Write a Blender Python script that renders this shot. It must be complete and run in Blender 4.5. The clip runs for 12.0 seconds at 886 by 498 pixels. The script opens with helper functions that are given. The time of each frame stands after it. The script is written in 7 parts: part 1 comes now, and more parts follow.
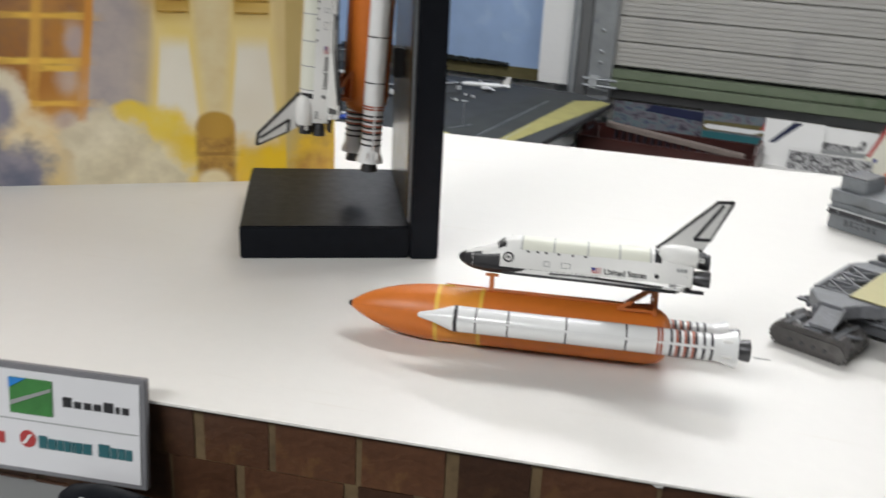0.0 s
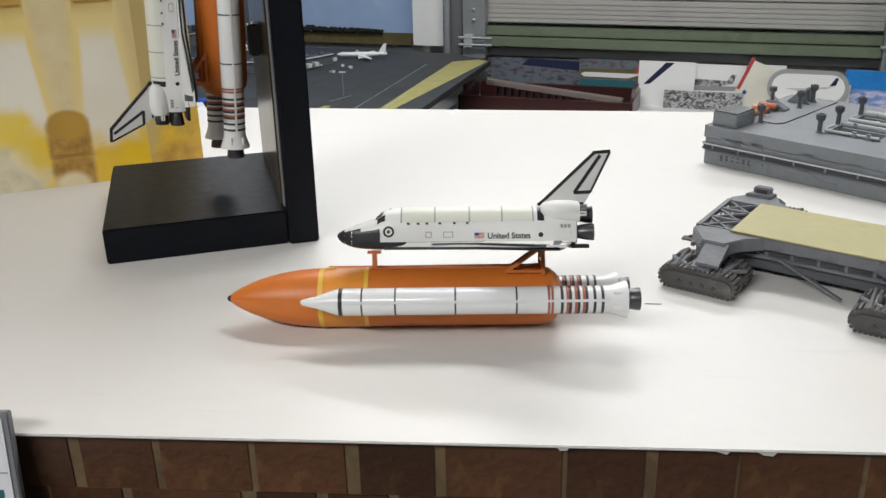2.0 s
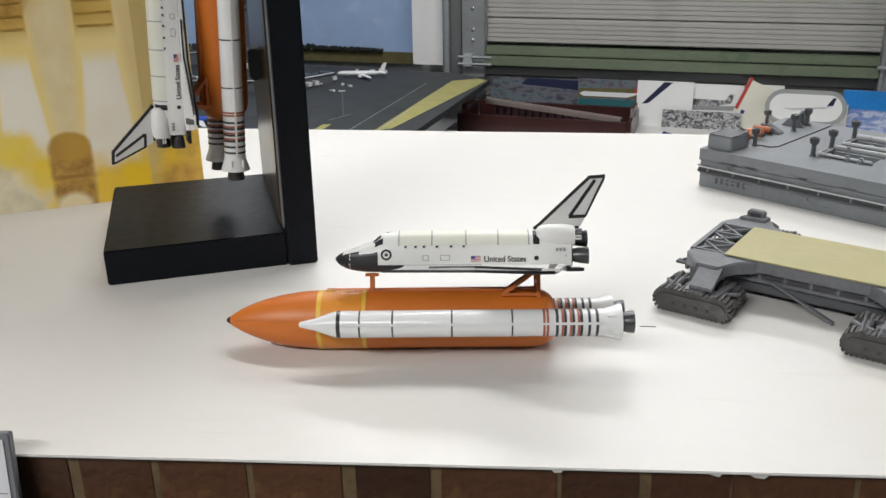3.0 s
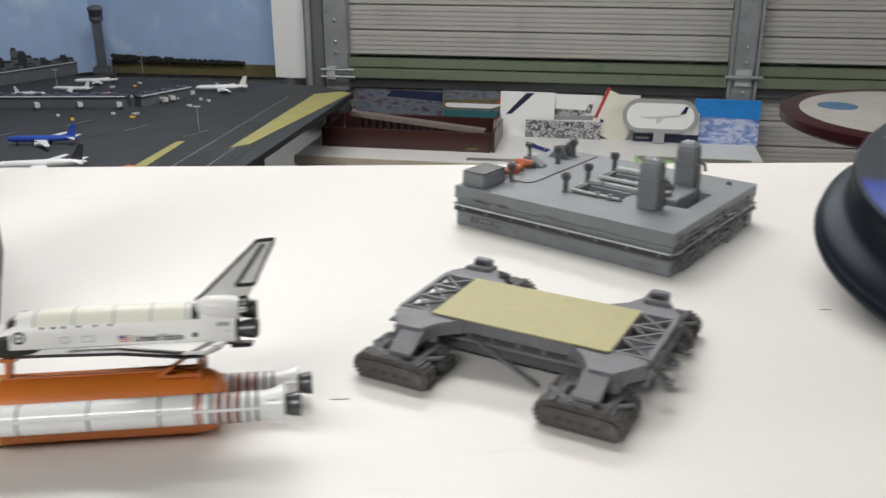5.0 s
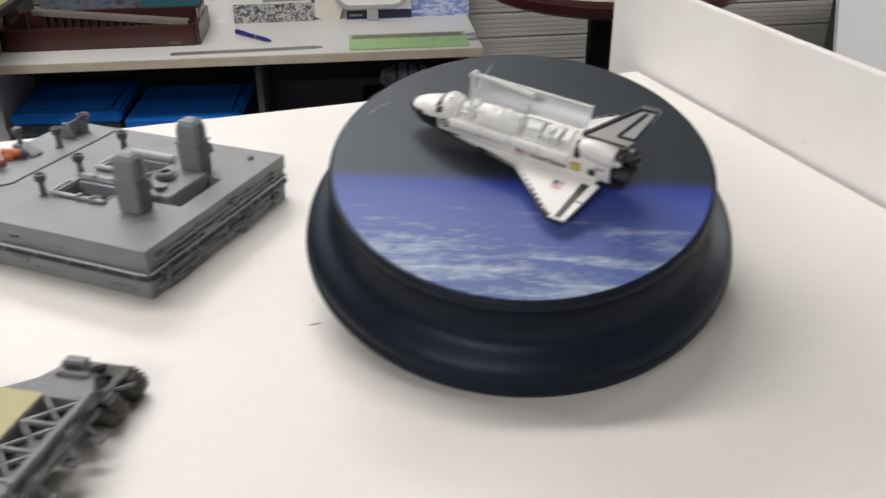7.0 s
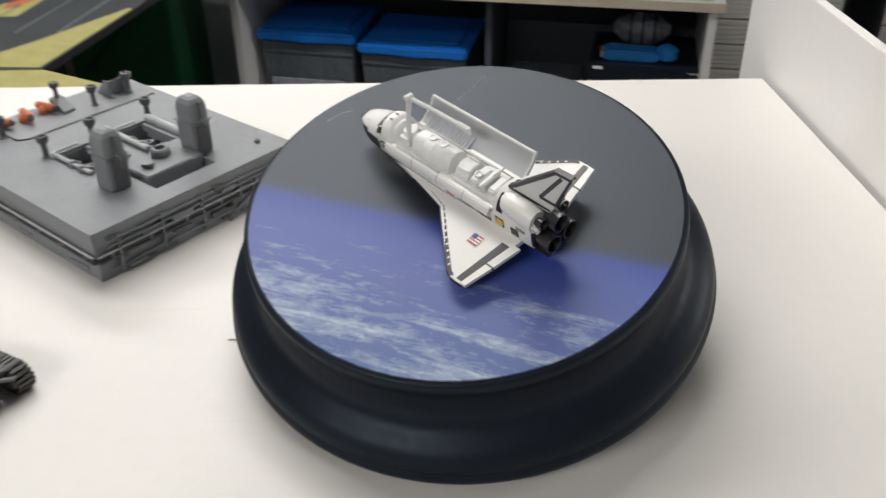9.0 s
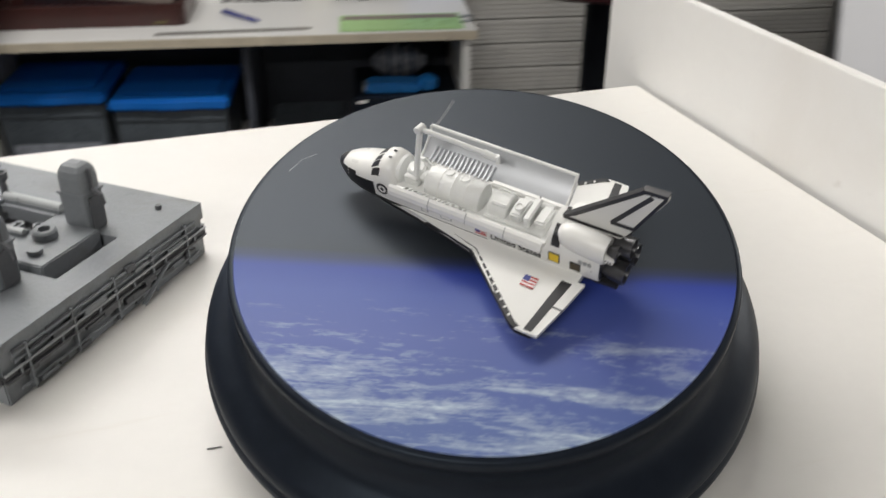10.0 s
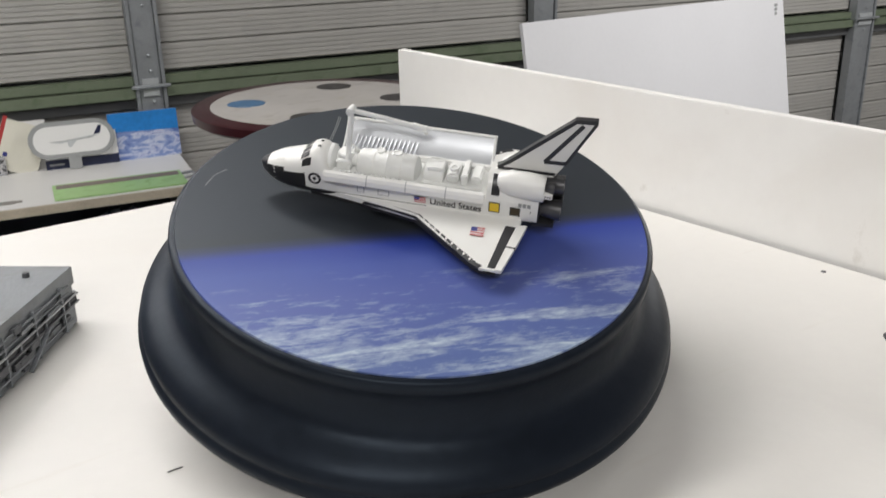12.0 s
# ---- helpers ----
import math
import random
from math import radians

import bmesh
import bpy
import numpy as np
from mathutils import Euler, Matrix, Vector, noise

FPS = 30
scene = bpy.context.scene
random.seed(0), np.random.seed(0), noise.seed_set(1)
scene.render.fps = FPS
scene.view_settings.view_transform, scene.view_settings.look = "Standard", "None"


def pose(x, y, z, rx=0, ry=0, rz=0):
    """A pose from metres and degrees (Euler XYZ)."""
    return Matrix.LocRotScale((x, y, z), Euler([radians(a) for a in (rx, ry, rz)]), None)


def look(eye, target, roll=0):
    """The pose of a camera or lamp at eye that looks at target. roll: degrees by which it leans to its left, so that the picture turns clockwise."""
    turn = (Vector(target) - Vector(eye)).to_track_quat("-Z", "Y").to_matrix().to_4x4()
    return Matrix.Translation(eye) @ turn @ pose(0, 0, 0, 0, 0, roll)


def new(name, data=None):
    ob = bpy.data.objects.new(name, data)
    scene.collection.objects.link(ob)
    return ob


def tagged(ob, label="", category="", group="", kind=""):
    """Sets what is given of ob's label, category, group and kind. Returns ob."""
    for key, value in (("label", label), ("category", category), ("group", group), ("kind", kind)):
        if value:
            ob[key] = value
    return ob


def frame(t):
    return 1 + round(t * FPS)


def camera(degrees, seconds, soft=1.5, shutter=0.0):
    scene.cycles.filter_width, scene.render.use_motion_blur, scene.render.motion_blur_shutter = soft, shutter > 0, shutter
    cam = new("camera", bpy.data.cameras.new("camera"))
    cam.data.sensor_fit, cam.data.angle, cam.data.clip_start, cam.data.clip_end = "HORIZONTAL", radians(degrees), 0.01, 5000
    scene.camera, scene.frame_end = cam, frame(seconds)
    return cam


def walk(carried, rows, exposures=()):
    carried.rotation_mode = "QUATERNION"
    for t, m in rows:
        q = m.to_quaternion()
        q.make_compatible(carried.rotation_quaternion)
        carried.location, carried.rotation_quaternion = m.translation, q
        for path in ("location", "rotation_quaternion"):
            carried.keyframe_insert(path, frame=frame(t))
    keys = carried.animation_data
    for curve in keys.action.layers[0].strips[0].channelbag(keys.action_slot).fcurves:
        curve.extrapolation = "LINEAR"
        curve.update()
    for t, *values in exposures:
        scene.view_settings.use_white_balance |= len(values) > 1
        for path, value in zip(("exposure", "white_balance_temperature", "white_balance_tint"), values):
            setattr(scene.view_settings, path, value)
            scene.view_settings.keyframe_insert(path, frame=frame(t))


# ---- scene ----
cam = camera(52.15, 12.0, shutter=0.5)
PATH = [
    (0, (0.0586, -0.2950, 0.1504), (-0.2763, 1.0706, -0.3720), 3.03),
    (0.5, (0.0556, -0.2835, 0.1487), (-0.1508, 1.0893, -0.4195), -0.15),
    (1, (0.0555, -0.2771, 0.1463), (-0.1114, 1.0963, -0.4333), -0.84),
    (1.5, (0.0587, -0.2828, 0.1497), (-0.1059, 1.0957, -0.4183), -1.01),
    (2, (0.0627, -0.2810, 0.1482), (-0.1041, 1.0972, -0.4200), -1.11),
    (2.5, (0.0625, -0.2820, 0.1508), (-0.1044, 1.1014, -0.4045), -1.00),
    (2.7, (0.0631, -0.2843, 0.1520), (-0.1065, 1.1011, -0.3975), -1.07),
    (4.3, (0.0697, -0.2674, 0.1455), (0.0191, 1.1403, -0.3700), 0.30),
    (4.5, (0.0886, -0.2552, 0.1451), (0.0771, 1.1472, -0.3871), 0.21),
    (4.8, (0.1141, -0.2440, 0.1540), (0.1416, 1.1612, -0.3701), 0.57),
    (5, (0.1353, -0.2433, 0.1580), (0.1544, 1.1601, -0.3712), -0.13),
    (5.5, (0.1925, -0.2325, 0.1615), (0.2144, 1.1601, -0.3956), -0.54),
    (6, (0.2329, -0.2088, 0.1697), (0.4129, 1.1604, -0.4159), -1.09),
    (6.5, (0.2426, -0.1896, 0.1789), (0.5709, 1.1165, -0.4817), -1.13),
    (7, (0.2635, -0.1800, 0.1831), (0.6484, 1.0788, -0.5361), -0.59),
    (7.2, (0.2919, -0.1781, 0.1816), (0.6337, 1.1018, -0.5219), -0.53),
    (8.8, (0.3781, -0.1611, 0.1945), (0.3239, 1.1208, -0.5825), -1.54),
    (9, (0.3711, -0.1478, 0.1931), (0.3769, 1.1194, -0.6095), -0.60),
    (9.5, (0.3613, -0.1256, 0.1840), (0.4550, 1.1206, -0.6457), 0.18),
    (10, (0.3041, -0.1028, 0.1759), (0.6899, 1.1375, -0.5743), 0.02),
    (10.5, (0.2558, -0.1090, 0.1573), (0.9065, 1.0645, -0.5132), -0.81),
    (11, (0.2452, -0.1126, 0.1493), (1.0079, 1.0199, -0.4718), -1.53),
    (11.5, (0.2360, -0.1072, 0.1413), (1.0343, 1.0199, -0.4438), -0.84),
    (12, (0.2384, -0.1079, 0.1378), (1.0620, 1.0294, -0.3897), -1.16),
]
walk(cam, [(t, look(e, g, r)) for t, e, g, r in PATH], [(0.0, -0.10, 6330, 10), (0.5, -0.15, 6330, 10), (2.5, -0.18, 6380, 10), (4.5, -0.22, 6450, 10), (7.0, -0.22, 6640, 12.5), (9.0, -0.24, 6640, 11.5), (10.0, -0.22, 6660, 10.8), (12.0, -0.13, 6560, 11.5)])

# ---- light ----
world = bpy.data.worlds.new("garage_air")
world.use_nodes = True
world.node_tree.nodes["Background"].inputs[0].default_value = (0.62, 0.68, 0.8, 1)
world.node_tree.nodes["Background"].inputs[1].default_value = 0.12
scene.world = world


def tube_light(name, where, size_x, size_y, watts, colour, turn=0):
    lamp = bpy.data.lights.new(name, "AREA")
    lamp.shape, lamp.size, lamp.size_y, lamp.energy, lamp.color = "RECTANGLE", size_x, size_y, watts, colour
    ob = new(name, lamp)
    ob.matrix_world = pose(*where, 0, 0, turn)
    return tagged(ob, "white fluorescent ceiling tube", "lamp", kind="structure")


tube_light("ceiling_lamp_back", (-0.03, 0.68, 1.08), 1.3, 0.14, 16, (1.0, 0.985, 0.955), -12)
tube_light("ceiling_lamp_front", (-0.85, -1.3, 1.22), 1.3, 0.14, 43, (1.0, 0.985, 0.955), -12)
tube_light("ceiling_lamp_far", (-0.2, 2.1, 1.34), 1.9, 0.2, 46, (1.0, 0.99, 0.97), -12)
tube_light("ceiling_lamp_right", (3.9, 0.9, 1.34), 1.9, 0.2, 84, (1.0, 0.99, 0.97), -12)


# ---- materials ----
def rgb(c, k=1.0):
    return tuple(max(0.0, min(1.0, v * k)) for v in c) + (1.0,)


def mat(name, base, rough=0.5, metal=0.0, coarse=8.0, fine=90.0, vary=0.12, bump=0.0, bump_scale=None, coat=0.0, stain=None, spec=0.5, tone=0.0, tint=None):
    """A surface with two scales of variation, fine relief and optional stains."""
    m = bpy.data.materials.new(name)
    m.use_nodes = True
    n, l = m.node_tree.nodes, m.node_tree.links
    b = n["Principled BSDF"]
    co = n.new("ShaderNodeTexCoord")
    big, small = n.new("ShaderNodeTexNoise"), n.new("ShaderNodeTexNoise")
    big.inputs["Scale"].default_value, small.inputs["Scale"].default_value = coarse, fine
    big.inputs["Detail"].default_value, small.inputs["Detail"].default_value = 4, 3
    l.new(co.outputs["Object"], big.inputs["Vector"])
    l.new(co.outputs["Object"], small.inputs["Vector"])
    add = n.new("ShaderNodeMix")
    add.inputs[0].default_value = 0.4
    l.new(big.outputs["Fac"], add.inputs[2])
    l.new(small.outputs["Fac"], add.inputs[3])
    ramp = n.new("ShaderNodeValToRGB")
    ramp.color_ramp.elements[0].position, ramp.color_ramp.elements[1].position = 0.3, 0.7
    ramp.color_ramp.elements[0].color, ramp.color_ramp.elements[1].color = rgb(base, 1 - vary), rgb(base, 1 + vary * 0.6)
    l.new(add.outputs[0], ramp.inputs[0])
    out = ramp.outputs[0]
    if stain:
        s = n.new("ShaderNodeTexNoise")
        s.inputs["Scale"].default_value, s.inputs["Detail"].default_value, s.inputs["Distortion"].default_value = coarse * 1.7, 6, 0.6
        l.new(co.outputs["Object"], s.inputs["Vector"])
        sr = n.new("ShaderNodeValToRGB")
        sr.color_ramp.elements[0].position, sr.color_ramp.elements[1].position = 0.56, 0.74
        l.new(s.outputs["Fac"], sr.inputs[0])
        mx = n.new("ShaderNodeMix")
        mx.data_type = "RGBA"
        l.new(sr.outputs[0], mx.inputs[0])
        l.new(out, mx.inputs[6])
        mx.inputs[7].default_value = rgb(stain)
        out = mx.outputs[2]
    if tone:
        oi, hv, mrt = n.new("ShaderNodeObjectInfo"), n.new("ShaderNodeHueSaturation"), n.new("ShaderNodeMapRange")
        mrt.inputs[3].default_value, mrt.inputs[4].default_value = 1 - tone, 1 + tone
        l.new(oi.outputs["Random"], mrt.inputs[0])
        l.new(mrt.outputs[0], hv.inputs["Value"])
        l.new(out, hv.inputs["Color"])
        out = hv.outputs[0]
    b.inputs["Specular IOR Level"].default_value = spec
    if tint:
        b.inputs["Specular Tint"].default_value = rgb(tint)
    l.new(out, b.inputs["Base Color"])
    rr = n.new("ShaderNodeMapRange")
    rr.inputs[3].default_value, rr.inputs[4].default_value = max(0.02, rough - 0.08), min(1.0, rough + 0.08)
    l.new(small.outputs["Fac"], rr.inputs[0])
    l.new(rr.outputs[0], b.inputs["Roughness"])
    b.inputs["Metallic"].default_value, b.inputs["Coat Weight"].default_value = metal, coat
    if bump:
        bn = n.new("ShaderNodeTexNoise")
        bn.inputs["Scale"].default_value, bn.inputs["Detail"].default_value = bump_scale or fine, 4
        l.new(co.outputs["Object"], bn.inputs["Vector"])
        bp = n.new("ShaderNodeBump")
        bp.inputs["Strength"].default_value, bp.inputs["Distance"].default_value = bump, 0.002
        l.new(bn.outputs["Fac"], bp.inputs["Height"])
        l.new(bp.outputs[0], b.inputs["Normal"])
    return m


def print_mat(name, stops, scale=(6, 6, 6), detail=6, distort=0.5, rough=0.35, seed=0.0):
    """A printed photograph: soft patches in the print's colours."""
    m = bpy.data.materials.new(name)
    m.use_nodes = True
    n, l = m.node_tree.nodes, m.node_tree.links
    b = n["Principled BSDF"]
    co, mp, tx, rp = n.new("ShaderNodeTexCoord"), n.new("ShaderNodeMapping"), n.new("ShaderNodeTexNoise"), n.new("ShaderNodeValToRGB")
    mp.inputs["Scale"].default_value, mp.inputs["Location"].default_value = scale, (seed, seed * 0.7, seed * 1.3)
    tx.inputs["Scale"].default_value, tx.inputs["Detail"].default_value, tx.inputs["Distortion"].default_value = 1.0, detail, distort
    l.new(co.outputs["Object"], mp.inputs[0])
    l.new(mp.outputs[0], tx.inputs["Vector"])
    l.new(tx.outputs["Fac"], rp.inputs[0])
    el = rp.color_ramp.elements
    while len(el) < len(stops):
        el.new(0.5)
    for k, (p, c) in enumerate(stops):
        el[k].position, el[k].color = p, rgb(c)
    l.new(rp.outputs[0], b.inputs["Base Color"])
    b.inputs["Roughness"].default_value = rough
    return m


M = dict(
    top=mat("white_painted_board", (0.690, 0.677, 0.650), 0.42, coarse=5, fine=160, vary=0.035, bump=0.12, bump_scale=60, stain=(0.67, 0.65, 0.615)),
    board=mat("white_foam_board", (0.83, 0.82, 0.80), 0.5, coarse=6, fine=140, vary=0.03, bump=0.06, stain=(0.79, 0.77, 0.74)),
    black=mat("black_lacquer", (0.0085, 0.0092, 0.0120), 0.42, coarse=10, fine=200, vary=0.3, bump=0.03, spec=0.13, tint=(0.78, 0.88, 1.0)),
    satin=mat("satin_black_wood", (0.0105, 0.0135, 0.0205), 0.42, coarse=12, fine=220, vary=0.3, bump=0.05, spec=0.20, tint=(0.66, 0.82, 1.0)),
    rim=mat("black_rim_enamel", (0.008, 0.009, 0.012), 0.25, vary=0.2),
    foam=mat("orange_tank_paint", (0.62, 0.17, 0.022), 0.42, coarse=30, fine=320, vary=0.10, bump=0.05, bump_scale=500),
    foam2=mat("orange_intertank_paint", (0.72, 0.27, 0.03), 0.42, coarse=30, fine=320, vary=0.10),
    gold=mat("yellow_line_paint", (0.80, 0.50, 0.07), 0.45, vary=0.1),
    struts=mat("orange_strut_plastic", (0.55, 0.15, 0.03), 0.4, vary=0.1),
    white=mat("glossy_white_paint", (0.80, 0.81, 0.81), 0.22, coarse=25, fine=200, vary=0.03, coat=0.3),
    shell=mat("off_white_model_paint", (0.79, 0.79, 0.77), 0.35, coarse=30, fine=260, vary=0.04),
    cream=mat("cream_bay_door_paint", (0.72, 0.73, 0.64), 0.38, coarse=30, fine=260, vary=0.04),
    finw=mat("pale_grey_fin_paint", (0.70, 0.70, 0.68), 0.4, vary=0.05),
    ink=mat("black_model_paint", (0.018, 0.018, 0.021), 0.38, coarse=40, fine=300, vary=0.25),
    # real dark lines and specks, and the painted shade of openings and wells
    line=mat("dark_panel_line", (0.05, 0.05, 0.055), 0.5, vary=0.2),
    greyline=mat("grey_panel_line", (0.33, 0.34, 0.34), 0.5, vary=0.1),
    engine=mat("dark_engine_metal", (0.10, 0.10, 0.105), 0.32, 0.7, coarse=60, fine=400, vary=0.3),
    radiator=mat("silver_radiator_film", (0.60, 0.62, 0.65), 0.42, 0.6, coarse=14, fine=60, vary=0.05),
    bayw=mat("white_bay_plastic", (0.79, 0.80, 0.785), 0.45, coarse=80, fine=400, vary=0.08, bump=0.1, bump_scale=900),
    red=mat("red_print", (0.45, 0.05, 0.05), 0.45, vary=0.08),
    rust=mat("brick_red_band", (0.42, 0.13, 0.08), 0.45, vary=0.1),
    blue=mat("flag_blue_print", (0.05, 0.06, 0.25), 0.45, vary=0.08),
    yellow=mat("yellow_panel_print", (0.75, 0.52, 0.02), 0.45, vary=0.08),
    grey=mat("grey_model_plastic", (0.20, 0.215, 0.232), 0.48, coarse=45, fine=380, vary=0.13, bump=0.12, bump_scale=700, stain=(0.17, 0.175, 0.18)),
    tread=mat("worn_grey_brown_track", (0.085, 0.080, 0.078), 0.55, coarse=70, fine=500, vary=0.3, bump=0.2, bump_scale=900, stain=(0.15, 0.145, 0.14)),
    gloss_board=mat("white_faced_board", (0.76, 0.765, 0.79), 0.45, coarse=3, fine=60, vary=0.03),
    grey2=mat("dark_grey_model_plastic", (0.090, 0.094, 0.102), 0.5, coarse=50, fine=380, vary=0.18, bump=0.12, bump_scale=700),
    rig=mat("worn_dark_grey_plastic", (0.155, 0.162, 0.178), 0.5, coarse=60, fine=420, vary=0.22, bump=0.14, bump_scale=800, stain=(0.105, 0.108, 0.115)),
    pipe=mat("pale_grey_pipe_plastic", (0.40, 0.42, 0.43), 0.4, coarse=60, fine=380, vary=0.1),
    tan=mat("khaki_deck_sheet", (0.42, 0.385, 0.20), 0.6, coarse=40, fine=260, vary=0.10, bump=0.06, bump_scale=400, stain=(0.36, 0.335, 0.18)),
    orange=mat("orange_fitting_paint", (0.48, 0.13, 0.05), 0.45, vary=0.1),
    steel=mat("galvanised_steel", (0.36, 0.38, 0.40), 0.42, 0.55, coarse=14, fine=120, vary=0.16, stain=(0.27, 0.29, 0.31)),
    door=mat("ribbed_door_steel", (0.42, 0.41, 0.39), 0.45, 0.0, coarse=5, fine=60, vary=0.06, stain=(0.37, 0.362, 0.35)),
    green=mat("green_door_rail", (0.155, 0.188, 0.128), 0.5, 0.0, coarse=10, fine=90, vary=0.14, stain=(0.10, 0.14, 0.08)),
    darkmetal=mat("dark_bottom_bar", (0.16, 0.165, 0.17), 0.5, 0.3, vary=0.15),
    wallw=mat("white_plaster_wall", (0.80, 0.80, 0.80), 0.7, coarse=4, fine=60, vary=0.04, bump=0.1, bump_scale=120),
    wallroom=mat("pale_garage_wall", (0.62, 0.62, 0.61), 0.75, coarse=2, fine=40, vary=0.08, bump=0.1, bump_scale=60),
    ceil=mat("white_ceiling_board", (0.78, 0.78, 0.77), 0.8, coarse=2, fine=40, vary=0.04),
    concrete=mat("concrete_floor", (0.14, 0.138, 0.135), 0.7, coarse=2.5, fine=60, vary=0.18, bump=0.2, bump_scale=50, stain=(0.10, 0.10, 0.10)),
    # dark by colour, for the shade in the open shelf and handle slots
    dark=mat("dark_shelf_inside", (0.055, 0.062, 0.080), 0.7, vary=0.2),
    mahogany=mat("red_brown_tray_wood", (0.047, 0.016, 0.014), 0.34, coarse=9, fine=120, vary=0.3, coat=0.2, stain=(0.06, 0.014, 0.012)),
    stick=mat("grey_brown_wood", (0.23, 0.19, 0.17), 0.55, coarse=30, fine=200, vary=0.2),
    melamine=mat("white_melamine", (0.70, 0.695, 0.68), 0.35, coarse=3, fine=60, vary=0.04),
    edge=mat("worn_plywood_edge", (0.52, 0.46, 0.36), 0.6, coarse=14, fine=120, vary=0.2),
    bluebox=mat("blue_plastic_lid", (0.008, 0.15, 0.55), 0.32, coarse=9, fine=120, vary=0.08),
    tub=mat("smoky_clear_plastic", (0.085, 0.10, 0.115), 0.3, coarse=20, fine=90, vary=0.35),
    bag=mat("crumpled_grey_film", (0.30, 0.32, 0.36), 0.25, coarse=40, fine=160, vary=0.45, bump=0.8, bump_scale=60),
    crate=mat("dark_green_plastic", (0.012, 0.085, 0.035), 0.45, coarse=8, fine=80, vary=0.2),
    penblue=mat("blue_pen_plastic", (0.02, 0.03, 0.22), 0.3, vary=0.1),
    limegreen=mat("lime_green_folder", (0.36, 0.58, 0.24), 0.4, coarse=12, fine=90, vary=0.08, stain=(0.24, 0.42, 0.12)),
    rulerm=mat("steel_ruler", (0.30, 0.29, 0.27), 0.4, 0.5, vary=0.15),
    tarmac=mat("model_tarmac", (0.045, 0.049, 0.053), 0.7, coarse=9, fine=120, vary=0.34, stain=(0.034, 0.037, 0.042)),
    tarmac2=mat("model_taxiway", (0.040, 0.045, 0.045), 0.7, coarse=11, fine=120, vary=0.36),
    straw=mat("straw_yellow_grass", (0.36, 0.335, 0.125), 0.8, coarse=20, fine=200, vary=0.16, stain=(0.34, 0.29, 0.11)),
    slab=mat("black_slab_edge", (0.014, 0.015, 0.018), 0.6, vary=0.3),
    sky=mat("painted_sky_board", (0.37, 0.51, 0.77), 0.65, coarse=3.2, fine=14, vary=0.10, stain=(0.50, 0.64, 0.82)),
    scrub=mat("brown_scrub_strip", (0.13, 0.112, 0.045), 0.8, coarse=25, fine=140, vary=0.3),
    hedge=mat("dark_hedge_scatter", (0.016, 0.019, 0.017), 0.9, coarse=60, fine=260, vary=0.5, bump=1.0, bump_scale=220),
    term=mat("terminal_grey", (0.10, 0.11, 0.125), 0.5, coarse=30, fine=200, vary=0.2),
    roofw=mat("pale_roof_strip", (0.55, 0.57, 0.58), 0.5, vary=0.08),
    planew=mat("white_aircraft_paint", (0.76, 0.77, 0.78), 0.35, coarse=30, fine=200, vary=0.04),
    planeb=mat("blue_aircraft_paint", (0.03, 0.08, 0.42), 0.35, vary=0.1),
    planed=mat("dark_aircraft_paint", (0.03, 0.032, 0.045), 0.4, vary=0.2),
    tabler=mat("dark_red_table_edge", (0.042, 0.008, 0.011), 0.35, vary=0.2),
    tablew=mat("stone_pattern_laminate", (0.44, 0.42, 0.40), 0.45, coarse=7, fine=40, vary=0.12, stain=(0.40, 0.38, 0.33)),
    coaster=mat("round_blue_print", (0.06, 0.16, 0.30), 0.4, coarse=30, fine=120, vary=0.3),
    coasterd=mat("round_dark_print", (0.035, 0.033, 0.033), 0.4, coarse=30, fine=120, vary=0.4),
    paper=mat("white_paper", (0.80, 0.80, 0.79), 0.6, coarse=12, fine=120, vary=0.03),
    ivory=mat("ivory_paper", (0.74, 0.72, 0.62), 0.6, coarse=12, fine=120, vary=0.05),
    navy=mat("navy_print", (0.015, 0.02, 0.06), 0.4, vary=0.15),
    cardsky=mat("blue_sky_print", (0.02, 0.22, 0.62), 0.35, coarse=9, fine=60, vary=0.25),
    frameg=mat("grey_frame_print", (0.33, 0.34, 0.34), 0.45, vary=0.06),
    signg=mat("grey_sign_border", (0.20, 0.20, 0.215), 0.5, vary=0.06),
    teal=mat("teal_print", (0.02, 0.12, 0.14), 0.5, vary=0.1),
    leaf=mat("green_print", (0.05, 0.22, 0.05), 0.5, coarse=120, fine=300, vary=0.25),
    mortar=mat("tan_joint", (0.155, 0.105, 0.052), 0.7, coarse=40, fine=300, vary=0.45, stain=(0.05, 0.025, 0.015)),
)
M["brick"] = mat("dark_brown_brick", (0.088, 0.037, 0.017), 0.5, coarse=45, fine=400, vary=0.35, bump=0.2, bump_scale=500, stain=(0.150, 0.078, 0.028), tone=0.42)
M["tower"] = print_mat("printed_tower", [(0.3, (0.22, 0.11, 0.03)), (0.5, (0.62, 0.30, 0.03)), (0.7, (0.80, 0.52, 0.10))], (50, 50, 18), 5, 0.4, 0.3, 5.2)
M["ember"] = print_mat("printed_ember", [(0.3, (0.30, 0.17, 0.03)), (0.5, (0.46, 0.27, 0.05)), (0.7, (0.62, 0.40, 0.07))], (40, 40, 30), 5, 0.4, 0.3, 9.2)
M["photo_grey"] = print_mat("printed_grey_photo", [(0.34, (0.03, 0.03, 0.032)), (0.47, (0.16, 0.16, 0.165)), (0.55, (0.55, 0.55, 0.55)), (0.68, (0.10, 0.10, 0.11))], (45, 45, 60), 6, 1.4, 0.35, 4.4)
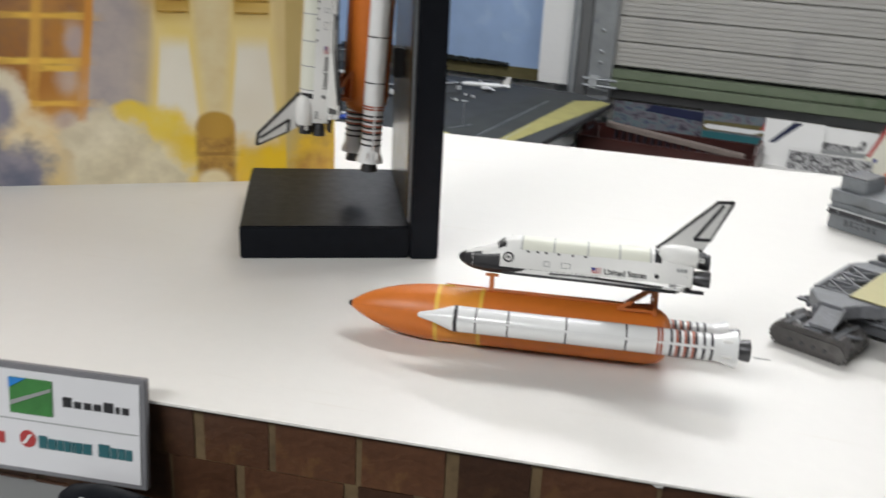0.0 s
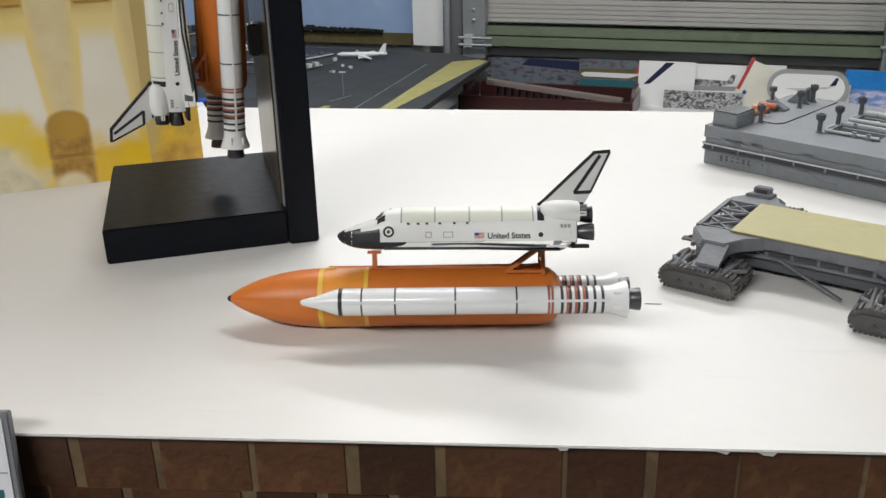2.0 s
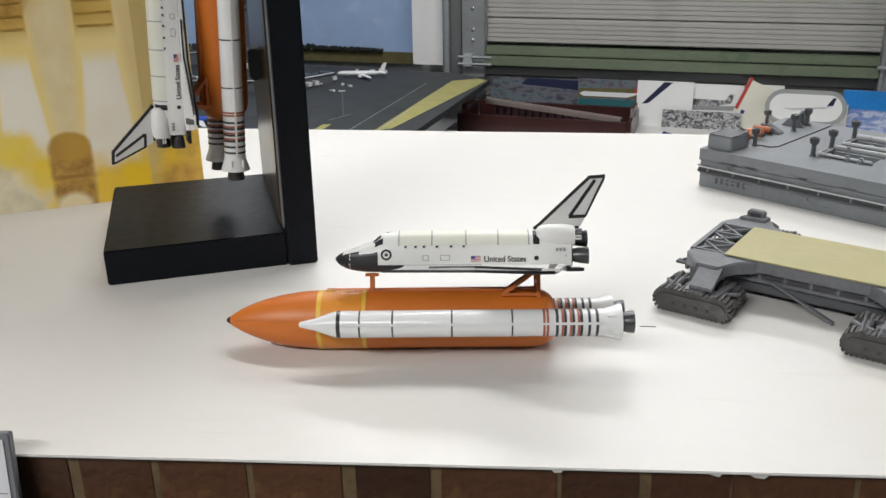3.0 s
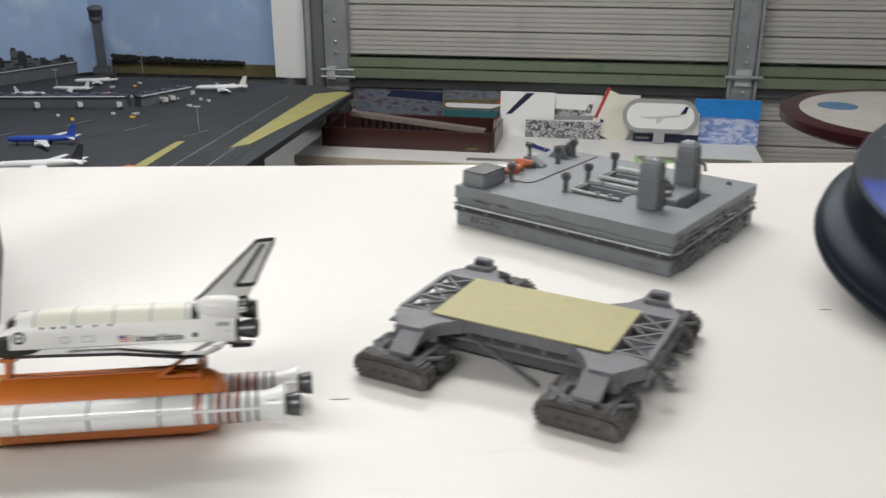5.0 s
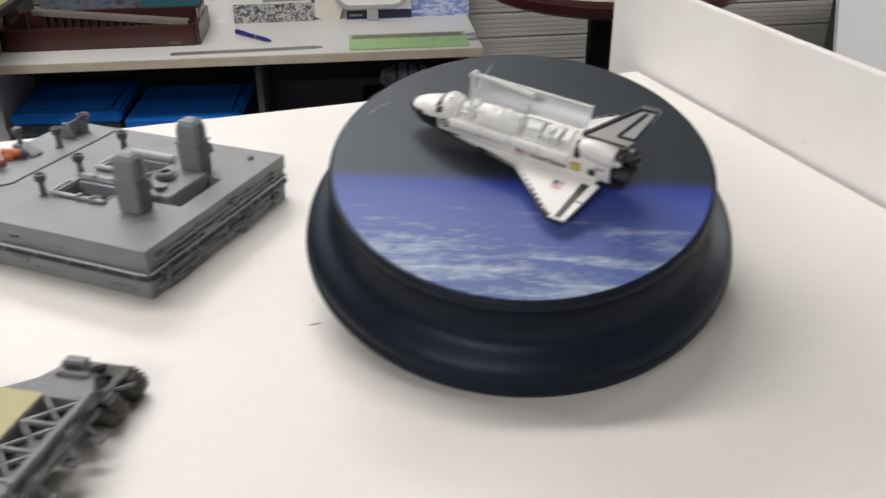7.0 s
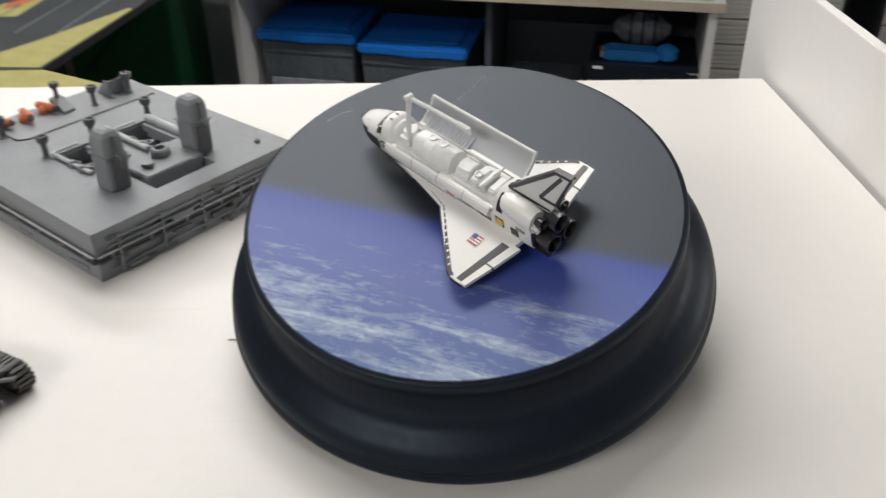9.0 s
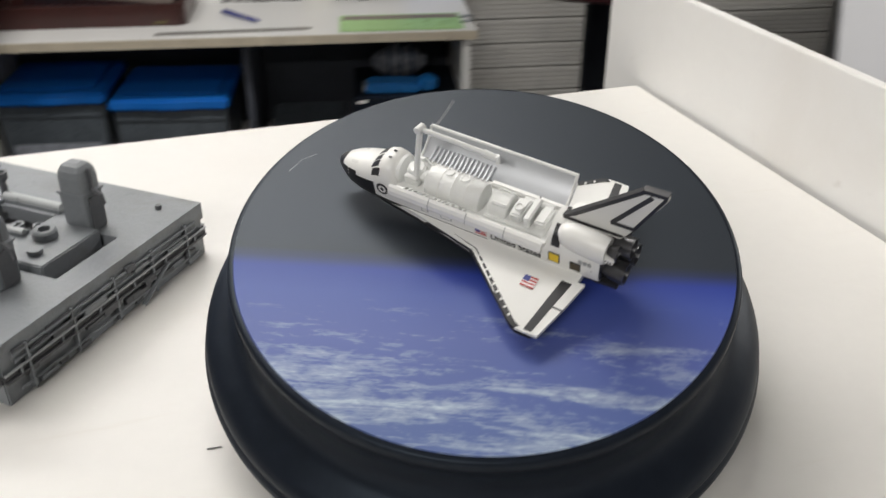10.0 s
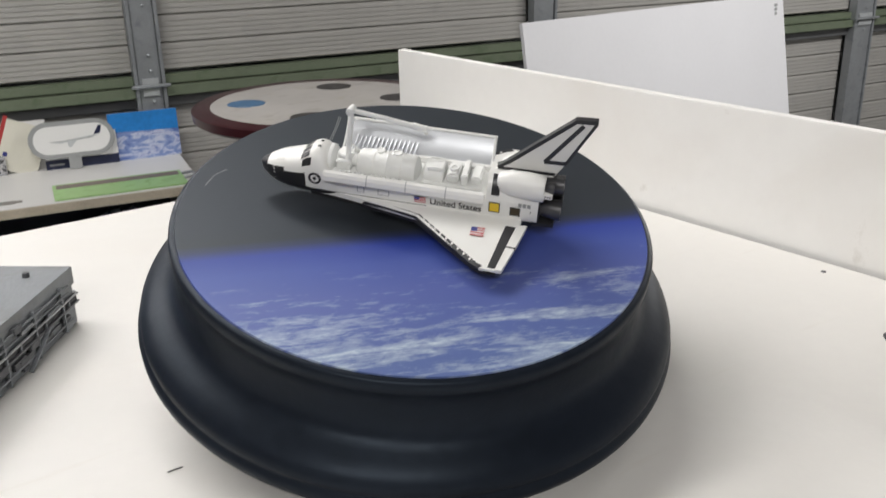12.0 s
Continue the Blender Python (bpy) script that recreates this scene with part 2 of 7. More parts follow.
M["photo_air"] = print_mat("printed_airfield_photo", [(0.32, (0.05, 0.05, 0.07)), (0.46, (0.15, 0.135, 0.165)), (0.55, (0.13, 0.18, 0.19)), (0.66, (0.07, 0.075, 0.13))], (22, 22, 46), 8, 0.5, 0.35, 8.2)
M["photo_blue"] = print_mat("printed_harbour_photo", [(0.34, (0.10, 0.16, 0.42)), (0.48, (0.24, 0.32, 0.58)), (0.58, (0.56, 0.60, 0.74)), (0.70, (0.14, 0.20, 0.50))], (22, 22, 40), 6, 0.7, 0.35, 6.2)


def earth_print():
    """The round print: black space above, a blue limb and white cloud streaks below."""
    m = bpy.data.materials.new("printed_earth_view")
    m.use_nodes = True
    n, l = m.node_tree.nodes, m.node_tree.links
    b = n["Principled BSDF"]
    co, sep = n.new("ShaderNodeTexCoord"), n.new("ShaderNodeSeparateXYZ")
    l.new(co.outputs["Object"], sep.inputs[0])

    def calc(op, a, c, d=None):
        k = n.new("ShaderNodeMath")
        k.operation = op
        for i, v in enumerate((a, c, d)):
            if v is None:
                continue
            if isinstance(v, (int, float)):
                k.inputs[i].default_value = v
            else:
                l.new(v, k.inputs[i])
        return k.outputs[0]

    def ramp(fac, stops):
        k = n.new("ShaderNodeValToRGB")
        el = k.color_ramp.elements
        while len(el) < len(stops):
            el.new(0.5)
        for i, (p, c) in enumerate(stops):
            el[i].position, el[i].color = p, rgb(c)
        l.new(fac, k.inputs[0])
        return k.outputs[0]

    def streaks(scale, turn, detail, rough, distort):
        mp, tx = n.new("ShaderNodeMapping"), n.new("ShaderNodeTexNoise")
        mp.inputs["Scale"].default_value, mp.inputs["Rotation"].default_value = scale, (0, 0, turn)
        tx.inputs["Scale"].default_value, tx.inputs["Detail"].default_value = 1.0, detail
        tx.inputs["Roughness"].default_value, tx.inputs["Distortion"].default_value = rough, distort
        l.new(co.outputs["Object"], mp.inputs[0])
        l.new(mp.outputs[0], tx.inputs["Vector"])
        return tx.outputs["Fac"]
    # the slightly bowed limb
    v = calc("MULTIPLY_ADD", calc("MULTIPLY", sep.outputs[0], sep.outputs[0]), 0.0, sep.outputs[1])
    mr = n.new("ShaderNodeMapRange")
    mr.inputs[1].default_value, mr.inputs[2].default_value = -0.0072, -0.0625
    l.new(v, mr.inputs[0])
    depth = mr.outputs[0]
    sea = ramp(depth, [(0.0, (0.021, 0.025, 0.031)), (0.05, (0.022, 0.029, 0.078)), (0.12, (0.024, 0.046, 0.28)), (0.26, (0.052, 0.082, 0.325)), (0.5, (0.078, 0.105, 0.325)), (1.0, (0.080, 0.120, 0.29))])
    # long streaks broken into fleecy rows, thicker towards the lower rim
    rows = streaks((32, 250, 30), 0.08, 9, 0.66, 0.6)
    fleece = streaks((150, 380, 60), 0.14, 6, 0.72, 0.4)
    bands = streaks((17, 120, 20), 0.03, 3, 0.5, 0.3)
    cover = calc("ADD", calc("MULTIPLY", rows, 0.48), calc("ADD", calc("MULTIPLY", fleece, 0.40), calc("MULTIPLY", bands, 0.36)))
    low = n.new("ShaderNodeMapRange")
    low.inputs[1].default_value, low.inputs[2].default_value, low.inputs[3].default_value, low.inputs[4].default_value = 0.20, 0.95, -0.09, 0.045
    l.new(depth, low.inputs[0])
    cloud = ramp(calc("ADD", cover, low.outputs[0]), [(0.610, (0, 0, 0)), (0.700, (0.26, 0.26, 0.26)), (0.84, (0.82, 0.82, 0.82))])
    mx = n.new("ShaderNodeMix")
    mx.data_type = "RGBA"
    gate = n.new("ShaderNodeMapRange")
    gate.interpolation_type = "SMOOTHSTEP"
    gate.inputs[1].default_value, gate.inputs[2].default_value = 0.22, 0.50
    l.new(depth, gate.inputs[0])
    l.new(calc("MULTIPLY", cloud, gate.outputs[0]), mx.inputs[0])
    l.new(sea, mx.inputs[6])
    mx.inputs[7].default_value = (0.66, 0.76, 0.76, 1)
    l.new(mx.outputs[2], b.inputs["Base Color"])
    b.inputs["Roughness"].default_value = 0.43
    b.inputs["Specular IOR Level"].default_value = 0.42
    b.inputs["Specular Tint"].default_value = (0.75, 0.86, 1.0, 1)
    return m


M["earth"] = earth_print()


def scuffed(m, amount, tint, stretch, at=(0.62, 0.74)):
    """Adds faint drawn-out scuffs to a painted surface."""
    n, l = m.node_tree.nodes, m.node_tree.links
    b = n["Principled BSDF"]
    was = b.inputs["Base Color"].links[0].from_socket
    co, mp, tx, mr, mx = n.new("ShaderNodeTexCoord"), n.new("ShaderNodeMapping"), n.new("ShaderNodeTexNoise"), n.new("ShaderNodeMapRange"), n.new("ShaderNodeMix")
    mp.inputs["Scale"].default_value = stretch
    tx.inputs["Scale"].default_value, tx.inputs["Detail"].default_value, tx.inputs["Roughness"].default_value = 1.0, 7, 0.62
    l.new(co.outputs["Object"], mp.inputs[0])
    l.new(mp.outputs[0], tx.inputs["Vector"])
    mr.inputs[1].default_value, mr.inputs[2].default_value, mr.inputs[4].default_value = at[0], at[1], amount
    l.new(tx.outputs["Fac"], mr.inputs[0])
    mx.data_type = "RGBA"
    mx.inputs[7].default_value = rgb(tint)
    l.new(mr.outputs[0], mx.inputs[0])
    l.new(was, mx.inputs[6])
    l.new(mx.outputs[2], b.inputs["Base Color"])


scuffed(M["top"], 0.35, (0.58, 0.54, 0.48), (9, 120, 1))
scuffed(M["board"], 0.4, (0.55, 0.52, 0.47), (60, 60, 40), (0.66, 0.74))
scuffed(M["grey"], 0.6, (0.10, 0.105, 0.11), (160, 160, 50))
scuffed(M["rig"], 0.6, (0.075, 0.077, 0.082), (160, 160, 60))
scuffed(M["door"], 0.5, (0.30, 0.285, 0.26), (3, 3, 40))
scuffed(M["tablew"], 0.6, (0.26, 0.24, 0.21), (12, 26, 1), (0.55, 0.7))


def layered_print(name, layers, seed):
    """A printed launch photograph: soft figures over one another, in metres along the sheet and up."""
    m = bpy.data.materials.new(name)
    m.use_nodes = True
    n, l = m.node_tree.nodes, m.node_tree.links
    b = n["Principled BSDF"]
    co, sep = n.new("ShaderNodeTexCoord"), n.new("ShaderNodeSeparateXYZ")
    l.new(co.outputs["Object"], sep.inputs[0])

    def calc(op, a, c=None):
        k = n.new("ShaderNodeMath")
        k.operation = op
        for i, v in enumerate((a, c)):
            if v is None:
                continue
            if isinstance(v, (int, float)):
                k.inputs[i].default_value = v
            else:
                l.new(v, k.inputs[i])
        return k.outputs[0]

    def cloud(scale, detail, w):
        mp, tx = n.new("ShaderNodeMapping"), n.new("ShaderNodeTexNoise")
        mp.inputs["Location"].default_value = (seed + w, seed, w)
        tx.inputs["Scale"].default_value, tx.inputs["Detail"].default_value, tx.inputs["Roughness"].default_value = scale, detail, 0.6
        l.new(co.outputs["Object"], mp.inputs[0])
        l.new(mp.outputs[0], tx.inputs["Vector"])
        return tx.outputs["Fac"]

    puffs, grain, wash = cloud(50, 3.2, 0.3), cloud(160, 6, 1.7), cloud(14, 2, 2.9)
    u, v = calc("DIVIDE", calc("SUBTRACT", sep.outputs[0], 0.008), 0.911), calc("DIVIDE", sep.outputs[2], 0.911)
    out = None
    for kind, c0, c1, cu, cv, ru, rv, soft, rag, taper in layers:
        tone = n.new("ShaderNodeMix")
        tone.data_type = "RGBA"
        tone.inputs[6].default_value, tone.inputs[7].default_value = rgb(c0), rgb(c1)
        st = n.new("ShaderNodeMapRange")
        st.inputs[1].default_value, st.inputs[2].default_value = 0.36, 0.64
        l.new(puffs if kind == "puff" else (grain if kind == "rough" else wash), st.inputs[0])
        l.new(st.outputs[0], tone.inputs[0])
        if out is None:
            out = tone.outputs[2]
            continue
        width = calc("ADD", ru, calc("MULTIPLY", calc("SUBTRACT", cv, v), taper))
        along = u if kind != "girder" else calc("SUBTRACT", u, calc("MULTIPLY", calc("SUBTRACT", v, 0.034), 0.13))
        a = calc("DIVIDE", calc("SUBTRACT", along, cu), width)
        c = calc("DIVIDE", calc("SUBTRACT", v, cv), rv)
        if kind not in ("puff", "dome"):
            d = calc("MAXIMUM", calc("ABSOLUTE", a), calc("ABSOLUTE", c))
        else:
            d = calc("SQRT", calc("ADD", calc("MULTIPLY", a, a), calc("MULTIPLY", c, c)))
        d = calc("ADD", d, calc("MULTIPLY", calc("SUBTRACT", puffs, 0.5), rag))
        mr = n.new("ShaderNodeMapRange")
        mr.interpolation_type = "SMOOTHSTEP"
        mr.inputs[1].default_value, mr.inputs[2].default_value = 1 + soft, 1 - soft
        l.new(d, mr.inputs[0])
        mx = n.new("ShaderNodeMix")
        mx.data_type = "RGBA"
        l.new(mr.outputs[0], mx.inputs[0])
        l.new(out, mx.inputs[6])
        l.new(tone.outputs[2], mx.inputs[7])
        out = mx.outputs[2]
    l.new(out, b.inputs["Base Color"])
    b.inputs["Roughness"].default_value = 0.32
    return m


CREAM, GOLDY = (0.93, 0.88, 0.75), (0.88, 0.57, 0.03)
M["launch"] = layered_print("printed_launch_photo", [
    ("base", (0.70, 0.52, 0.20), (0.80, 0.64, 0.33), 0, 0, 1, 1, 0, 0, 0),
    ("puff", (0.42, 0.37, 0.37), (0.54, 0.47, 0.43), 0.186, 0.10, 0.028, 0.11, 0.55, 0.25, 0),
    ("puff", (0.84, 0.72, 0.44), (0.78, 0.62, 0.32), 0.247, 0.08, 0.016, 0.09, 0.6, 0.3, 0),
    ("girder", (0.42, 0.17, 0.03), (0.72, 0.35, 0.07), 0.085, 0.20, 0.086, 0.168, 0.04, 0.08, 0),
    ("puff", (0.22, 0.11, 0.06), (0.36, 0.17, 0.05), 0.132, 0.096, 0.018, 0.020, 0.7, 2.0, 0),
    ("puff", (0.30, 0.15, 0.07), (0.50, 0.25, 0.08), 0.152, 0.120, 0.020, 0.030, 0.8, 2.4, 0),
    ("puff", (0.52, 0.42, 0.40), (0.60, 0.46, 0.36), 0.167, 0.062, 0.006, 0.008, 0.8, 2.2, 0),
    ("puff", (0.50, 0.40, 0.38), (0.62, 0.46, 0.34), 0.163, 0.038, 0.008, 0.007, 0.5, 0.9, 0),
    ("puff", (0.50, 0.40, 0.38), (0.62, 0.46, 0.34), 0.171, 0.087, 0.005, 0.009, 0.8, 2.2, 0),
    ("box", (0.88, 0.58, 0.10), (0.78, 0.42, 0.06), 0.1580, 0.0495, 0.0150, 0.0016, 0.75, 2.2, 0),
    ("box", (0.88, 0.58, 0.10), (0.78, 0.42, 0.06), 0.1530, 0.0740, 0.0200, 0.0016, 0.75, 2.2, 0),
    ("box", (0.88, 0.58, 0.10), (0.78, 0.42, 0.06), 0.1620, 0.0700, 0.0100, 0.0016, 0.75, 2.2, 0),
    ("box", (0.88, 0.58, 0.10), (0.78, 0.42, 0.06), 0.1560, 0.0995, 0.0210, 0.0016, 0.75, 2.2, 0),
    ("box", (0.88, 0.58, 0.10), (0.78, 0.42, 0.06), 0.1500, 0.1280, 0.0260, 0.0016, 0.75, 2.2, 0),
    ("box", (0.88, 0.58, 0.10), (0.78, 0.42, 0.06), 0.1500, 0.1580, 0.0260, 0.0016, 0.75, 2.2, 0),
    ("girder", (0.66, 0.27, 0.05), (0.76, 0.36, 0.06), 0.1716, 0.160, 0.0022, 0.127, 0.5, 0.8, 0),
    ("girder", (0.80, 0.46, 0.09), (0.70, 0.36, 0.06), 0.1440, 0.170, 0.0026, 0.124, 0.8, 1.8, 0),
    ("box", (0.90, 0.70, 0.22), (0.88, 0.74, 0.40), 0.2265, 0.046, 0.016, 0.058, 0.30, 0.1, 0.09),
    ("box", (0.90, 0.70, 0.22), (0.88, 0.74, 0.40), 0.2715, 0.046, 0.017, 0.058, 0.30, 0.1, 0.09),
    ("box", CREAM, (0.86, 0.76, 0.58), 0.2265, 0.040, 0.0125, 0.046, 0.14, 0.08, 0.10),
    ("box", CREAM, (0.86, 0.78, 0.62), 0.2715, 0.040, 0.0135, 0.046, 0.14, 0.08, 0.10),
    ("box", (0.56, 0.34, 0.06), (0.74, 0.50, 0.12), 0.2265, 0.20, 0.0095, 0.098, 0.08, 0.05, 0),
    ("box", (0.50, 0.30, 0.05), (0.72, 0.50, 0.14), 0.2715, 0.20, 0.0105, 0.098, 0.08, 0.05, 0),
    ("puff", (0.40, 0.22, 0.04), (0.70, 0.46, 0.12), 0.222, 0.150, 0.030, 0.042, 0.2, 0.6, 0),
    ("puff", (0.92, 0.66, 0.05), (0.84, 0.64, 0.14), 0.1985, 0.0435, 0.0100, 0.0080, 0.25, 1.2, 0),
    ("puff", (0.92, 0.66, 0.04), (0.86, 0.68, 0.18), 0.2150, 0.0350, 0.0150, 0.0130, 0.35, 1.5, 0),
    ("puff", (0.90, 0.62, 0.03), (0.82, 0.60, 0.10), 0.232, 0.012, 0.016, 0.024, 0.45, 0.6, 0),
    ("puff", (0.88, 0.58, 0.03), (0.78, 0.52, 0.10), 0.276, 0.006, 0.026, 0.022, 0.5, 1.4, 0),
    ("puff", (0.80, 0.70, 0.50), (0.86, 0.80, 0.66), 0.126, 0.052, 0.017, 0.017, 0.25, 1.6, 0),
    ("puff", (0.82, 0.64, 0.34), (0.86, 0.76, 0.54), 0.143, 0.030, 0.016, 0.015, 0.4, 1.8, 0),
    ("puff", (0.26, 0.25, 0.31), (0.40, 0.36, 0.38), 0.118, 0.044, 0.015, 0.016, 0.4, 1.6, 0),
    ("puff", (0.15, 0.16, 0.22), (0.30, 0.28, 0.33), 0.126, 0.008, 0.028, 0.020, 0.30, 1.5, 0),
    ("puff", (0.70, 0.62, 0.44), (0.88, 0.80, 0.60), 0.184, 0.016, 0.020, 0.028, 0.18, 1.5, -0.30),
    ("puff", (0.66, 0.58, 0.40), (0.86, 0.78, 0.56), 0.197, 0.004, 0.036, 0.024, 0.25, 1.5, 0),
    ("rough", (0.34, 0.18, 0.04), (0.58, 0.34, 0.06), 0.248, 0.015, 0.0115, 0.022, 0.16, 0.45, 0),
    ("dome", (0.44, 0.25, 0.04), (0.62, 0.37, 0.06), 0.248, 0.036, 0.0115, 0.0085, 0.16, 0.35, 0),
    ("box", (0.28, 0.14, 0.03), (0.46, 0.26, 0.05), 0.248, 0.018, 0.0098, 0.0012, 0.6, 1.2, 0),
    ("puff", (0.82, 0.68, 0.38), (0.86, 0.76, 0.52), 0.246, 0.000, 0.010, 0.008, 0.3, 0.8, 0),
], 4.2)
M["launch_edge"] = layered_print("printed_launch_edge", [
    ("base", (0.62, 0.45, 0.15), (0.72, 0.56, 0.24), 0, 0, 1, 1, 0, 0, 0),
    ("puff", GOLDY, (0.60, 0.36, 0.05), 0.02, 0.012, 0.022, 0.026, 0.4, 1.4, 0),
    ("puff", (0.50, 0.26, 0.03), (0.74, 0.46, 0.05), 0.014, 0.004, 0.018, 0.011, 0.5, 1.6, 0),
], 8.8)
# bronze stands in for a warm reflection on the stand; true colour on orbiter panels
M["mirrorlabel"] = mat("bronze_and_reflection_tint", (0.085, 0.066, 0.040), 0.24, 0.3, coarse=16, fine=60, vary=0.4, spec=0.4)


# ---- builders ----
def part(name, bm, material, parent=None, label="", smooth=False, scale=1.0, m=None):
    """Links a bmesh as one mesh object under a thing or a part."""
    if m is not None:
        bm.transform(m)
    if scale != 1.0:
        bmesh.ops.scale(bm, vec=(scale,) * 3, verts=bm.verts)
    bmesh.ops.recalc_face_normals(bm, faces=bm.faces)
    me = bpy.data.meshes.new(name)
    bm.to_mesh(me)
    bm.free()
    for poly in me.polygons:
        poly.use_smooth = smooth
    if smooth:
        me.set_sharp_from_angle(angle=radians(38))
    me.materials.append(material)
    ob = new(name, me)
    if parent:
        ob.parent = parent
    return tagged(ob, label)


def thing(name, label, category, m=None, group="", kind=""):
    ob = new(name)
    ob.empty_display_size = 0.02
    if m is not None:
        ob.matrix_world = m
    return tagged(ob, label, category, group, kind)


def box(bm, x0, x1, y0, y1, z0, z1, bevel=0.0):
    r = bmesh.ops.create_cube(bm, size=1.0)
    vs = r["verts"]
    for v in vs:
        v.co = Vector(((x0 + x1) / 2 + v.co.x * (x1 - x0), (y0 + y1) / 2 + v.co.y * (y1 - y0), (z0 + z1) / 2 + v.co.z * (z1 - z0)))
    if bevel:
        es = list({e for v in vs for e in v.link_edges})
        bmesh.ops.bevel(bm, geom=es, offset=bevel, segments=2, affect="EDGES")
    return bm


def block(*a, bevel=0.0):
    return box(bmesh.new(), *a, bevel=bevel)


def lathe(profile, segs=40, axis="x", bm=None):
    """Turns (along, radius) points round an axis."""
    bm = bm or bmesh.new()
    rings = []
    for a, r in profile:
        ring = []
        for k in range(segs):
            t = 2 * math.pi * k / segs
            c, s = r * math.cos(t), r * math.sin(t)
            ring.append(bm.verts.new((a, c, s) if axis == "x" else (c, s, a)))
        rings.append(ring)
    for p, q in zip(rings, rings[1:]):
        for k in range(segs):
            bm.faces.new((p[k], p[(k + 1) % segs], q[(k + 1) % segs], q[k]))
    bm.faces.new(rings[0][::-1])
    bm.faces.new(rings[-1])
    return bm


def tube_wall(profile_out, thick, segs=32):
    """A hollow bell: outside there, inside back."""
    inner = [(a, max(0.05, r - thick)) for a, r in profile_out[::-1]]
    bm = bmesh.new()
    pts, rings = profile_out + inner, []
    for a, r in pts:
        rings.append([bm.verts.new((a, r * math.cos(2 * math.pi * k / segs), r * math.sin(2 * math.pi * k / segs))) for k in range(segs)])
    for p, q in zip(rings, rings[1:] + rings[:1]):
        for k in range(segs):
            bm.faces.new((p[k], p[(k + 1) % segs], q[(k + 1) % segs], q[k]))
    return bm


def prism(poly, lo, hi, plane="xy", bm=None, bevel=0.0):
    """A flat outline given thickness."""
    bm = bm or bmesh.new()

    def at(p, h):
        return {"xy": (p[0], p[1], h), "xz": (p[0], h, p[1]), "yz": (h, p[0], p[1])}[plane]
    a, b = [bm.verts.new(at(p, lo)) for p in poly], [bm.verts.new(at(p, hi)) for p in poly]
    fs = [bm.faces.new(a[::-1]), bm.faces.new(b)]
    k = len(poly)
    for i in range(k):
        fs.append(bm.faces.new((a[i], a[(i + 1) % k], b[(i + 1) % k], b[i])))
    if bevel:
        bmesh.ops.recalc_face_normals(bm, faces=fs)
        bmesh.ops.bevel(bm, geom=list({e for f in fs for e in f.edges}), offset=bevel, segments=2, affect="EDGES")
    return bm


def rod(points, r, segs=10, bm=None):
    """A round bar along a line of points."""
    bm = bm or bmesh.new()
    pts = [Vector(p) for p in points]
    rings = []
    for i, p in enumerate(pts):
        d = (pts[min(i + 1, len(pts) - 1)] - pts[max(i - 1, 0)]).normalized()
        side = d.orthogonal().normalized() if i == 0 else (side - d * side.dot(d)).normalized()
        up = d.cross(side)
        rings.append([bm.verts.new(p + r * (math.cos(2 * math.pi * k / segs) * side + math.sin(2 * math.pi * k / segs) * up)) for k in range(segs)])
    for p, q in zip(rings, rings[1:]):
        for k in range(segs):
            bm.faces.new((p[k], p[(k + 1) % segs], q[(k + 1) % segs], q[k]))
    bm.faces.new(rings[0][::-1])
    bm.faces.new(rings[-1])
    return bm


def bar(a, b, w, h, bm=None):
    """A straight square bar from a to b."""
    bm = bm or bmesh.new()
    a, b = Vector(a), Vector(b)
    d = (b - a).normalized()
    side = d.cross(Vector((0, 0, 1)))
    side = side.normalized() if side.length > 1e-6 else Vector((1, 0, 0))
    up = side.cross(d)
    vs = [bm.verts.new(p + side * w / 2 * sx + up * h / 2 * sz) for p in (a, b) for sx, sz in ((-1, -1), (1, -1), (1, 1), (-1, 1))]
    for f in ((0, 1, 2, 3), (7, 6, 5, 4), (0, 4, 5, 1), (1, 5, 6, 2), (2, 6, 7, 3), (3, 7, 4, 0)):
        bm.faces.new([vs[i] for i in f])
    return bm


def loft(sections, bm=None, closed=True):
    """Joins equal-length closed rings of points."""
    bm = bm or bmesh.new()
    rings = [[bm.verts.new(p) for p in s] for s in sections]
    k = len(rings[0])
    for p, q in zip(rings, rings[1:]):
        for i in range(k if closed else k - 1):
            bm.faces.new((p[i], p[(i + 1) % k], q[(i + 1) % k], q[i]))
    if closed:
        bm.faces.new(rings[0][::-1])
        bm.faces.new(rings[-1])
    return bm


def lettering(words, size, parent, m, material, name="lettering", label="", squeeze=1.0):
    cu = bpy.data.curves.new(name, "FONT")
    cu.offset = size * 0.018
    cu.body, cu.size, cu.extrude, cu.align_x, cu.align_y = words, size, size * 0.01, "CENTER", "CENTER"
    tmp = bpy.data.objects.new(name, cu)
    scene.collection.objects.link(tmp)
    me = bpy.data.meshes.new_from_object(tmp.evaluated_get(bpy.context.evaluated_depsgraph_get()))
    bpy.data.objects.remove(tmp)
    bpy.data.curves.remove(cu)
    me.transform(m @ Matrix.Diagonal((squeeze, 1, 1, 1)))
    me.materials.clear()
    me.materials.append(material)
    ob = new(name, me)
    ob.parent = parent
    return tagged(ob, label)


def skew(ob, s):
    """Reshapes a thing by the matrix s, part by part, so that every part keeps a plain place and turn."""
    for ch in ob.children:
        b = ch.matrix_basis.copy()
        at = (s @ b).translation
        nb = Matrix.Translation(at) @ b.to_quaternion().to_matrix().to_4x4()
        k = nb.inverted() @ s @ b
        ch.data.transform(k)
        skew(ch, k)
        ch.matrix_basis = nb


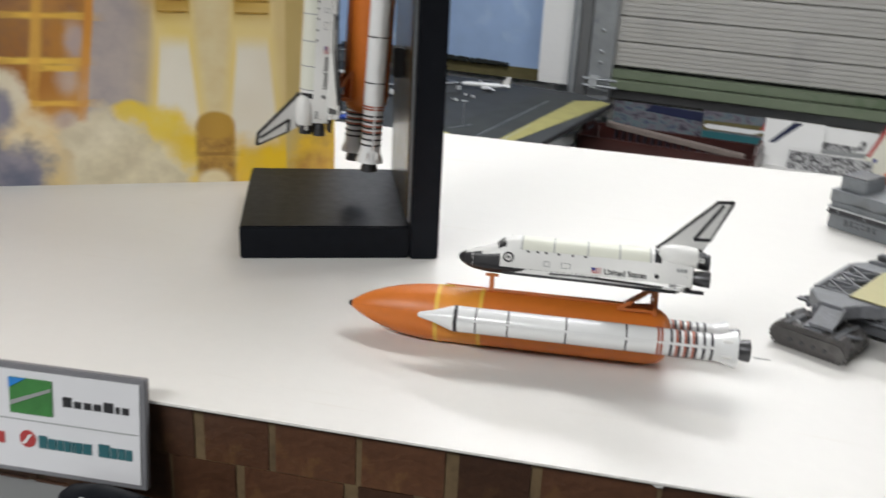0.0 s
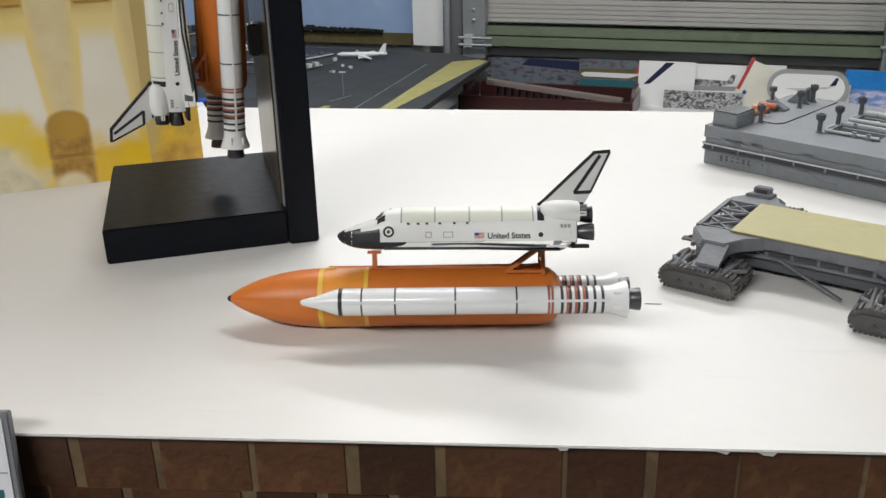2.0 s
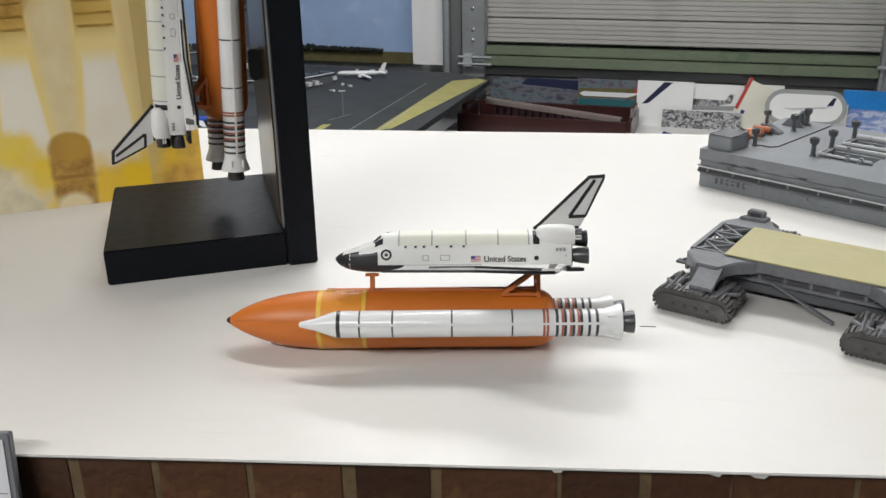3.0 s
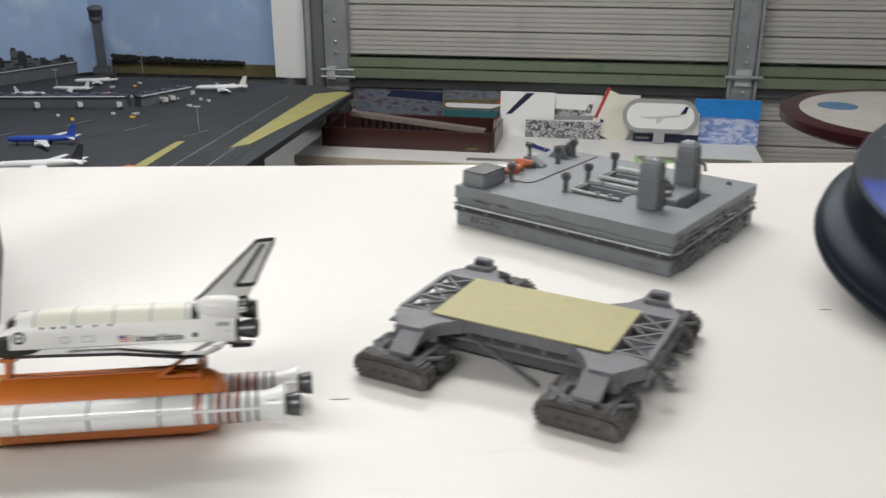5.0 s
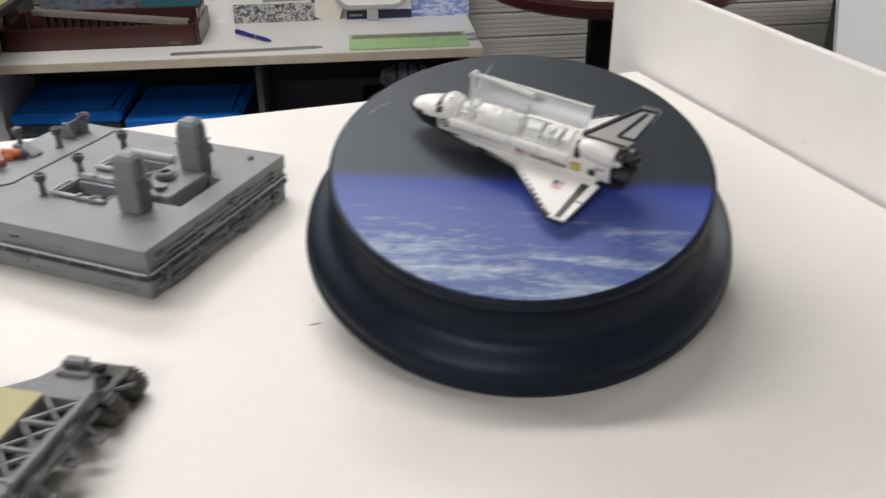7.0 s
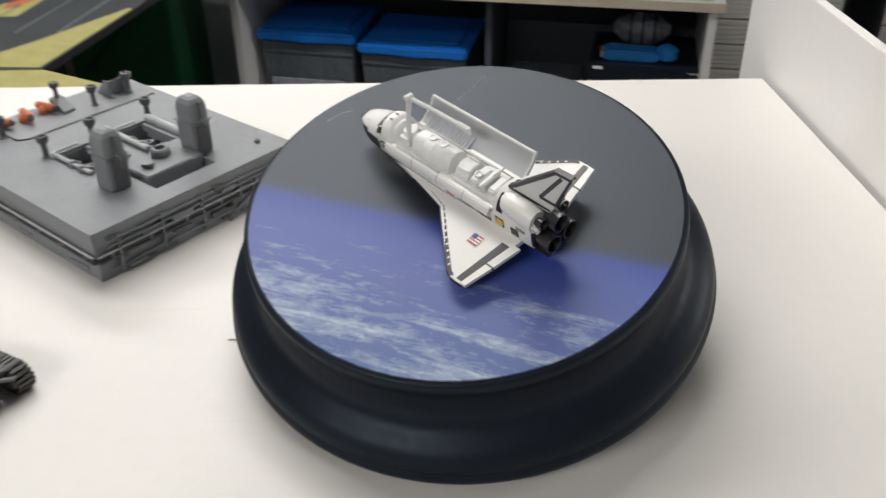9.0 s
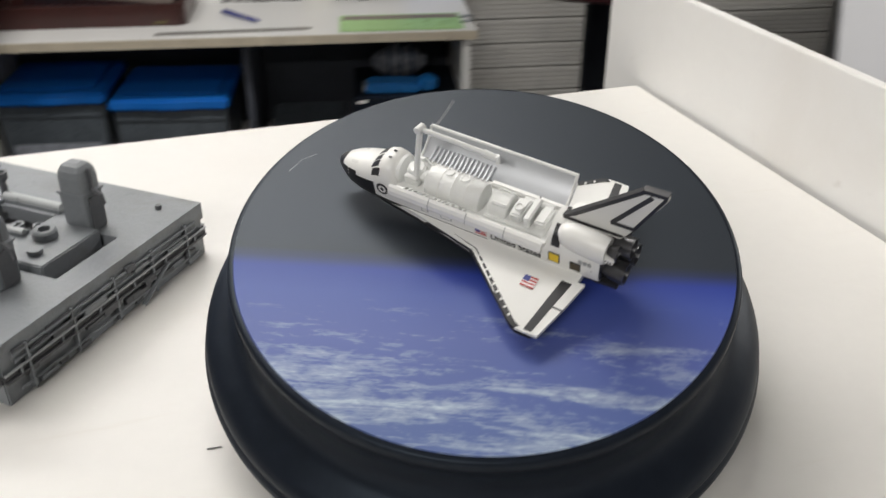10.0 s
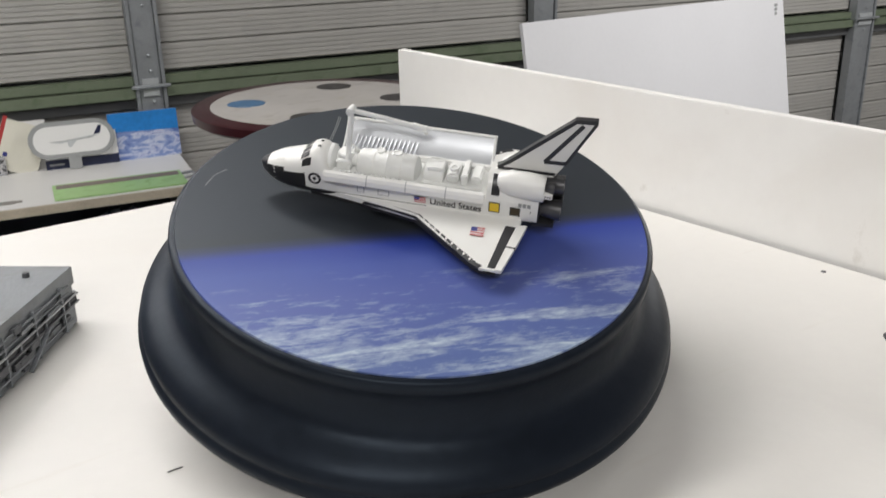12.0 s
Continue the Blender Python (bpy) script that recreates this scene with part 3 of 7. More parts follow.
def sized(ob, x, y=None, z=None):
    """Brings a thing to its true size about its own origin."""
    skew(ob, Matrix.Diagonal((x, y or x, z or x, 1)))
    return ob


# ---- room ----
ROOM = pose(0, 0, 0, 0, 0, -11.9)          # the garage stands askew to the display table
room = thing("garage_room", "grey garage with ribbed steel doors", "room", ROOM, kind="structure")


def setting(name, bm, material, label, smooth=False, m=ROOM):
    ob = part(name, bm, material, None, label, smooth)
    ob.matrix_world = m
    return tagged(ob, label, name.split("_")[0], kind="structure")


bpy.data.objects.remove(room)
FLOOR, CEIL = -1.12, 0.905           # in the units of the far room, which is enlarged below
GROUND = -1.496                     # the same floor under the display table
setting("floor", block(-3.2, 4.6, -2.6, 2.45, FLOOR - 0.1, FLOOR), M["concrete"], "dull grey concrete floor")
setting("ceiling", block(-3.2, 4.6, -2.6, 2.45, CEIL, CEIL + 0.1), M["ceil"], "plain white ceiling board")
setting("wall_south", block(-3.2, 4.6, -2.7, -2.6, FLOOR, CEIL), M["wallroom"], "plain grey garage wall")
setting("wall_east", block(4.6, 4.7, -2.6, 2.45, FLOOR, CEIL), M["wallroom"], "plain grey garage wall")
setting("wall_west", block(-3.3, -3.2, -2.6, 2.45, FLOOR, CEIL), M["wallroom"], "plain grey garage wall")
setting("wall_north", block(-3.2, 4.6, 2.36, 2.45, FLOOR, CEIL), M["wallw"], "white plaster wall behind the steel doors")


def ribbed_sheet(s0, s1, r, z0, z1):
    """Pressed steel door leaf: broad slats with fine ribs between deep grooves."""
    prof, z = [], z0
    pitch = 0.071
    while z < z1:
        prof += [(z, 0.006), (z + 0.0025, 0.0)]
        fine = 5
        for k in range(fine):
            a = z + 0.004 + k * (pitch - 0.006) / fine
            w = (pitch - 0.006) / fine
            prof += [(a, -0.0035), (a + w * 0.72, -0.0035), (a + w * 0.78, -0.0012), (a + w * 0.95, -0.0012)]
        z += pitch
    bm = bmesh.new()
    a = [bm.verts.new((s0, r + d, z)) for z, d in prof]
    b = [bm.verts.new((s1, r + d, z)) for z, d in prof]
    for i in range(len(prof) - 1):
        bm.faces.new((a[i], b[i], b[i + 1], a[i + 1]))
    back = [bm.verts.new((s0, r + 0.03, prof[0][0])), bm.verts.new((s1, r + 0.03, prof[0][0])), bm.verts.new((s1, r + 0.03, prof[-1][0])), bm.verts.new((s0, r + 0.03, prof[-1][0]))]
    bm.faces.new(back)
    bm.faces.new((a[0], b[0], back[1], back[0]))
    bm.faces.new((a[-1], b[-1], back[2], back[3]))
    return bm


def steel_door(s0, s1, z0=FLOOR + 0.02, z1=CEIL - 0.03):
    d = thing("door_1", "grey ribbed steel door with a green rail", "door", ROOM, kind="structure")
    part("lower_leaf", ribbed_sheet(s0, s1, 2.225, z0, -0.42), M["door"], d)
    part("upper_leaf", ribbed_sheet(s0, s1, 2.215, -0.372, z1), M["door"], d)
    part("rail", block(s0, s1, 2.190, 2.222, -0.404, -0.380, bevel=0.002), M["green"], d, "green painted rail")
    part("rail_flange", block(s0, s1, 2.176, 2.222, -0.434, -0.407, bevel=0.002), M["green"], d, "green painted rail")
    part("bottom_bar", block(s0, s1, 2.200, 2.222, -0.464, -0.437, bevel=0.002), M["darkmetal"], d, "dark steel bar")
    return d


steel_door(-0.475, 0.594)
steel_door(0.672, 1.79)
steel_door(1.88, 3.21)
steel_door(3.31, 4.5)


def post(s, w, z0, top=CEIL - 0.02):
    p = thing("door_post", "galvanised steel door post with a bolted latch", "post", ROOM @ pose(s, 2.175, 0), "door posts")
    part("channel", block(-w / 2, w / 2, 0, 0.03, z0, top, bevel=0.002), M["steel"], p)
    part("flange", block(-w / 2 - 0.010, -w / 2 - 0.001, -0.006, 0.03, z0, top, bevel=0.001), M["steel"], p)
    part("flange", block(w / 2 + 0.001, w / 2 + 0.010, -0.006, 0.03, z0, top, bevel=0.001), M["steel"], p)
    part("latch_bar", rod([(-w / 2 - 0.02, -0.014, -0.402), (w / 2 + 0.02, -0.014, -0.402)], 0.005), M["steel"], p, smooth=True)
    part("latch_plate", block(-w / 2 + 0.008, w / 2 - 0.008, -0.008, 0.001, -0.428, -0.384, bevel=0.001), M["pipe"], p)
    for z in (-0.445, -0.365, -0.325, -0.20, 0.1):
        part("bolt", lathe([(0, 0.0048), (0.003, 0.0048), (0.0045, 0.002)], 8, "z"), M["steel"], p, m=pose(0.004, -0.001, z, 90))
    return p


post(0.633, 0.058, -0.468)
post(1.836, 0.066, -0.468)
post(3.26, 0.085, -0.9)
# the left jamb: a wide channel with a hinge bar
jamb = thing("door_jamb", "galvanised steel door jamb with a slide bolt", "door frame", ROOM @ pose(-0.513, 2.17, 0))
part("channel", block(-0.022, 0.045, 0, 0.04, -0.47, CEIL - 0.02, bevel=0.002), M["steel"], jamb)
part("side_channel", block(-0.062, -0.026, 0.006, 0.04, -0.47, CEIL - 0.02, bevel=0.002), M["darkmetal"], jamb)
part("guide_pipe", rod([(-0.068, -0.006, -0.468), (-0.068, -0.006, CEIL - 0.03)], 0.011), M["steel"], jamb, smooth=True)
part("slide_bolt", rod([(-0.03, -0.016, -0.408), (0.07, -0.016, -0.408)], 0.0045), M["steel"], jamb, smooth=True)
part("slide_bolt", rod([(-0.03, -0.016, -0.428), (0.07, -0.016, -0.428)], 0.0045), M["steel"], jamb, smooth=True)
part("latch_plate", block(-0.012, 0.012, -0.02, 0.001, -0.435, -0.40, bevel=0.001), M["pipe"], jamb)
for z in (-0.36, -0.33, -0.27):
    part("bolt", lathe([(0, 0.005), (0.003, 0.005), (0.0045, 0.002)], 8, "z"), M["steel"], jamb, m=pose(0.012, -0.001, z, 90))
setting("wall_pier", block(-0.697, -0.590, 2.2, 2.36, -0.442, CEIL), M["wallw"], "white wall pier beside the steel door")

# ---- display table ----
YB = 0.3325
FRONT = pose(0, -0.0678, 0, 0, 0, 2.78)     # the front edge runs a little askew
EDGE = lambda y: 0.568 - 0.0413 * y          # the table's end
table = thing("display_table", "white painted display table with a brick-pattern front", "table")
fl, fr = FRONT @ Vector((-0.92, 0, 0)), FRONT @ Vector((0.5712, 0, 0))
outline = [(fl.x, fl.y), (fr.x, fr.y), (EDGE(YB), YB), (fl.x, YB)]
part("tabletop", prism(outline, -0.0009, 0.0, bevel=0.0003), M["top"], table, "white painted top with faint scuffs")
part("carcass", prism([(fl.x + 0.02, fl.y + 0.012), (fr.x - 0.012, fr.y + 0.012), (EDGE(YB) - 0.012, YB - 0.01), (fl.x + 0.02, YB - 0.01)], GROUND, -0.0012), M["slab"], table)
part("front_panel", block(-0.91, 0.565, 0.003, 0.0100, -0.26, -0.0012), M["mortar"], table, "tan joints of the brick front").matrix_basis = FRONT

rng = random.Random(31)
for k in range(16):
    x, w = rng.uniform(-0.2, 0.3), rng.uniform(0.0013, 0.006)
    part("paint_chip", prism([(x, -0.0010), (x + w, -0.0010), (x + w * 0.8, -0.0010 - rng.uniform(0.0004, 0.0012)), (x + w * 0.3, -0.0010 - rng.uniform(0.0003, 0.0009))], 0.0004, 0.0014, "xz"), M["top"], table, "loose white paint chip").matrix_basis = FRONT
board = thing("foam_board", "low white foam board along the table end", "board", pose(EDGE(0.374), 0.374, 0, 0, 0, -90 + math.degrees(math.atan(0.0413))))
part("panel", block(0.0, 0.52, 0.0030, 0.0084, -0.02, 0.0557, bevel=0.0004), M["board"], board)
part("bracket", block(0.10, 0.12, -0.010, 0.0060, -0.035, -0.02), M["steel"], board)
part("bracket", block(0.36, 0.38, -0.010, 0.0060, -0.035, -0.02), M["steel"], board)

# ---- orbiter, tank and boosters, in millimetres of the model before scaling ----
BODY = [(0.0, 0.5, -0.5, 0.5), (0.9, 1.9, -1.7, 1.3), (2.6, 3.1, -2.9, 2.3), (5.5, 4.6, -4.0, 3.7), (9.5, 5.7, -4.6, 5.0), (13.8, 6.2, -4.8, 6.3), (16.2, 6.4, -4.9, 8.4),
        (18.4, 6.6, -4.9, 9.3), (22.5, 6.8, -4.9, 9.7), (45.0, 6.9, -4.9, 9.8), (69.0, 6.9, -4.9, 9.7), (74.0, 6.9, -4.7, 9.3), (86.0, 6.7, -4.0, 8.2)]


def body_ring(x, hw, zb, zt, grow=0.0, lo=0.0, hi=2 * math.pi, k=30, top_n=2.5):
    pts = []
    for i in range(k):
        t = lo + (hi - lo) * i / k
        c, s = math.cos(t), math.sin(t)
        n = top_n if s >= 0 else 4.5
        y = math.copysign(abs(c) ** (2 / n), c) * (hw + grow)
        z = math.copysign(abs(s) ** (2 / n), s) * ((zt if s >= 0 else -zb) + grow)
        pts.append((x, y, z))
    return pts


def at_body(x):
    for a, b in zip(BODY, BODY[1:]):
        if a[0] <= x <= b[0]:
            f = (x - a[0]) / (b[0] - a[0])
            return tuple(a[i] + f * (b[i] - a[i]) for i in range(4))
    return BODY[-1]


def skin(x0, x1, grow, lo, hi, steps=6, k=14):
    """A thin patch that follows the body between two stations and two angles."""
    xs = [x0 + (x1 - x0) * i / steps for i in range(steps + 1)]
    bm = bmesh.new()
    out = [[bm.verts.new(p) for p in body_ring(*at_body(x), grow, lo, hi + (hi - lo) / k, k + 1)] for x in xs]
    inn = [[bm.verts.new(p) for p in body_ring(*at_body(x), grow - 0.3, lo, hi + (hi - lo) / k, k + 1)] for x in xs]
    for rows, flip in ((out, 1), (inn, -1)):
        for p, q in zip(rows, rows[1:]):
            for i in range(k):
                bm.faces.new((p[i], p[i + 1], q[i + 1], q[i])[::flip])
    for i in range(k):
        bm.faces.new((out[0][i], inn[0][i], inn[0][i + 1], out[0][i + 1]))
        bm.faces.new((out[-1][i], out[-1][i + 1], inn[-1][i + 1], inn[-1][i]))
    for a in range(steps):
        bm.faces.new((out[a][0], out[a + 1][0], inn[a + 1][0], inn[a][0]))
        bm.faces.new((out[a][-1], inn[a][-1], inn[a + 1][-1], out[a + 1][-1]))
    return bm


AFT = 0.84
WING = [(17.0, 5.6), (30.0, 7.6), (50.0, 11.8), (69.5, 28.6), (71.5, 29.6), (76.5, 29.6), (80.5, 13.0), (81.0, 5.6)]


def wing_solid(side, z_low, z_high, inset=0.0):
    bm = bmesh.new()
    lo, hi = [], []
    for x, y in WING:
        f = max(0.0, (y - 6) / 24)
        t = (z_high - z_low) * (1 - 0.55 * f)
        zc = (z_low + z_high) / 2 - 0.5 * f
        yy = side * (y - inset)
        lo.append(bm.verts.new((x + inset, yy, zc - t / 2)))
        hi.append(bm.verts.new((x + inset, yy, zc + t / 2)))
    k = len(WING)
    bm.faces.new(lo if side < 0 else lo[::-1])
    bm.faces.new(hi[::-1] if side < 0 else hi)
    for i in range(k):
        bm.faces.new((lo[i], lo[(i + 1) % k], hi[(i + 1) % k], hi[i]))
    return bm


def flag(root, sc, x, side, z, w=4.0, plane="side", y=None):
    """Small striped flag decal: red and white bars, a blue corner."""
    h = w * (0.56 if plane == "side" else 0.95)
    yy = (7.02 if y is None else y) * side
    t = 0.1
    def plate(x0, x1, z0, z1, d):
        if plane == "side":
            return block(x0, x1, min(yy, yy + side * d), max(yy, yy + side * d), z0, z1)
        return block(x0, x1, z0, z1, yy, yy + d)
    part("flag_field", plate(x, x + w, z, z + h, t), M["white"], root, scale=sc)
    for k in range(4):
        part("flag_stripe", plate(x, x + w, z + h * (2 * k) / 7, z + h * (2 * k + 1) / 7, t + 0.06), M["red"], root, scale=sc)
    part("flag_canton", plate(x, x + w * 0.45, z + h * 0.5, z + h, t + 0.1), M["blue"], root, scale=sc)


def bell(length, r0, r1, wall=0.35):
    return tube_wall([(0, r0), (length * 0.25, r0 + (r1 - r0) * 0.5), (length * 0.6, r0 + (r1 - r0) * 0.83), (length, r1)], wall, 22)


def orbiter(parent, sc, open_bay=False):
    """One orbiter: fuselage with its wings, fin, pods, engines and markings under it."""
    secs = []
    for s in BODY:
        if open_bay and 22.6 < s[0] < 69:
            continue
        secs.append(body_ring(*s))
    if open_bay:
        trough = []
        for x in (22.7, 23.2, 46.0, 68.3, 68.9):
            hw = at_body(x)[1]
            ring = body_ring(x, hw, -4.9, 3.4, top_n=9)
            trough.append([(a, b, min(c, 3.4)) for a, b, c in ring])
        dome = [body_ring(20.4, 6.7, -4.9, 9.1, top_n=2.3), body_ring(21.6, 6.75, -4.9, 8.0, top_n=2.2), body_ring(22.3, 6.8, -4.9, 6.2, top_n=2.4)]
        secs = secs[:8] + dome + trough + secs[9:]
    fus = part("fuselage", loft(secs), M["shell"], parent, "white orbiter body", smooth=True, scale=sc)
    P = lambda name, bm, mt, label="", smooth=False: part(name, bm, mt, fus, label, smooth, sc)
    # black nose and chin
    P("nose_cap", loft([body_ring(*at_body(x), 0.06) for x in (0, 0.9, 2.0, 2.8)]), M["ink"], "black nose cap", True)
    P("chin", skin(2.0, 15.6, 0.07, math.pi * 0.97, math.pi * 2.03, 7, 18), M["ink"], "black tiled chin", True)
    for lo, hi in ((0.0, 0.15), (0.85, 1.0)):
        P("nose_side", skin(2.0, 8.8, 0.05, math.pi * lo, math.pi * hi, 5, 6), M["ink"], "black nose tiles", True)
    for lo, hi in ((0.0, 0.075), (0.925, 1.0)):
        P("nose_side", skin(8.7, 15.5, 0.05, math.pi * lo, math.pi * hi, 5, 5), M["ink"], "black nose tiles", True)
    # windows
    for a0, a1 in ((0.30, 0.395), (0.41, 0.49), (0.51, 0.59), (0.605, 0.70)):
        P("windscreen", skin(13.9, 16.6, 0.08, math.pi * a0, math.pi * a1, 3, 4), M["ink"], "black windscreen pane", True)
    for a in (0.445, 0.535):
        P("roof_window", skin(18.6, 19.5, 0.10, math.pi * a, math.pi * (a + 0.022), 2, 3), M["ink"], "black roof window", True)
    for side, a in ((1, 0.22), (-1, 0.78)):
        P("side_window", skin(14.6, 17.4, 0.08, math.pi * (a - 0.055), math.pi * (a + 0.055), 2, 4), M["ink"], "black side window", True)
        P("thruster_patch", skin(6.0, 8.6, 0.10, math.pi * (0.5 + (0.13 if side < 0 else -0.19)), math.pi * (0.5 + (0.19 if side < 0 else -0.13)), 2, 3), M["finw"])
        face = Matrix.Rotation(radians(90 if side < 0 else -90), 4, "X")
        for nm, r, t, mt, lb in (("hatch_ring", 1.95, 0.10, "ink", "black hatch ring"), ("hatch", 1.25, 0.16, "shell", ""), ("hatch_port", 0.55, 0.22, "ink", "black hatch window")):
            P(nm, lathe([(0, r), (t, r)], 24, "z"), M[mt], lb).matrix_basis = Matrix.Translation((18.6 * sc, side * 6.62 * sc, 1.3 * sc)) @ face
        # square service hatches low on the side
        for x, w in ((31.4, 2.2), (37.6, 3.4)):
            P("service_hatch", block(x, x + w, side * 6.96 - 0.06, side * 6.96 + 0.06, -0.9, 1.1), M["greyline"])
            P("hatch_cover", block(x + 0.25, x + w - 0.25, side * 6.98 - 0.08, side * 6.98 + 0.08, -0.68, 0.88), M["shell"])
        for x in (25, 28.5, 31.5, 36, 41, 45.5):
            P("vent_mark", block(x, x + 0.9, side * 6.93 - 0.1, side * 6.93 + 0.1, 3.7, 4.4), M["line"])
        for x in (79.4, 80.9, 82.4):
            P("aft_panel", block(x, x + 1.1, side * 6.86 - 0.1, side * 6.86 + 0.1, 2.0, 3.2), M["greyline"])
    # underside
    P("heat_shield", skin(12.0, 52.0, 0.09, math.pi * 1.06, math.pi * 1.94, 12, 22), M["ink"], "black tiled underside", True)
    P("aft_heat_shield", skin(51.5, 85.5, 0.09, math.pi * 1.18, math.pi * 1.82, 10, 22), M["ink"], "black tiled underside", True)
    for side in (1, -1):
        P("wing", wing_solid(side, -4.1, -2.4), M["shell"], "white delta wing")
        P("wing_underside", wing_solid(side, -5.0, -4.0, -0.15), M["ink"], "black tiled wing underside")
        P("wing_edge", loft([[(x - 0.5, side * (y + 0.25), z - 0.55), (x + 0.9, side * (y - 0.9), z - 0.6), (x + 0.9, side * (y - 0.9), z + 0.28), (x - 0.3, side * (y + 0.1), z + 0.12)]
                             for x, y, z in ((34.0, 8.7, -3.0), (42.0, 10.0, -2.80), (50.0, 11.8, -2.85), (60.0, 20.4, -3.15), (69.5, 28.6, -3.4), (71.3, 29.5, -3.45))]), M["ink"], "dark wing leading edge")
        for k in range(9):
            f = (k + 0.5) / 9.5
            x, y = 51.2 + 18.6 * f, side * (11.9 + 16.6 * f)
            P("edge_panel", block(x + 0.1, x + 0.7, y - 0.45 - 0.2 * side, y + 0.35 - 0.2 * side, -2.75 - 0.6 * f, -2.50 - 0.6 * f), M["finw"])
        def slat(poly, up, dn):
            """A flat piece on the wing that follows its droop."""
            bm = prism([(x, side * y) for x, y in poly], -3.2 - dn, -2.42 + up)
            for v in bm.verts:
                f = max(0.0, (abs(v.co.y) - 6) / 24)
                v.co.z += (-0.5 - 0.50) * f
            return bm
        P("elevon_stripe", slat([(76.2, 28.9), (73.7, 28.9), (76.2, 10.5), (79.6, 10.5)], 0.20, 0.0), M["ink"], "black elevon stripe")
        P("elevon", slat([(76.2, 29.4), (78.4, 29.4), (80.9, 19.6), (77.9, 19.6)], 0.14, 0.2), M["shell"])
        P("elevon_gap", slat([(76.4, 19.65), (81.0, 19.65), (81.1, 19.15), (76.5, 19.15)], 0.24, 0.1), M["ink"], "black elevon gap")
        P("elevon", slat([(78.0, 19.1), (81.1, 19.1), (83.2, 9.2), (79.9, 9.2)], 0.14, 0.2), M["shell"])
        P("manoeuvre_pod", loft([[(x, side * (3.9 + dy) + r * 0.95 * math.cos(t), z + r * math.sin(t)) for t in [2 * math.pi * i / 18 for i in range(18)]]
                                 for x, r, z, dy in ((71.6, 1.6, 8.3, -0.2), (72.8, 2.9, 8.0, 0.0), (76, 3.7, 7.9, 0.1), (82, 4.0, 7.7, 0.2), (85.5, 3.9, 7.5, 0.3), (87.4, 3.6, 7.3, 0.3))]), M["shell"], "white engine pod", True)
        P("pod_front", skin(70.3, 72.7, 0.16, math.pi * (0.13 if side > 0 else 0.60), math.pi * (0.40 if side > 0 else 0.87), 2, 8), M["ink"], "black patch before the pod", True)
        P("pod_nozzle", bell(3.2, 0.9, 1.9), M["engine"], "dark nozzle", True).matrix_basis = Matrix.Translation((87.0 * sc, side * 4.4 * sc, 8.2 * sc))
        P("thruster_block", block(86.5, 90.2, side * 6.1 - 0.9, side * 6.1 + 0.9, 6.0, 7.6, bevel=0.2), M["shell"])
        for k in range(4):
            P("thruster_port", block(86.9 + k * 0.8, 87.3 + k * 0.8, side * 7.02 - 0.05, side * 7.02 + 0.05, 6.6, 7.1), M["ink"])
        flag(fus, sc, 48.4, side, -1.3, 3.4)
        turn = Matrix.Rotation(radians(90), 4, "X") if side < 0 else Matrix.Rotation(radians(180), 4, "Z") @ Matrix.Rotation(radians(90), 4, "X")
        lettering("United States", 2.9 * sc, fus, Matrix.Translation((60.4 * sc, side * 7.03 * sc, -0.6 * sc)) @ turn, M["ink"], squeeze=0.95, label="black United States lettering")
        if not open_bay:
            P("round_badge", lathe([(0, 0.85), (0.1, 0.85)], 16, "z"), M["ink"], "dark round badge").matrix_basis = Matrix.Translation((71.4 * sc, side * 6.98 * sc, -0.3 * sc)) @ Matrix.Rotation(radians(90 if side < 0 else -90), 4, "X")
    # engines
    for y, z in ((0, 6.4), (3.5, 0.4), (-3.5, 0.4)):
        P("engine_bell", bell(7.2, 1.5, 3.05, 0.4), M["engine"], "dark engine bell", True).matrix_basis = Matrix.Translation((85.5 * sc, y * sc, z * sc))
        P("engine_mount", lathe([(83.5, 3.3), (86.6, 2.4)], 18), M["ink"]).matrix_basis = Matrix.Translation((0, y * sc, z * sc))
    P("aft_bulkhead", loft([body_ring(85.9, 6.5, -3.8, 8.0), body_ring(86.4, 6.2, -3.6, 7.6)]), M["ink"], "black aft face")
    P("body_flap", prism([(84, 5.4), (91.5, 5.0), (91.5, -5.0), (84, -5.4)], -5.2, -3.9, bevel=0.15), M["ink"], "black body flap")
    # fin
    finp = [(70.0, 9.2), (71.8, 10.6), (73.6, 11.9), (90.6, 28.0), (91.8, 28.7), (96.4, 28.9), (96.9, 28.0), (95.2, 24.6), (88.8, 12.8), (86.5, 9.0)]
    P("fin", prism(finp, -0.75, 0.75, "xz", bevel=0.2), M["finw"], "pale grey tail fin")
    for a, b, w in (((71.0, 10.2), (73.8, 12.3), 0.9), ((73.6, 12.1), (91.0, 28.2), 1.1), ((90.6, 28.2), (96.6, 28.6), 1.2), ((96.2, 28.0), (89.4, 14.2), 0.8), ((89.4, 14.4), (83.6, 14.2), 1.2), ((83.8, 14.2), (93.0, 27.2), 1.2), ((71.0, 10.2), (87.0, 10.4), 0.9)):
        d = Vector((b[0] - a[0], b[1] - a[1]))
        nn = Vector((-d.y, d.x)).normalized() * w / 2
        P("fin_line", prism([(a[0] + nn.x, a[1] + nn.y), (b[0] + nn.x, b[1] + nn.y), (b[0] - nn.x, b[1] - nn.y), (a[0] - nn.x, a[1] - nn.y)], -0.86, 0.86, "xz"), M["ink"], "black fin outline")
    P("rudder", prism([(85.9, 15.4), (88.6, 15.5), (94.9, 27.0), (93.9, 26.8)], -0.82, 0.82, "xz"), M["finw"])
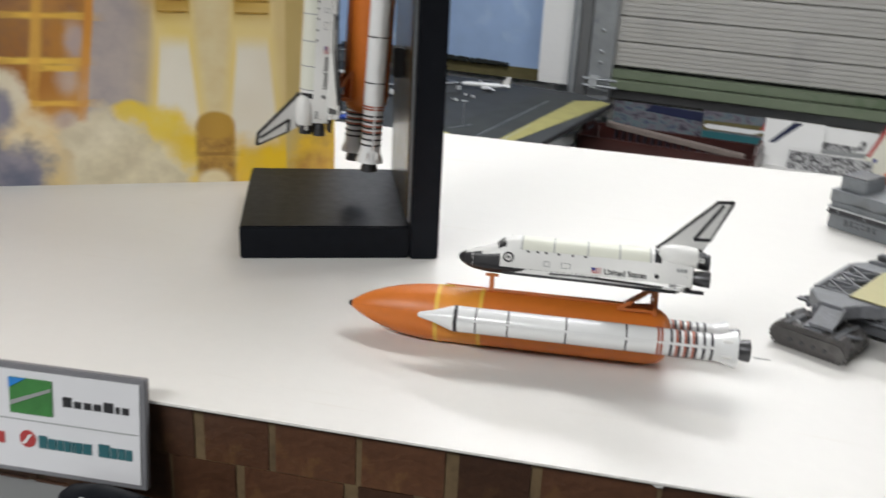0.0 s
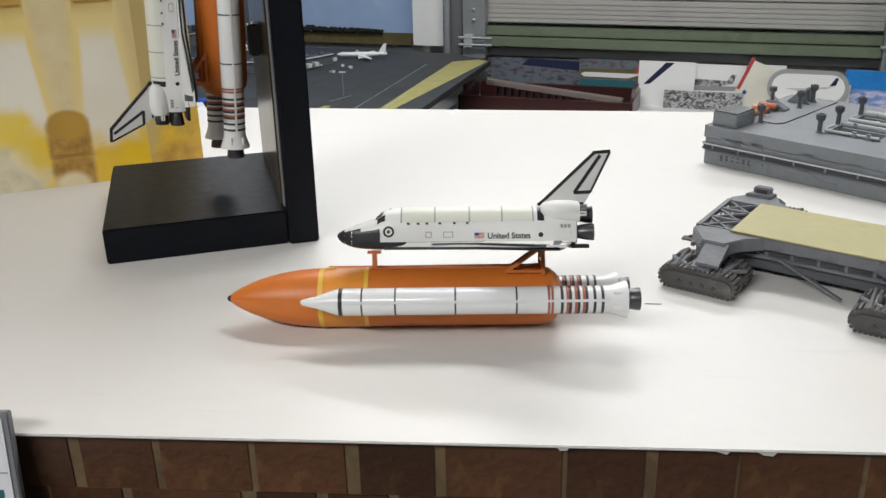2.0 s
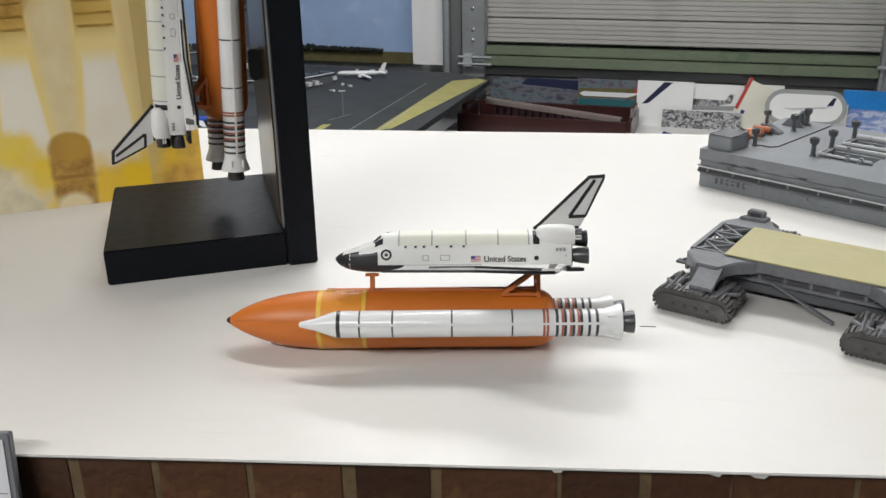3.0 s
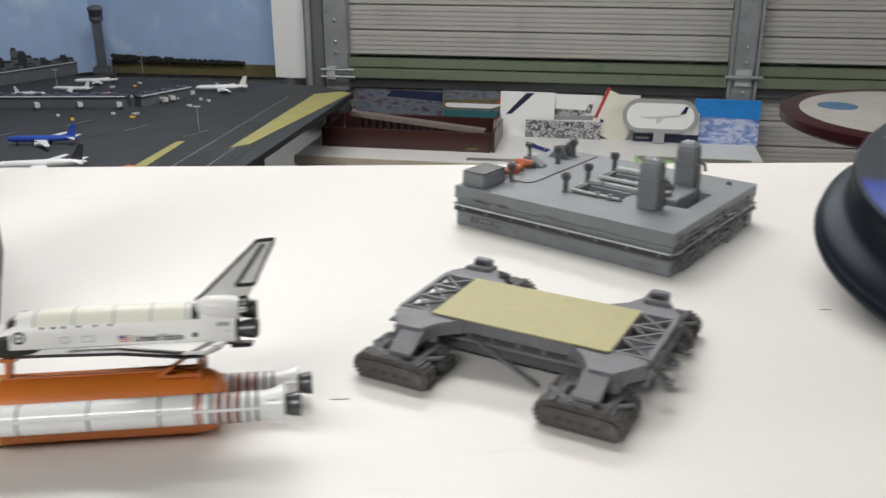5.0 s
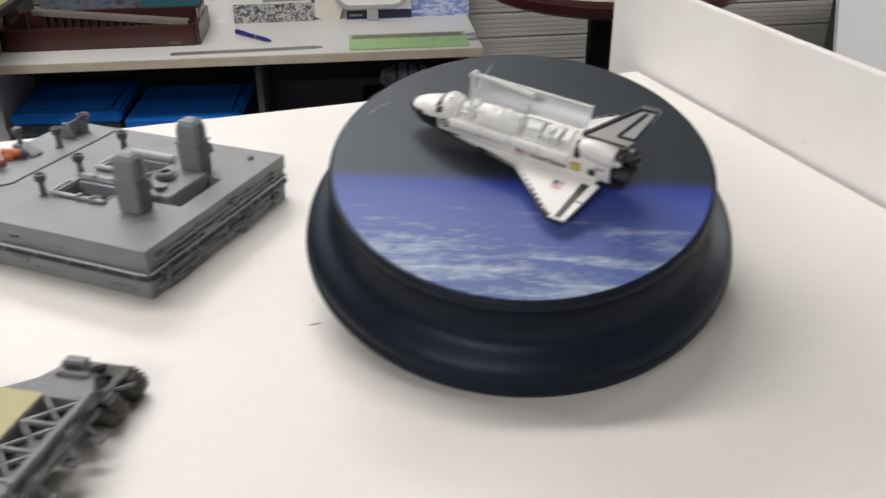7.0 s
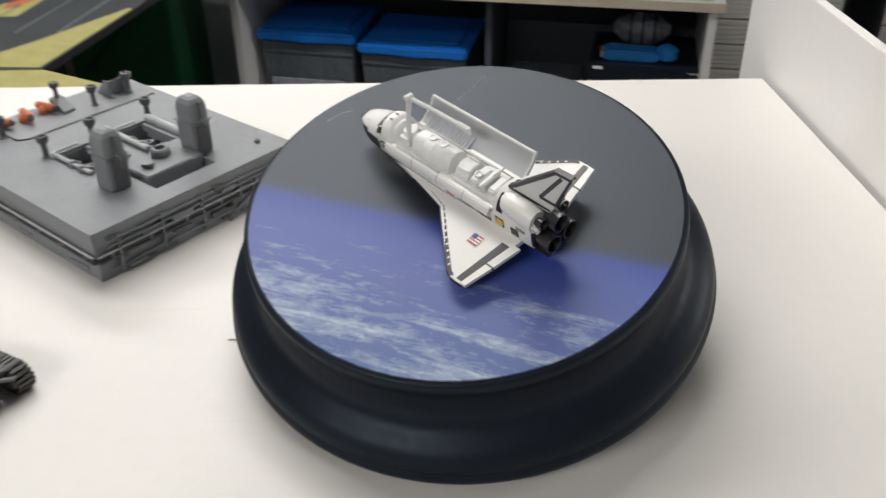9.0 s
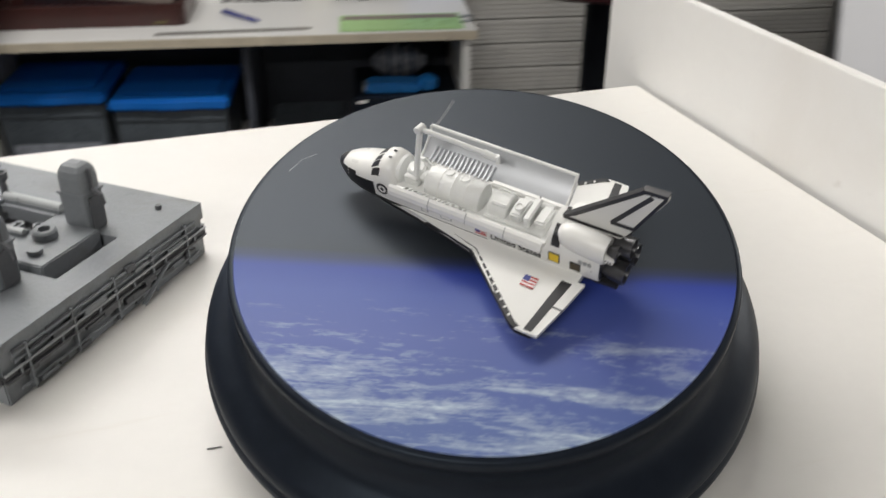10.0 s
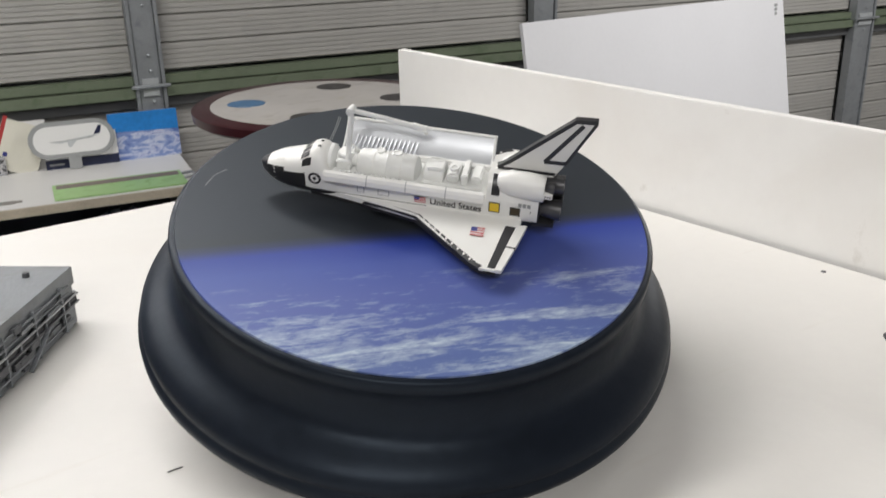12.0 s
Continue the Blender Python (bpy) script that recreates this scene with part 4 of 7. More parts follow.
    if not open_bay:
        P("bay_door", skin(22.8, 68.8, 0.09, math.pi * 0.125, math.pi * 0.5, 10, 12), M["cream"], "closed cream bay door", True)
        P("bay_door", skin(22.8, 68.8, 0.09, math.pi * 0.5, math.pi * 0.875, 10, 12), M["cream"], "closed cream bay door", True)
        for x in (22.8, 34.5, 46.5, 57.8, 68.6):
            P("door_seam", skin(x, x + 0.45, 0.14, math.pi * 0.12, math.pi * 0.88, 1, 20), M["greyline"], "grey door seam", True)
    else:
        # bay floor, pressurised module, racks and an arm
        P("bay_floor", block(23.4, 68.0, -5.6, 5.6, 3.3, 3.55), M["bayw"])
        for side in (1, -1):
            P("sill", block(23.2, 68.6, side * 6.3 - 0.5, side * 6.3 + 0.5, 3.3, 4.5, bevel=0.12), M["shell"])
        P("bulkhead_dome", lathe([(22.0, 4.6), (22.9, 4.4), (23.7, 3.4), (24.2, 1.6)], 24), M["bayw"], "", True).matrix_basis = Matrix.Translation((0, 0, 4.4 * sc))
        P("tunnel", lathe([(23.2, 1.8), (30.5, 1.8)], 18), M["bayw"], "", True).matrix_basis = Matrix.Translation((0, 0, 5.0 * sc))
        P("lab_module", lathe([(30.0, 2.6), (31.0, 4.3), (31.6, 4.5), (39.0, 4.5), (39.3, 4.7), (39.6, 4.5), (46.8, 4.5), (47.6, 4.2), (48.4, 2.6)], 30), M["bayw"], "white laboratory module", True).matrix_basis = Matrix.Translation((0, 0, 4.4 * sc))
        for x in (35.2, 43.4):
            P("module_rib", tube_wall([(x, 4.60), (x + 0.3, 4.60)], 0.2, 28), M["shell"]).matrix_basis = Matrix.Translation((0, 0, 4.4 * sc))
        for x, y, r in ((36.6, 1.0, 1.35), (41.6, 0.8, 1.35)):
            P("module_port", lathe([(0, r), (0.5, r), (0.5, r * 0.7), (0.3, r * 0.6)], 20, "z"), M["bayw"], "round port cover").matrix_basis = Matrix.Translation((x * sc, y * sc, 8.7 * sc))
        # airlock adapter before the module, and its hand rails
        P("airlock", lathe([(3.4, 2.5), (7.4, 2.5), (7.9, 2.1), (7.9, 1.2)], 20, "z"), M["bayw"], "white airlock adapter", True).matrix_basis = Matrix.Translation((26.6 * sc, 0, 0))
        for y in (-3.6, 2.2):
            P("airlock_box", block(24.4, 28.6, y, y + 1.5, 3.5, 6.6, bevel=0.25), M["bayw"])
        P("truss_tube", rod([(24.2, 3.4, 5.6), (27.2, 3.9, 7.6), (29.6, 3.6, 6.0)], 0.35, 8), M["bayw"], "", True)
        # pallet with a drum, a round dish-like end and instrument boxes
        P("pallet", block(49.6, 67.2, -4.9, 4.9, 3.5, 4.6, bevel=0.3), M["bayw"], "white equipment pallet")
        P("drum", lathe([(50.2, 1.4), (49.8, 2.8), (50.4, 3.9), (51.2, 4.1), (55.6, 4.1), (56.0, 3.7)], 28), M["bayw"], "white instrument drum", True).matrix_basis = Matrix.Translation((0, 0, 4.3 * sc))
        for y in (-2.9, 1.9):
            P("drum_saddle", block(51.0, 55.8, y, y + 1.0, 4.5, 8.3, bevel=0.3), M["bayw"])
        P("instrument_box", block(57.0, 60.4, -3.9, 2.8, 4.5, 7.6, bevel=0.5), M["bayw"])
        P("instrument_box", block(61.2, 63.0, -4.3, 4.2, 4.5, 8.0, bevel=0.35), M["bayw"])
        P("instrument_box", block(63.8, 66.8, -3.2, 3.4, 4.5, 7.0, bevel=0.5), M["bayw"])
        P("instrument_tube", rod([(58.0, 3.4, 6.2), (66.5, 3.8, 6.2)], 0.9, 12), M["bayw"], "", True)
        P("instrument_lens", lathe([(0, 1.3), (1.0, 1.3), (1.0, 0.9), (0.5, 0.8)], 18, "z"), M["bayw"]).matrix_basis = Matrix.Translation((58.7 * sc, -1.2 * sc, 7.5 * sc))
        # far door stands open and upright, near door hangs against the side
        up = [(6.8, 3.9), (8.7, 4.7), (10.8, 6.2), (12.6, 8.0), (13.9, 10.1)]
        bm = bmesh.new()
        rows = []
        for x in (23.4, 38, 53, 68.4):
            rows.append([bm.verts.new((x, y, z)) for y, z in up] + [bm.verts.new((x, y + 0.4, z - 0.55)) for y, z in up[::-1]])
        for p, q in zip(rows, rows[1:]):
            for i in range(len(p)):
                bm.faces.new((p[i], p[(i + 1) % len(p)], q[(i + 1) % len(p)], q[i]))
        bm.faces.new(rows[0]), bm.faces.new(rows[-1][::-1])
        P("bay_door", bm, M["radiator"], "open silver-lined bay door", True)
        for k in range(15):
            x = 26.6 + k * 1.3
            P("radiator_rib", rod([(x, 6.1, 4.5), (x + 0.3, 7.4, 5.3), (x + 0.6, 8.9, 6.5), (x + 0.8, 9.6, 7.3)], 0.40, 6), M["radiator"], "silver radiator tube", True)
            P("radiator_rib", rod([(x, -5.5, 4.3), (x, -6.3, 5.0), (x, -7.0, 5.2)], 0.36, 6), M["bayw"], "", True)
        for x in (23.4, 68.0):
            P("door_frame", rod([(x, 6.6, 3.9), (x, 8.5, 4.8), (x, 10.6, 6.3), (x, 12.4, 8.1), (x, 13.7, 10.2)], 0.38, 6), M["bayw"], "", True)
        P("door_edge", rod([(23.4, 13.9, 10.1), (68.4, 13.9, 10.1)], 0.48, 8), M["bayw"], "white door edge", True)
        P("longeron", block(46.6, 68.0, 6.0, 7.2, 4.4, 4.9, bevel=0.1), M["shell"])
        P("longeron_gap", block(60.6, 61.0, 5.9, 7.25, 4.4, 4.96), M["line"])
        dn = [(-6.7, 4.7), (-7.5, 4.3), (-8.1, 3.4), (-8.4, 2.1)]
        slope = [(x, [(x, y, z) for y, z in dn] + [(x, y - 0.25, z + 0.55) for y, z in dn[::-1]]) for x in (21.8, 45.0, 68.4)]
        P("bay_door", loft([r for _, r in slope]), M["shell"], "open white bay door hanging outward")
        for x in (34.5, 46, 57.5):
            P("door_seam", loft([[(q, y - 0.02, z + 0.03) for y, z in dn] + [(q, y - 0.32, z + 0.60) for y, z in dn[::-1]] for q in (x, x + 0.22)]), M["greyline"])
        P("arm_base", lathe([(0, 1.3), (0.9, 1.3), (1.2, 0.9)], 14, "z"), M["bayw"]).matrix_basis = Matrix.Translation((27.6 * sc, -2.6 * sc, 4.2 * sc))
        P("arm_post", rod([(27.6, -2.6, 4.4), (27.9, -0.8, 12.5), (28.2, 1.5, 20.8)], 0.85, 10), M["bayw"], "white robot arm post", True)
        P("arm_elbow", rod([(28.0, 0.2, 20.8), (28.4, 2.8, 20.8)], 1.15, 10), M["bayw"], "", True)
        P("arm_boom", rod([(28.2, 1.5, 20.8), (38.0, 3.8, 18.0), (46.5, 5.6, 15.5)], 0.72, 10), M["bayw"], "white robot arm", True)
        P("arm_wrist", rod([(45.0, 5.3, 16.0), (48.4, 5.9, 14.9)], 1.0, 10), M["bayw"], "", True)
        P("arm_gripper", rod([(48.6, 5.9, 15.9), (48.8, 5.9, 13.4)], 0.7, 8), M["bayw"], "", True)
        for side in (1, -1):
            P("panel_frame", block(69.9, 73.3, side * 7.0 - 0.08, side * 7.0 + 0.08, -0.9, 2.5), M["ink"], "black panel frame")
            P("panel_frame", block(76.7, 80.2, side * 6.95 - 0.08, side * 6.95 + 0.08, -1.2, 1.6), M["ink"], "black panel frame")
            P("yellow_panel", block(70.2, 73.0, side * 7.02 - 0.1, side * 7.02 + 0.1, -0.6, 2.2), M["yellow"], "yellow square panel")
            P("dark_panel", block(77.0, 79.9, side * 6.98 - 0.1, side * 6.98 + 0.1, -0.9, 1.3), M["mirrorlabel"], "dark gold square panel")
        flag(fus, sc, 66.4, 1, -16.4, 3.8, "top", y=-2.62)
    # the stubby tail end: all but the fin is drawn in behind the bay
    for ob in [fus] + list(fus.children):
        if ob.name.startswith(("fin", "rudder")):
            continue
        if ob.matrix_basis.translation.x > 72 * sc:
            ob.matrix_basis.translation.x = 72 * sc + (ob.matrix_basis.translation.x - 72 * sc) * AFT
            ob.data.transform(Matrix.Diagonal((0.92, 1, 1, 1)))
            continue
        wide = ob.name.startswith(("wing", "edge_panel", "elevon"))
        for v in ob.data.vertices:
            if v.co.x > 72 * sc:
                v.co.x = 72 * sc + (v.co.x - 72 * sc) * AFT
            if wide and abs(v.co.y) > 12 * sc:
                v.co.y = math.copysign(12 * sc + (abs(v.co.y) - 12 * sc) * 0.94, v.co.y)
    return fus


def stack(name, label, m, sc, near=-1):
    """Tank, two boosters and the orbiter joined by struts."""
    t = thing(name, label, "rocket model", m, "shuttle stacks")
    tank = part("external_tank", lathe([(0.2, 0.4), (0.8, 1.05), (2.2, 2.15), (5, 3.85), (9, 5.7), (14, 7.45), (20, 9.0), (26, 9.95), (31, 10.38), (35, 10.5), (111, 10.5), (114.5, 9.8), (117, 8.1), (118.6, 5.2), (119.2, 1.0)], 56), M["foam"], t, "orange foam-covered tank", True, sc)
    tank.matrix_basis = Matrix.Translation((0, -near * 1.8 * sc, 0.3 * sc))
    P = lambda nm, bm, mt, label="", smooth=False: part(nm, bm, mt, tank, label, smooth, sc)
    P("nose_spike", lathe([(-0.3, 0.2), (-0.1, 0.7), (0.4, 1.05), (1.2, 1.45)], 16), M["ink"], "black nose tip", True)
    P("intertank", lathe([(35.2, 10.56), (49.6, 10.56)], 56), M["foam2"], "lighter orange intertank", True)
    P("tank_line", lathe([(33.6, 10.62), (35.2, 10.62)], 56), M["gold"], "yellow painted ring", True)
    P("tank_line", lathe([(49.6, 10.62), (51.0, 10.62)], 56), M["gold"], "yellow painted ring", True)
    P("umbilical_patch", block(36.0, 39.5, -3.0, -0.5, 10.2, 10.75), M["gold"])
    P("feed_line", rod([(36, 3.4, 10.3), (108, 3.4, 10.3), (112, 3.4, 10.6)], 0.75, 8), M["struts"], "orange feed line", True)
    P("cable_tray", block(4, 33, -0.35, 0.35, 0, 0.1), M["struts"])
    P("pressure_line", rod([(52, -3.8, 10.2), (111, -3.8, 10.2)], 0.35, 8), M["struts"], "", True)
    P("nose_crease", rod([(1.2, -1.35, 0.1), (5, -3.87, 0.1), (9, -5.72, 0.1), (14, -7.47, 0.1), (20, -9.02, 0.1), (27, -10.05, 0.1)], 0.12, 5), M["struts"], "", True)
    orbiter(t, sc).matrix_basis = Matrix.Translation((39.9 * sc, 0, 22.2 * sc))
    # struts between tank and orbiter
    S = lambda nm, bm: part(nm, bm, M["struts"], t, "orange strut", False, sc)
    S("strut", bar((53.0, -1.2, 9.8), (53.0, -1.2, 17.0), 1.5, 1.5))
    S("strut", bar((53.0, 1.2, 9.8), (53.0, 1.2, 17.0), 1.5, 1.5))
    S("strut_pad", block(50.6, 55.2, -2.2, 2.2, 15.8, 16.9))
    for y in (-5.4, 5.4):
        S("strut", bar((99.0, y, 8.9), (110.5, y, 16.8), 1.2, 1.2))
        S("strut", bar((112.0, y, 7.6), (112.0, y, 16.9), 1.4, 1.4))
        S("strut", bar((99.0, y, 9.1), (111.5, y, 9.1), 1.0, 1.0))
    S("strut", bar((99.0, -5.4, 9.4), (110.5, 5.4, 16.4), 1.0, 1.0))
    S("strut_beam", bar((112.0, -5.4, 13.4), (112.0, 5.4, 13.4), 1.0, 1.0))
    # boosters
    for side in (-1, 1):
        b = part("booster", lathe([(30, 0.5), (30.6, 1.0), (33.5, 1.75), (35.0, 2.0), (41.5, 4.3), (43.0, 4.65), (131.5, 4.65), (132.2, 4.7), (136.9, 6.3), (137.4, 6.3), (137.4, 3.4)], 36), M["white"], t, "glossy white booster", True, sc)
        Q = lambda nm, bm, mt, label="", smooth=True: part(nm, bm, mt, b, label, smooth, sc)
        Q("black_band", lathe([(42.9, 4.72), (44.2, 4.72)], 36), M["ink"], "black band")
        for x in (50.3, 61.3, 81.0, 101.0):
            Q("field_joint", lathe([(x, 4.70), (x + 0.55, 4.70)], 36), M["line"], "dark joint line")
        for x in (111.4, 112.6):
            Q("attach_ring", lathe([(x, 4.95), (x + 0.7, 4.95)], 36), M["rust"], "rust-red attach ring")
        for k, x in enumerate((115.6, 118.3, 121.0, 123.6, 126.2, 128.8)):
            Q("aft_band", lathe([(x, 4.78), (x + 0.9, 4.78)], 36), M["line"], "dark aft band")
            if k in (1, 2, 3):
                Q("aft_band", lathe([(x - 0.85, 4.76), (x - 0.05, 4.76)], 36), M["rust"], "rust-red aft band")
        Q("nozzle", bell(5.2, 2.5, 3.9, 0.5), M["engine"], "dark grey nozzle").matrix_basis = Matrix.Translation((136.6 * sc, 0, 0))
        Q("systems_tunnel", block(45, 131, -0.45, 0.45, 4.4, 4.95, bevel=0.1), M["white"], "", False).matrix_basis = Matrix.Rotation(radians(90 * -side), 4, "X")
        for z in (-2.6, 2.6):
            Q("separation_motor", lathe([(132.5, 0.55), (135.5, 0.55)], 8), M["shell"]).matrix_basis = Matrix.Translation((0, side * 5.0 * sc, z * sc))
        b.data.transform(Matrix.Diagonal((1.023, 1, 1, 1)))
        sized(b, 1.023, 1, 1)
        b.matrix_basis = Matrix.Translation(((-1.72 if side == near else 0.6) * sc, side * (15.6 if side == near else 16.4) * sc, 0 if side == near else 1.5 * sc))
        S("booster_link", bar((112.2, side * 9.8, 0), (112.2, side * 11.4, 0), 1.6, 1.6))
        S("booster_link", bar((42.5, side * 9.9, 0), (42.5, side * 11.3, 0), 1.6, 1.6))
    return t


K = 0.001                                   # the models are at 1:400
stack("shuttle_stack_model", "orange and white shuttle stack lying on the white table",
      Matrix.Translation((-0.0492, 0.0, 0.0106)) @ pose(0, 0, 0, 0, 0, 5.88) @ pose(0, 0, 0, -20.5), K)

# ---- tall display stand with an upright stack ----
SU = radians(30.2)                            # turn of the upright model on its stand
KS = 0.866                                  # size of the stand
stand_m = pose(-0.1189, 0.0512, 0, 0, 0, 22.6)
stand = thing("model_stand", "glossy black display stand with a tall side panel", "display stand", stand_m)
part("base", block(-0.0012, 0.0870, 0, 0.092, 0, 0.0178, bevel=0.0008), M["black"], stand)
part("upright", block(0.0872, 0.1022, -0.0015, 0.0935, 0, 0.262, bevel=0.0008), M["black"], stand)
# the foil's warm reflection is put into its base colour
part("inner_panel", block(0.0856, 0.0871, 0.008, 0.086, 0.019, 0.25), M["mirrorlabel"], stand, "shiny foil panel on the upright with a painted-in reflection tint")
part("panel_trim", block(0.0862, 0.0871, 0.0040, 0.0052, 0.0185, 0.25), M["steel"], stand, "thin steel trim")
part("bracket", block(0.0795, 0.0856, 0.036, 0.046, 0.088, 0.104, bevel=0.0008), M["ink"], stand, "black bracket")
part("bracket", block(0.0795, 0.0856, 0.036, 0.046, 0.150, 0.166, bevel=0.0008), M["ink"], stand, "black bracket")
sized(stand, KS, 1.06, KS)
down = Vector((-0.037, -0.050, -1)).normalized()          # the upright stack leans a little
outward = Vector((-math.cos(SU), -math.sin(SU), 0))
outward = (outward - outward.dot(down) * down).normalized()
across = outward.cross(down)
axes = Matrix((down, across, outward)).transposed().to_4x4()
axes.translation = (-0.0779, 0.1168, 0.1774)
stack("shuttle_stack_model", "orange and white shuttle stack standing upright on a black stand", axes, K, 1)

# ---- folded launch poster ----
poster = thing("launch_poster", "folded yellow poster of a rocket launch", "poster")


KP = 0.911
A1, A2 = Vector((-0.1518, 0.1740)), Vector((-0.1325, 0.1995))
A0 = A1 - 0.30 * KP * Vector((math.cos(radians(28.9)), math.sin(radians(28.9))))


def leaf(name, a, b, material, thick=0.0008):
    """One stiff leaf of the poster, standing on the table."""
    d = b - a
    ob = part(name, block(0, d.length, 0, thick, 0, 0.27), material, poster)
    ob.matrix_basis = pose(a.x, a.y, 0, 0, 0, math.degrees(math.atan2(d.y, d.x)))
    return ob


leaf("left_leaf", A0, A1, M["launch"])
leaf("right_leaf", A1, A2, M["launch_edge"])


def printed(name, leaf, poly, material, lift):
    """A printed figure on a leaf: outline in metres along the leaf and up."""
    a, b = leaf
    d = (b - a).normalized()
    nn = Vector((d.y, -d.x))
    bm = bmesh.new()
    f0 = [bm.verts.new((a.x + d.x * u + nn.x * lift, a.y + d.y * u + nn.y * lift, v)) for u, v in poly]
    f1 = [bm.verts.new((a.x + d.x * u + nn.x * 0.0001, a.y + d.y * u + nn.y * 0.0001, v)) for u, v in poly]
    bm.faces.new(f0), bm.faces.new(f1[::-1])
    for i in range(len(poly)):
        bm.faces.new((f0[i], f0[(i + 1) % len(poly)], f1[(i + 1) % len(poly)], f1[i]))
    return part(name, bm, material, poster)


LEAF = (A0, A1)
for v in (0.103, 0.110, 0.117, 0.124, 0.131):
    printed("printed_ring", LEAF, [(u * KP + 0.008, q * KP) for u, q in ((0.2622, v), (0.2808, v), (0.2808, v + 0.0010), (0.2622, v + 0.0010))], M["ember"], 0.0005)
    printed("printed_ring", LEAF, [(u * KP + 0.008, q * KP) for u, q in ((0.2182, v), (0.2348, v), (0.2348, v + 0.0010), (0.2182, v + 0.0010))], M["ember"], 0.0005)

# ---- crawler transporter ----
crawl = thing("crawler_model", "grey crawler transporter model with a khaki deck", "vehicle model", pose(0.1744, 0.0622, 0, 0, 0, -29.0))
deck_z = 0.0205
# corner wings of the frame
for sx in (-1, 1):
    for sy in (-1, 1):
        wing = [(sx * 0.020, sy * 0.0195), (sx * 0.039, sy * 0.0195), (sx * 0.0530, sy * 0.0205), (sx * 0.0540, sy * 0.0245), (sx * 0.0450, sy * 0.0375), (sx * 0.0350, sy * 0.0375), (sx * 0.0305, sy * 0.0285)]
        part("corner_frame", prism(wing, deck_z - 0.0065, deck_z - 0.0004, bevel=0.0005), M["rig"], crawl)
        part("jack_housing", block(sx * 0.041 - 0.0065, sx * 0.041 + 0.0065, sy * 0.0325 - 0.005, sy * 0.0325 + 0.005, 0.0118, deck_z - 0.003, bevel=0.0006), M["rig"], crawl)
        # dark sheet on the solid frame, colouring in an opening's shade
        part("frame_opening", block(sx * 0.041 - 0.003, sx * 0.041 + 0.002, sy * 0.0380 - 0.0004, sy * 0.0378 + 0.0002, 0.0135, 0.0160), M["line"], crawl, "dark sheet for the shade in an opening")
        edge = [(sy * 0.0362, deck_z - 0.0010), (sy * 0.0480, 0.0136), (sy * 0.0480, 0.0122), (sy * 0.0362, deck_z - 0.0046)]
        part("corner_shroud", loft([[(sx * x, y, z) for y, z in edge] for x in (0.0335, 0.0435)]), M["rig"], crawl, "sloping grey plate over the truck")
        if sy > 0:
            part("corner_cap", prism([(sx * 0.036, sy * 0.030), (sx * 0.0485, sy * 0.030), (sx * 0.0450, sy * 0.0368), (sx * 0.0352, sy * 0.0368)], deck_z - 0.001, deck_z + 0.0012, bevel=0.0004), M["rig"], crawl)
for sx in (-1, 1):
    part("corner_cabin", block(sx * 0.0415 - 0.0042, sx * 0.0415 + 0.0042, 0.0330, 0.0376, deck_z - 0.0006, deck_z + 0.0040, bevel=0.0006), M["rig"], crawl)
    # the cabin is solid; its opening is shade laid on as a dark sheet
    part("cabin_opening", block(sx * 0.0415 - 0.0026, sx * 0.0415 + 0.0026, 0.0327, 0.0330, deck_z + 0.0010, deck_z + 0.0032), M["line"], crawl, "dark sheet for the shade in an opening")
part("deck", block(-0.0385, 0.0390, -0.0222, 0.0200, deck_z - 0.0055, deck_z, bevel=0.0003), M["rig"], crawl)
part("deck_sheet", block(-0.0375, 0.0385, -0.0226, 0.0195, deck_z + 0.0001, deck_z + 0.0007), M["tan"], crawl, "khaki sheet on the deck")
for sy in (-1, 1):
    part("side_girder", block(-0.038, 0.038, sy * 0.0185 - 0.0008, sy * 0.0185 + 0.0008, 0.0105, deck_z - 0.001), M["grey2"], crawl)
    part("girder_chord", block(-0.040, 0.040, sy * 0.0197 - 0.0007, sy * 0.0197 + 0.0007, 0.0098, 0.0113), M["rig"], crawl)
    for k in range(7):
        x = -0.033 + k * 0.011
        if k < 6:
            # girder openings are thin dark sheets standing in for shade
            part("girder_opening", block(x + 0.0014, x + 0.0096, sy * 0.0195 - 0.0002, sy * 0.0195 + 0.0002, 0.0118, 0.0142 + 0.0010 * (k % 2)), M["line"], crawl, "dark sheet for the shade in an opening")
        part("girder_stud", block(x - 0.0006, x + 0.0006, sy * 0.0196 - 0.0006, sy * 0.0196 + 0.0006, 0.0112, 0.0148), M["rig"], crawl)
    part("girder_brace", bar((-0.030, sy * 0.0196, 0.0146), (-0.024, sy * 0.0196, 0.0112), 0.0008, 0.0008), M["rig"], crawl)
    part("girder_brace", bar((0.030, sy * 0.0196, 0.0146), (0.024, sy * 0.0196, 0.0112), 0.0008, 0.0008), M["rig"], crawl)
    part("stair", bar((-0.016, sy * 0.0215, 0.0115), (0.012, sy * 0.0275, 0.0015), 0.0016, 0.0010), M["rig"], crawl, "slender grey stair")
    for k, x in enumerate((-0.028, -0.010, 0.006, 0.020, 0.029)):
        part("machinery", block(x, x + 0.006, sy * 0.0165 - 0.001, sy * 0.0165 + 0.0035, 0.0098 + 0.001 * (k % 2), 0.0135 + 0.001 * (k % 3), bevel=0.0003), M["grey2"], crawl)
part("underbody", block(-0.038, 0.038, -0.0180, 0.0180, 0.0036, deck_z - 0.0056, bevel=0.0008), M["grey2"], crawl)
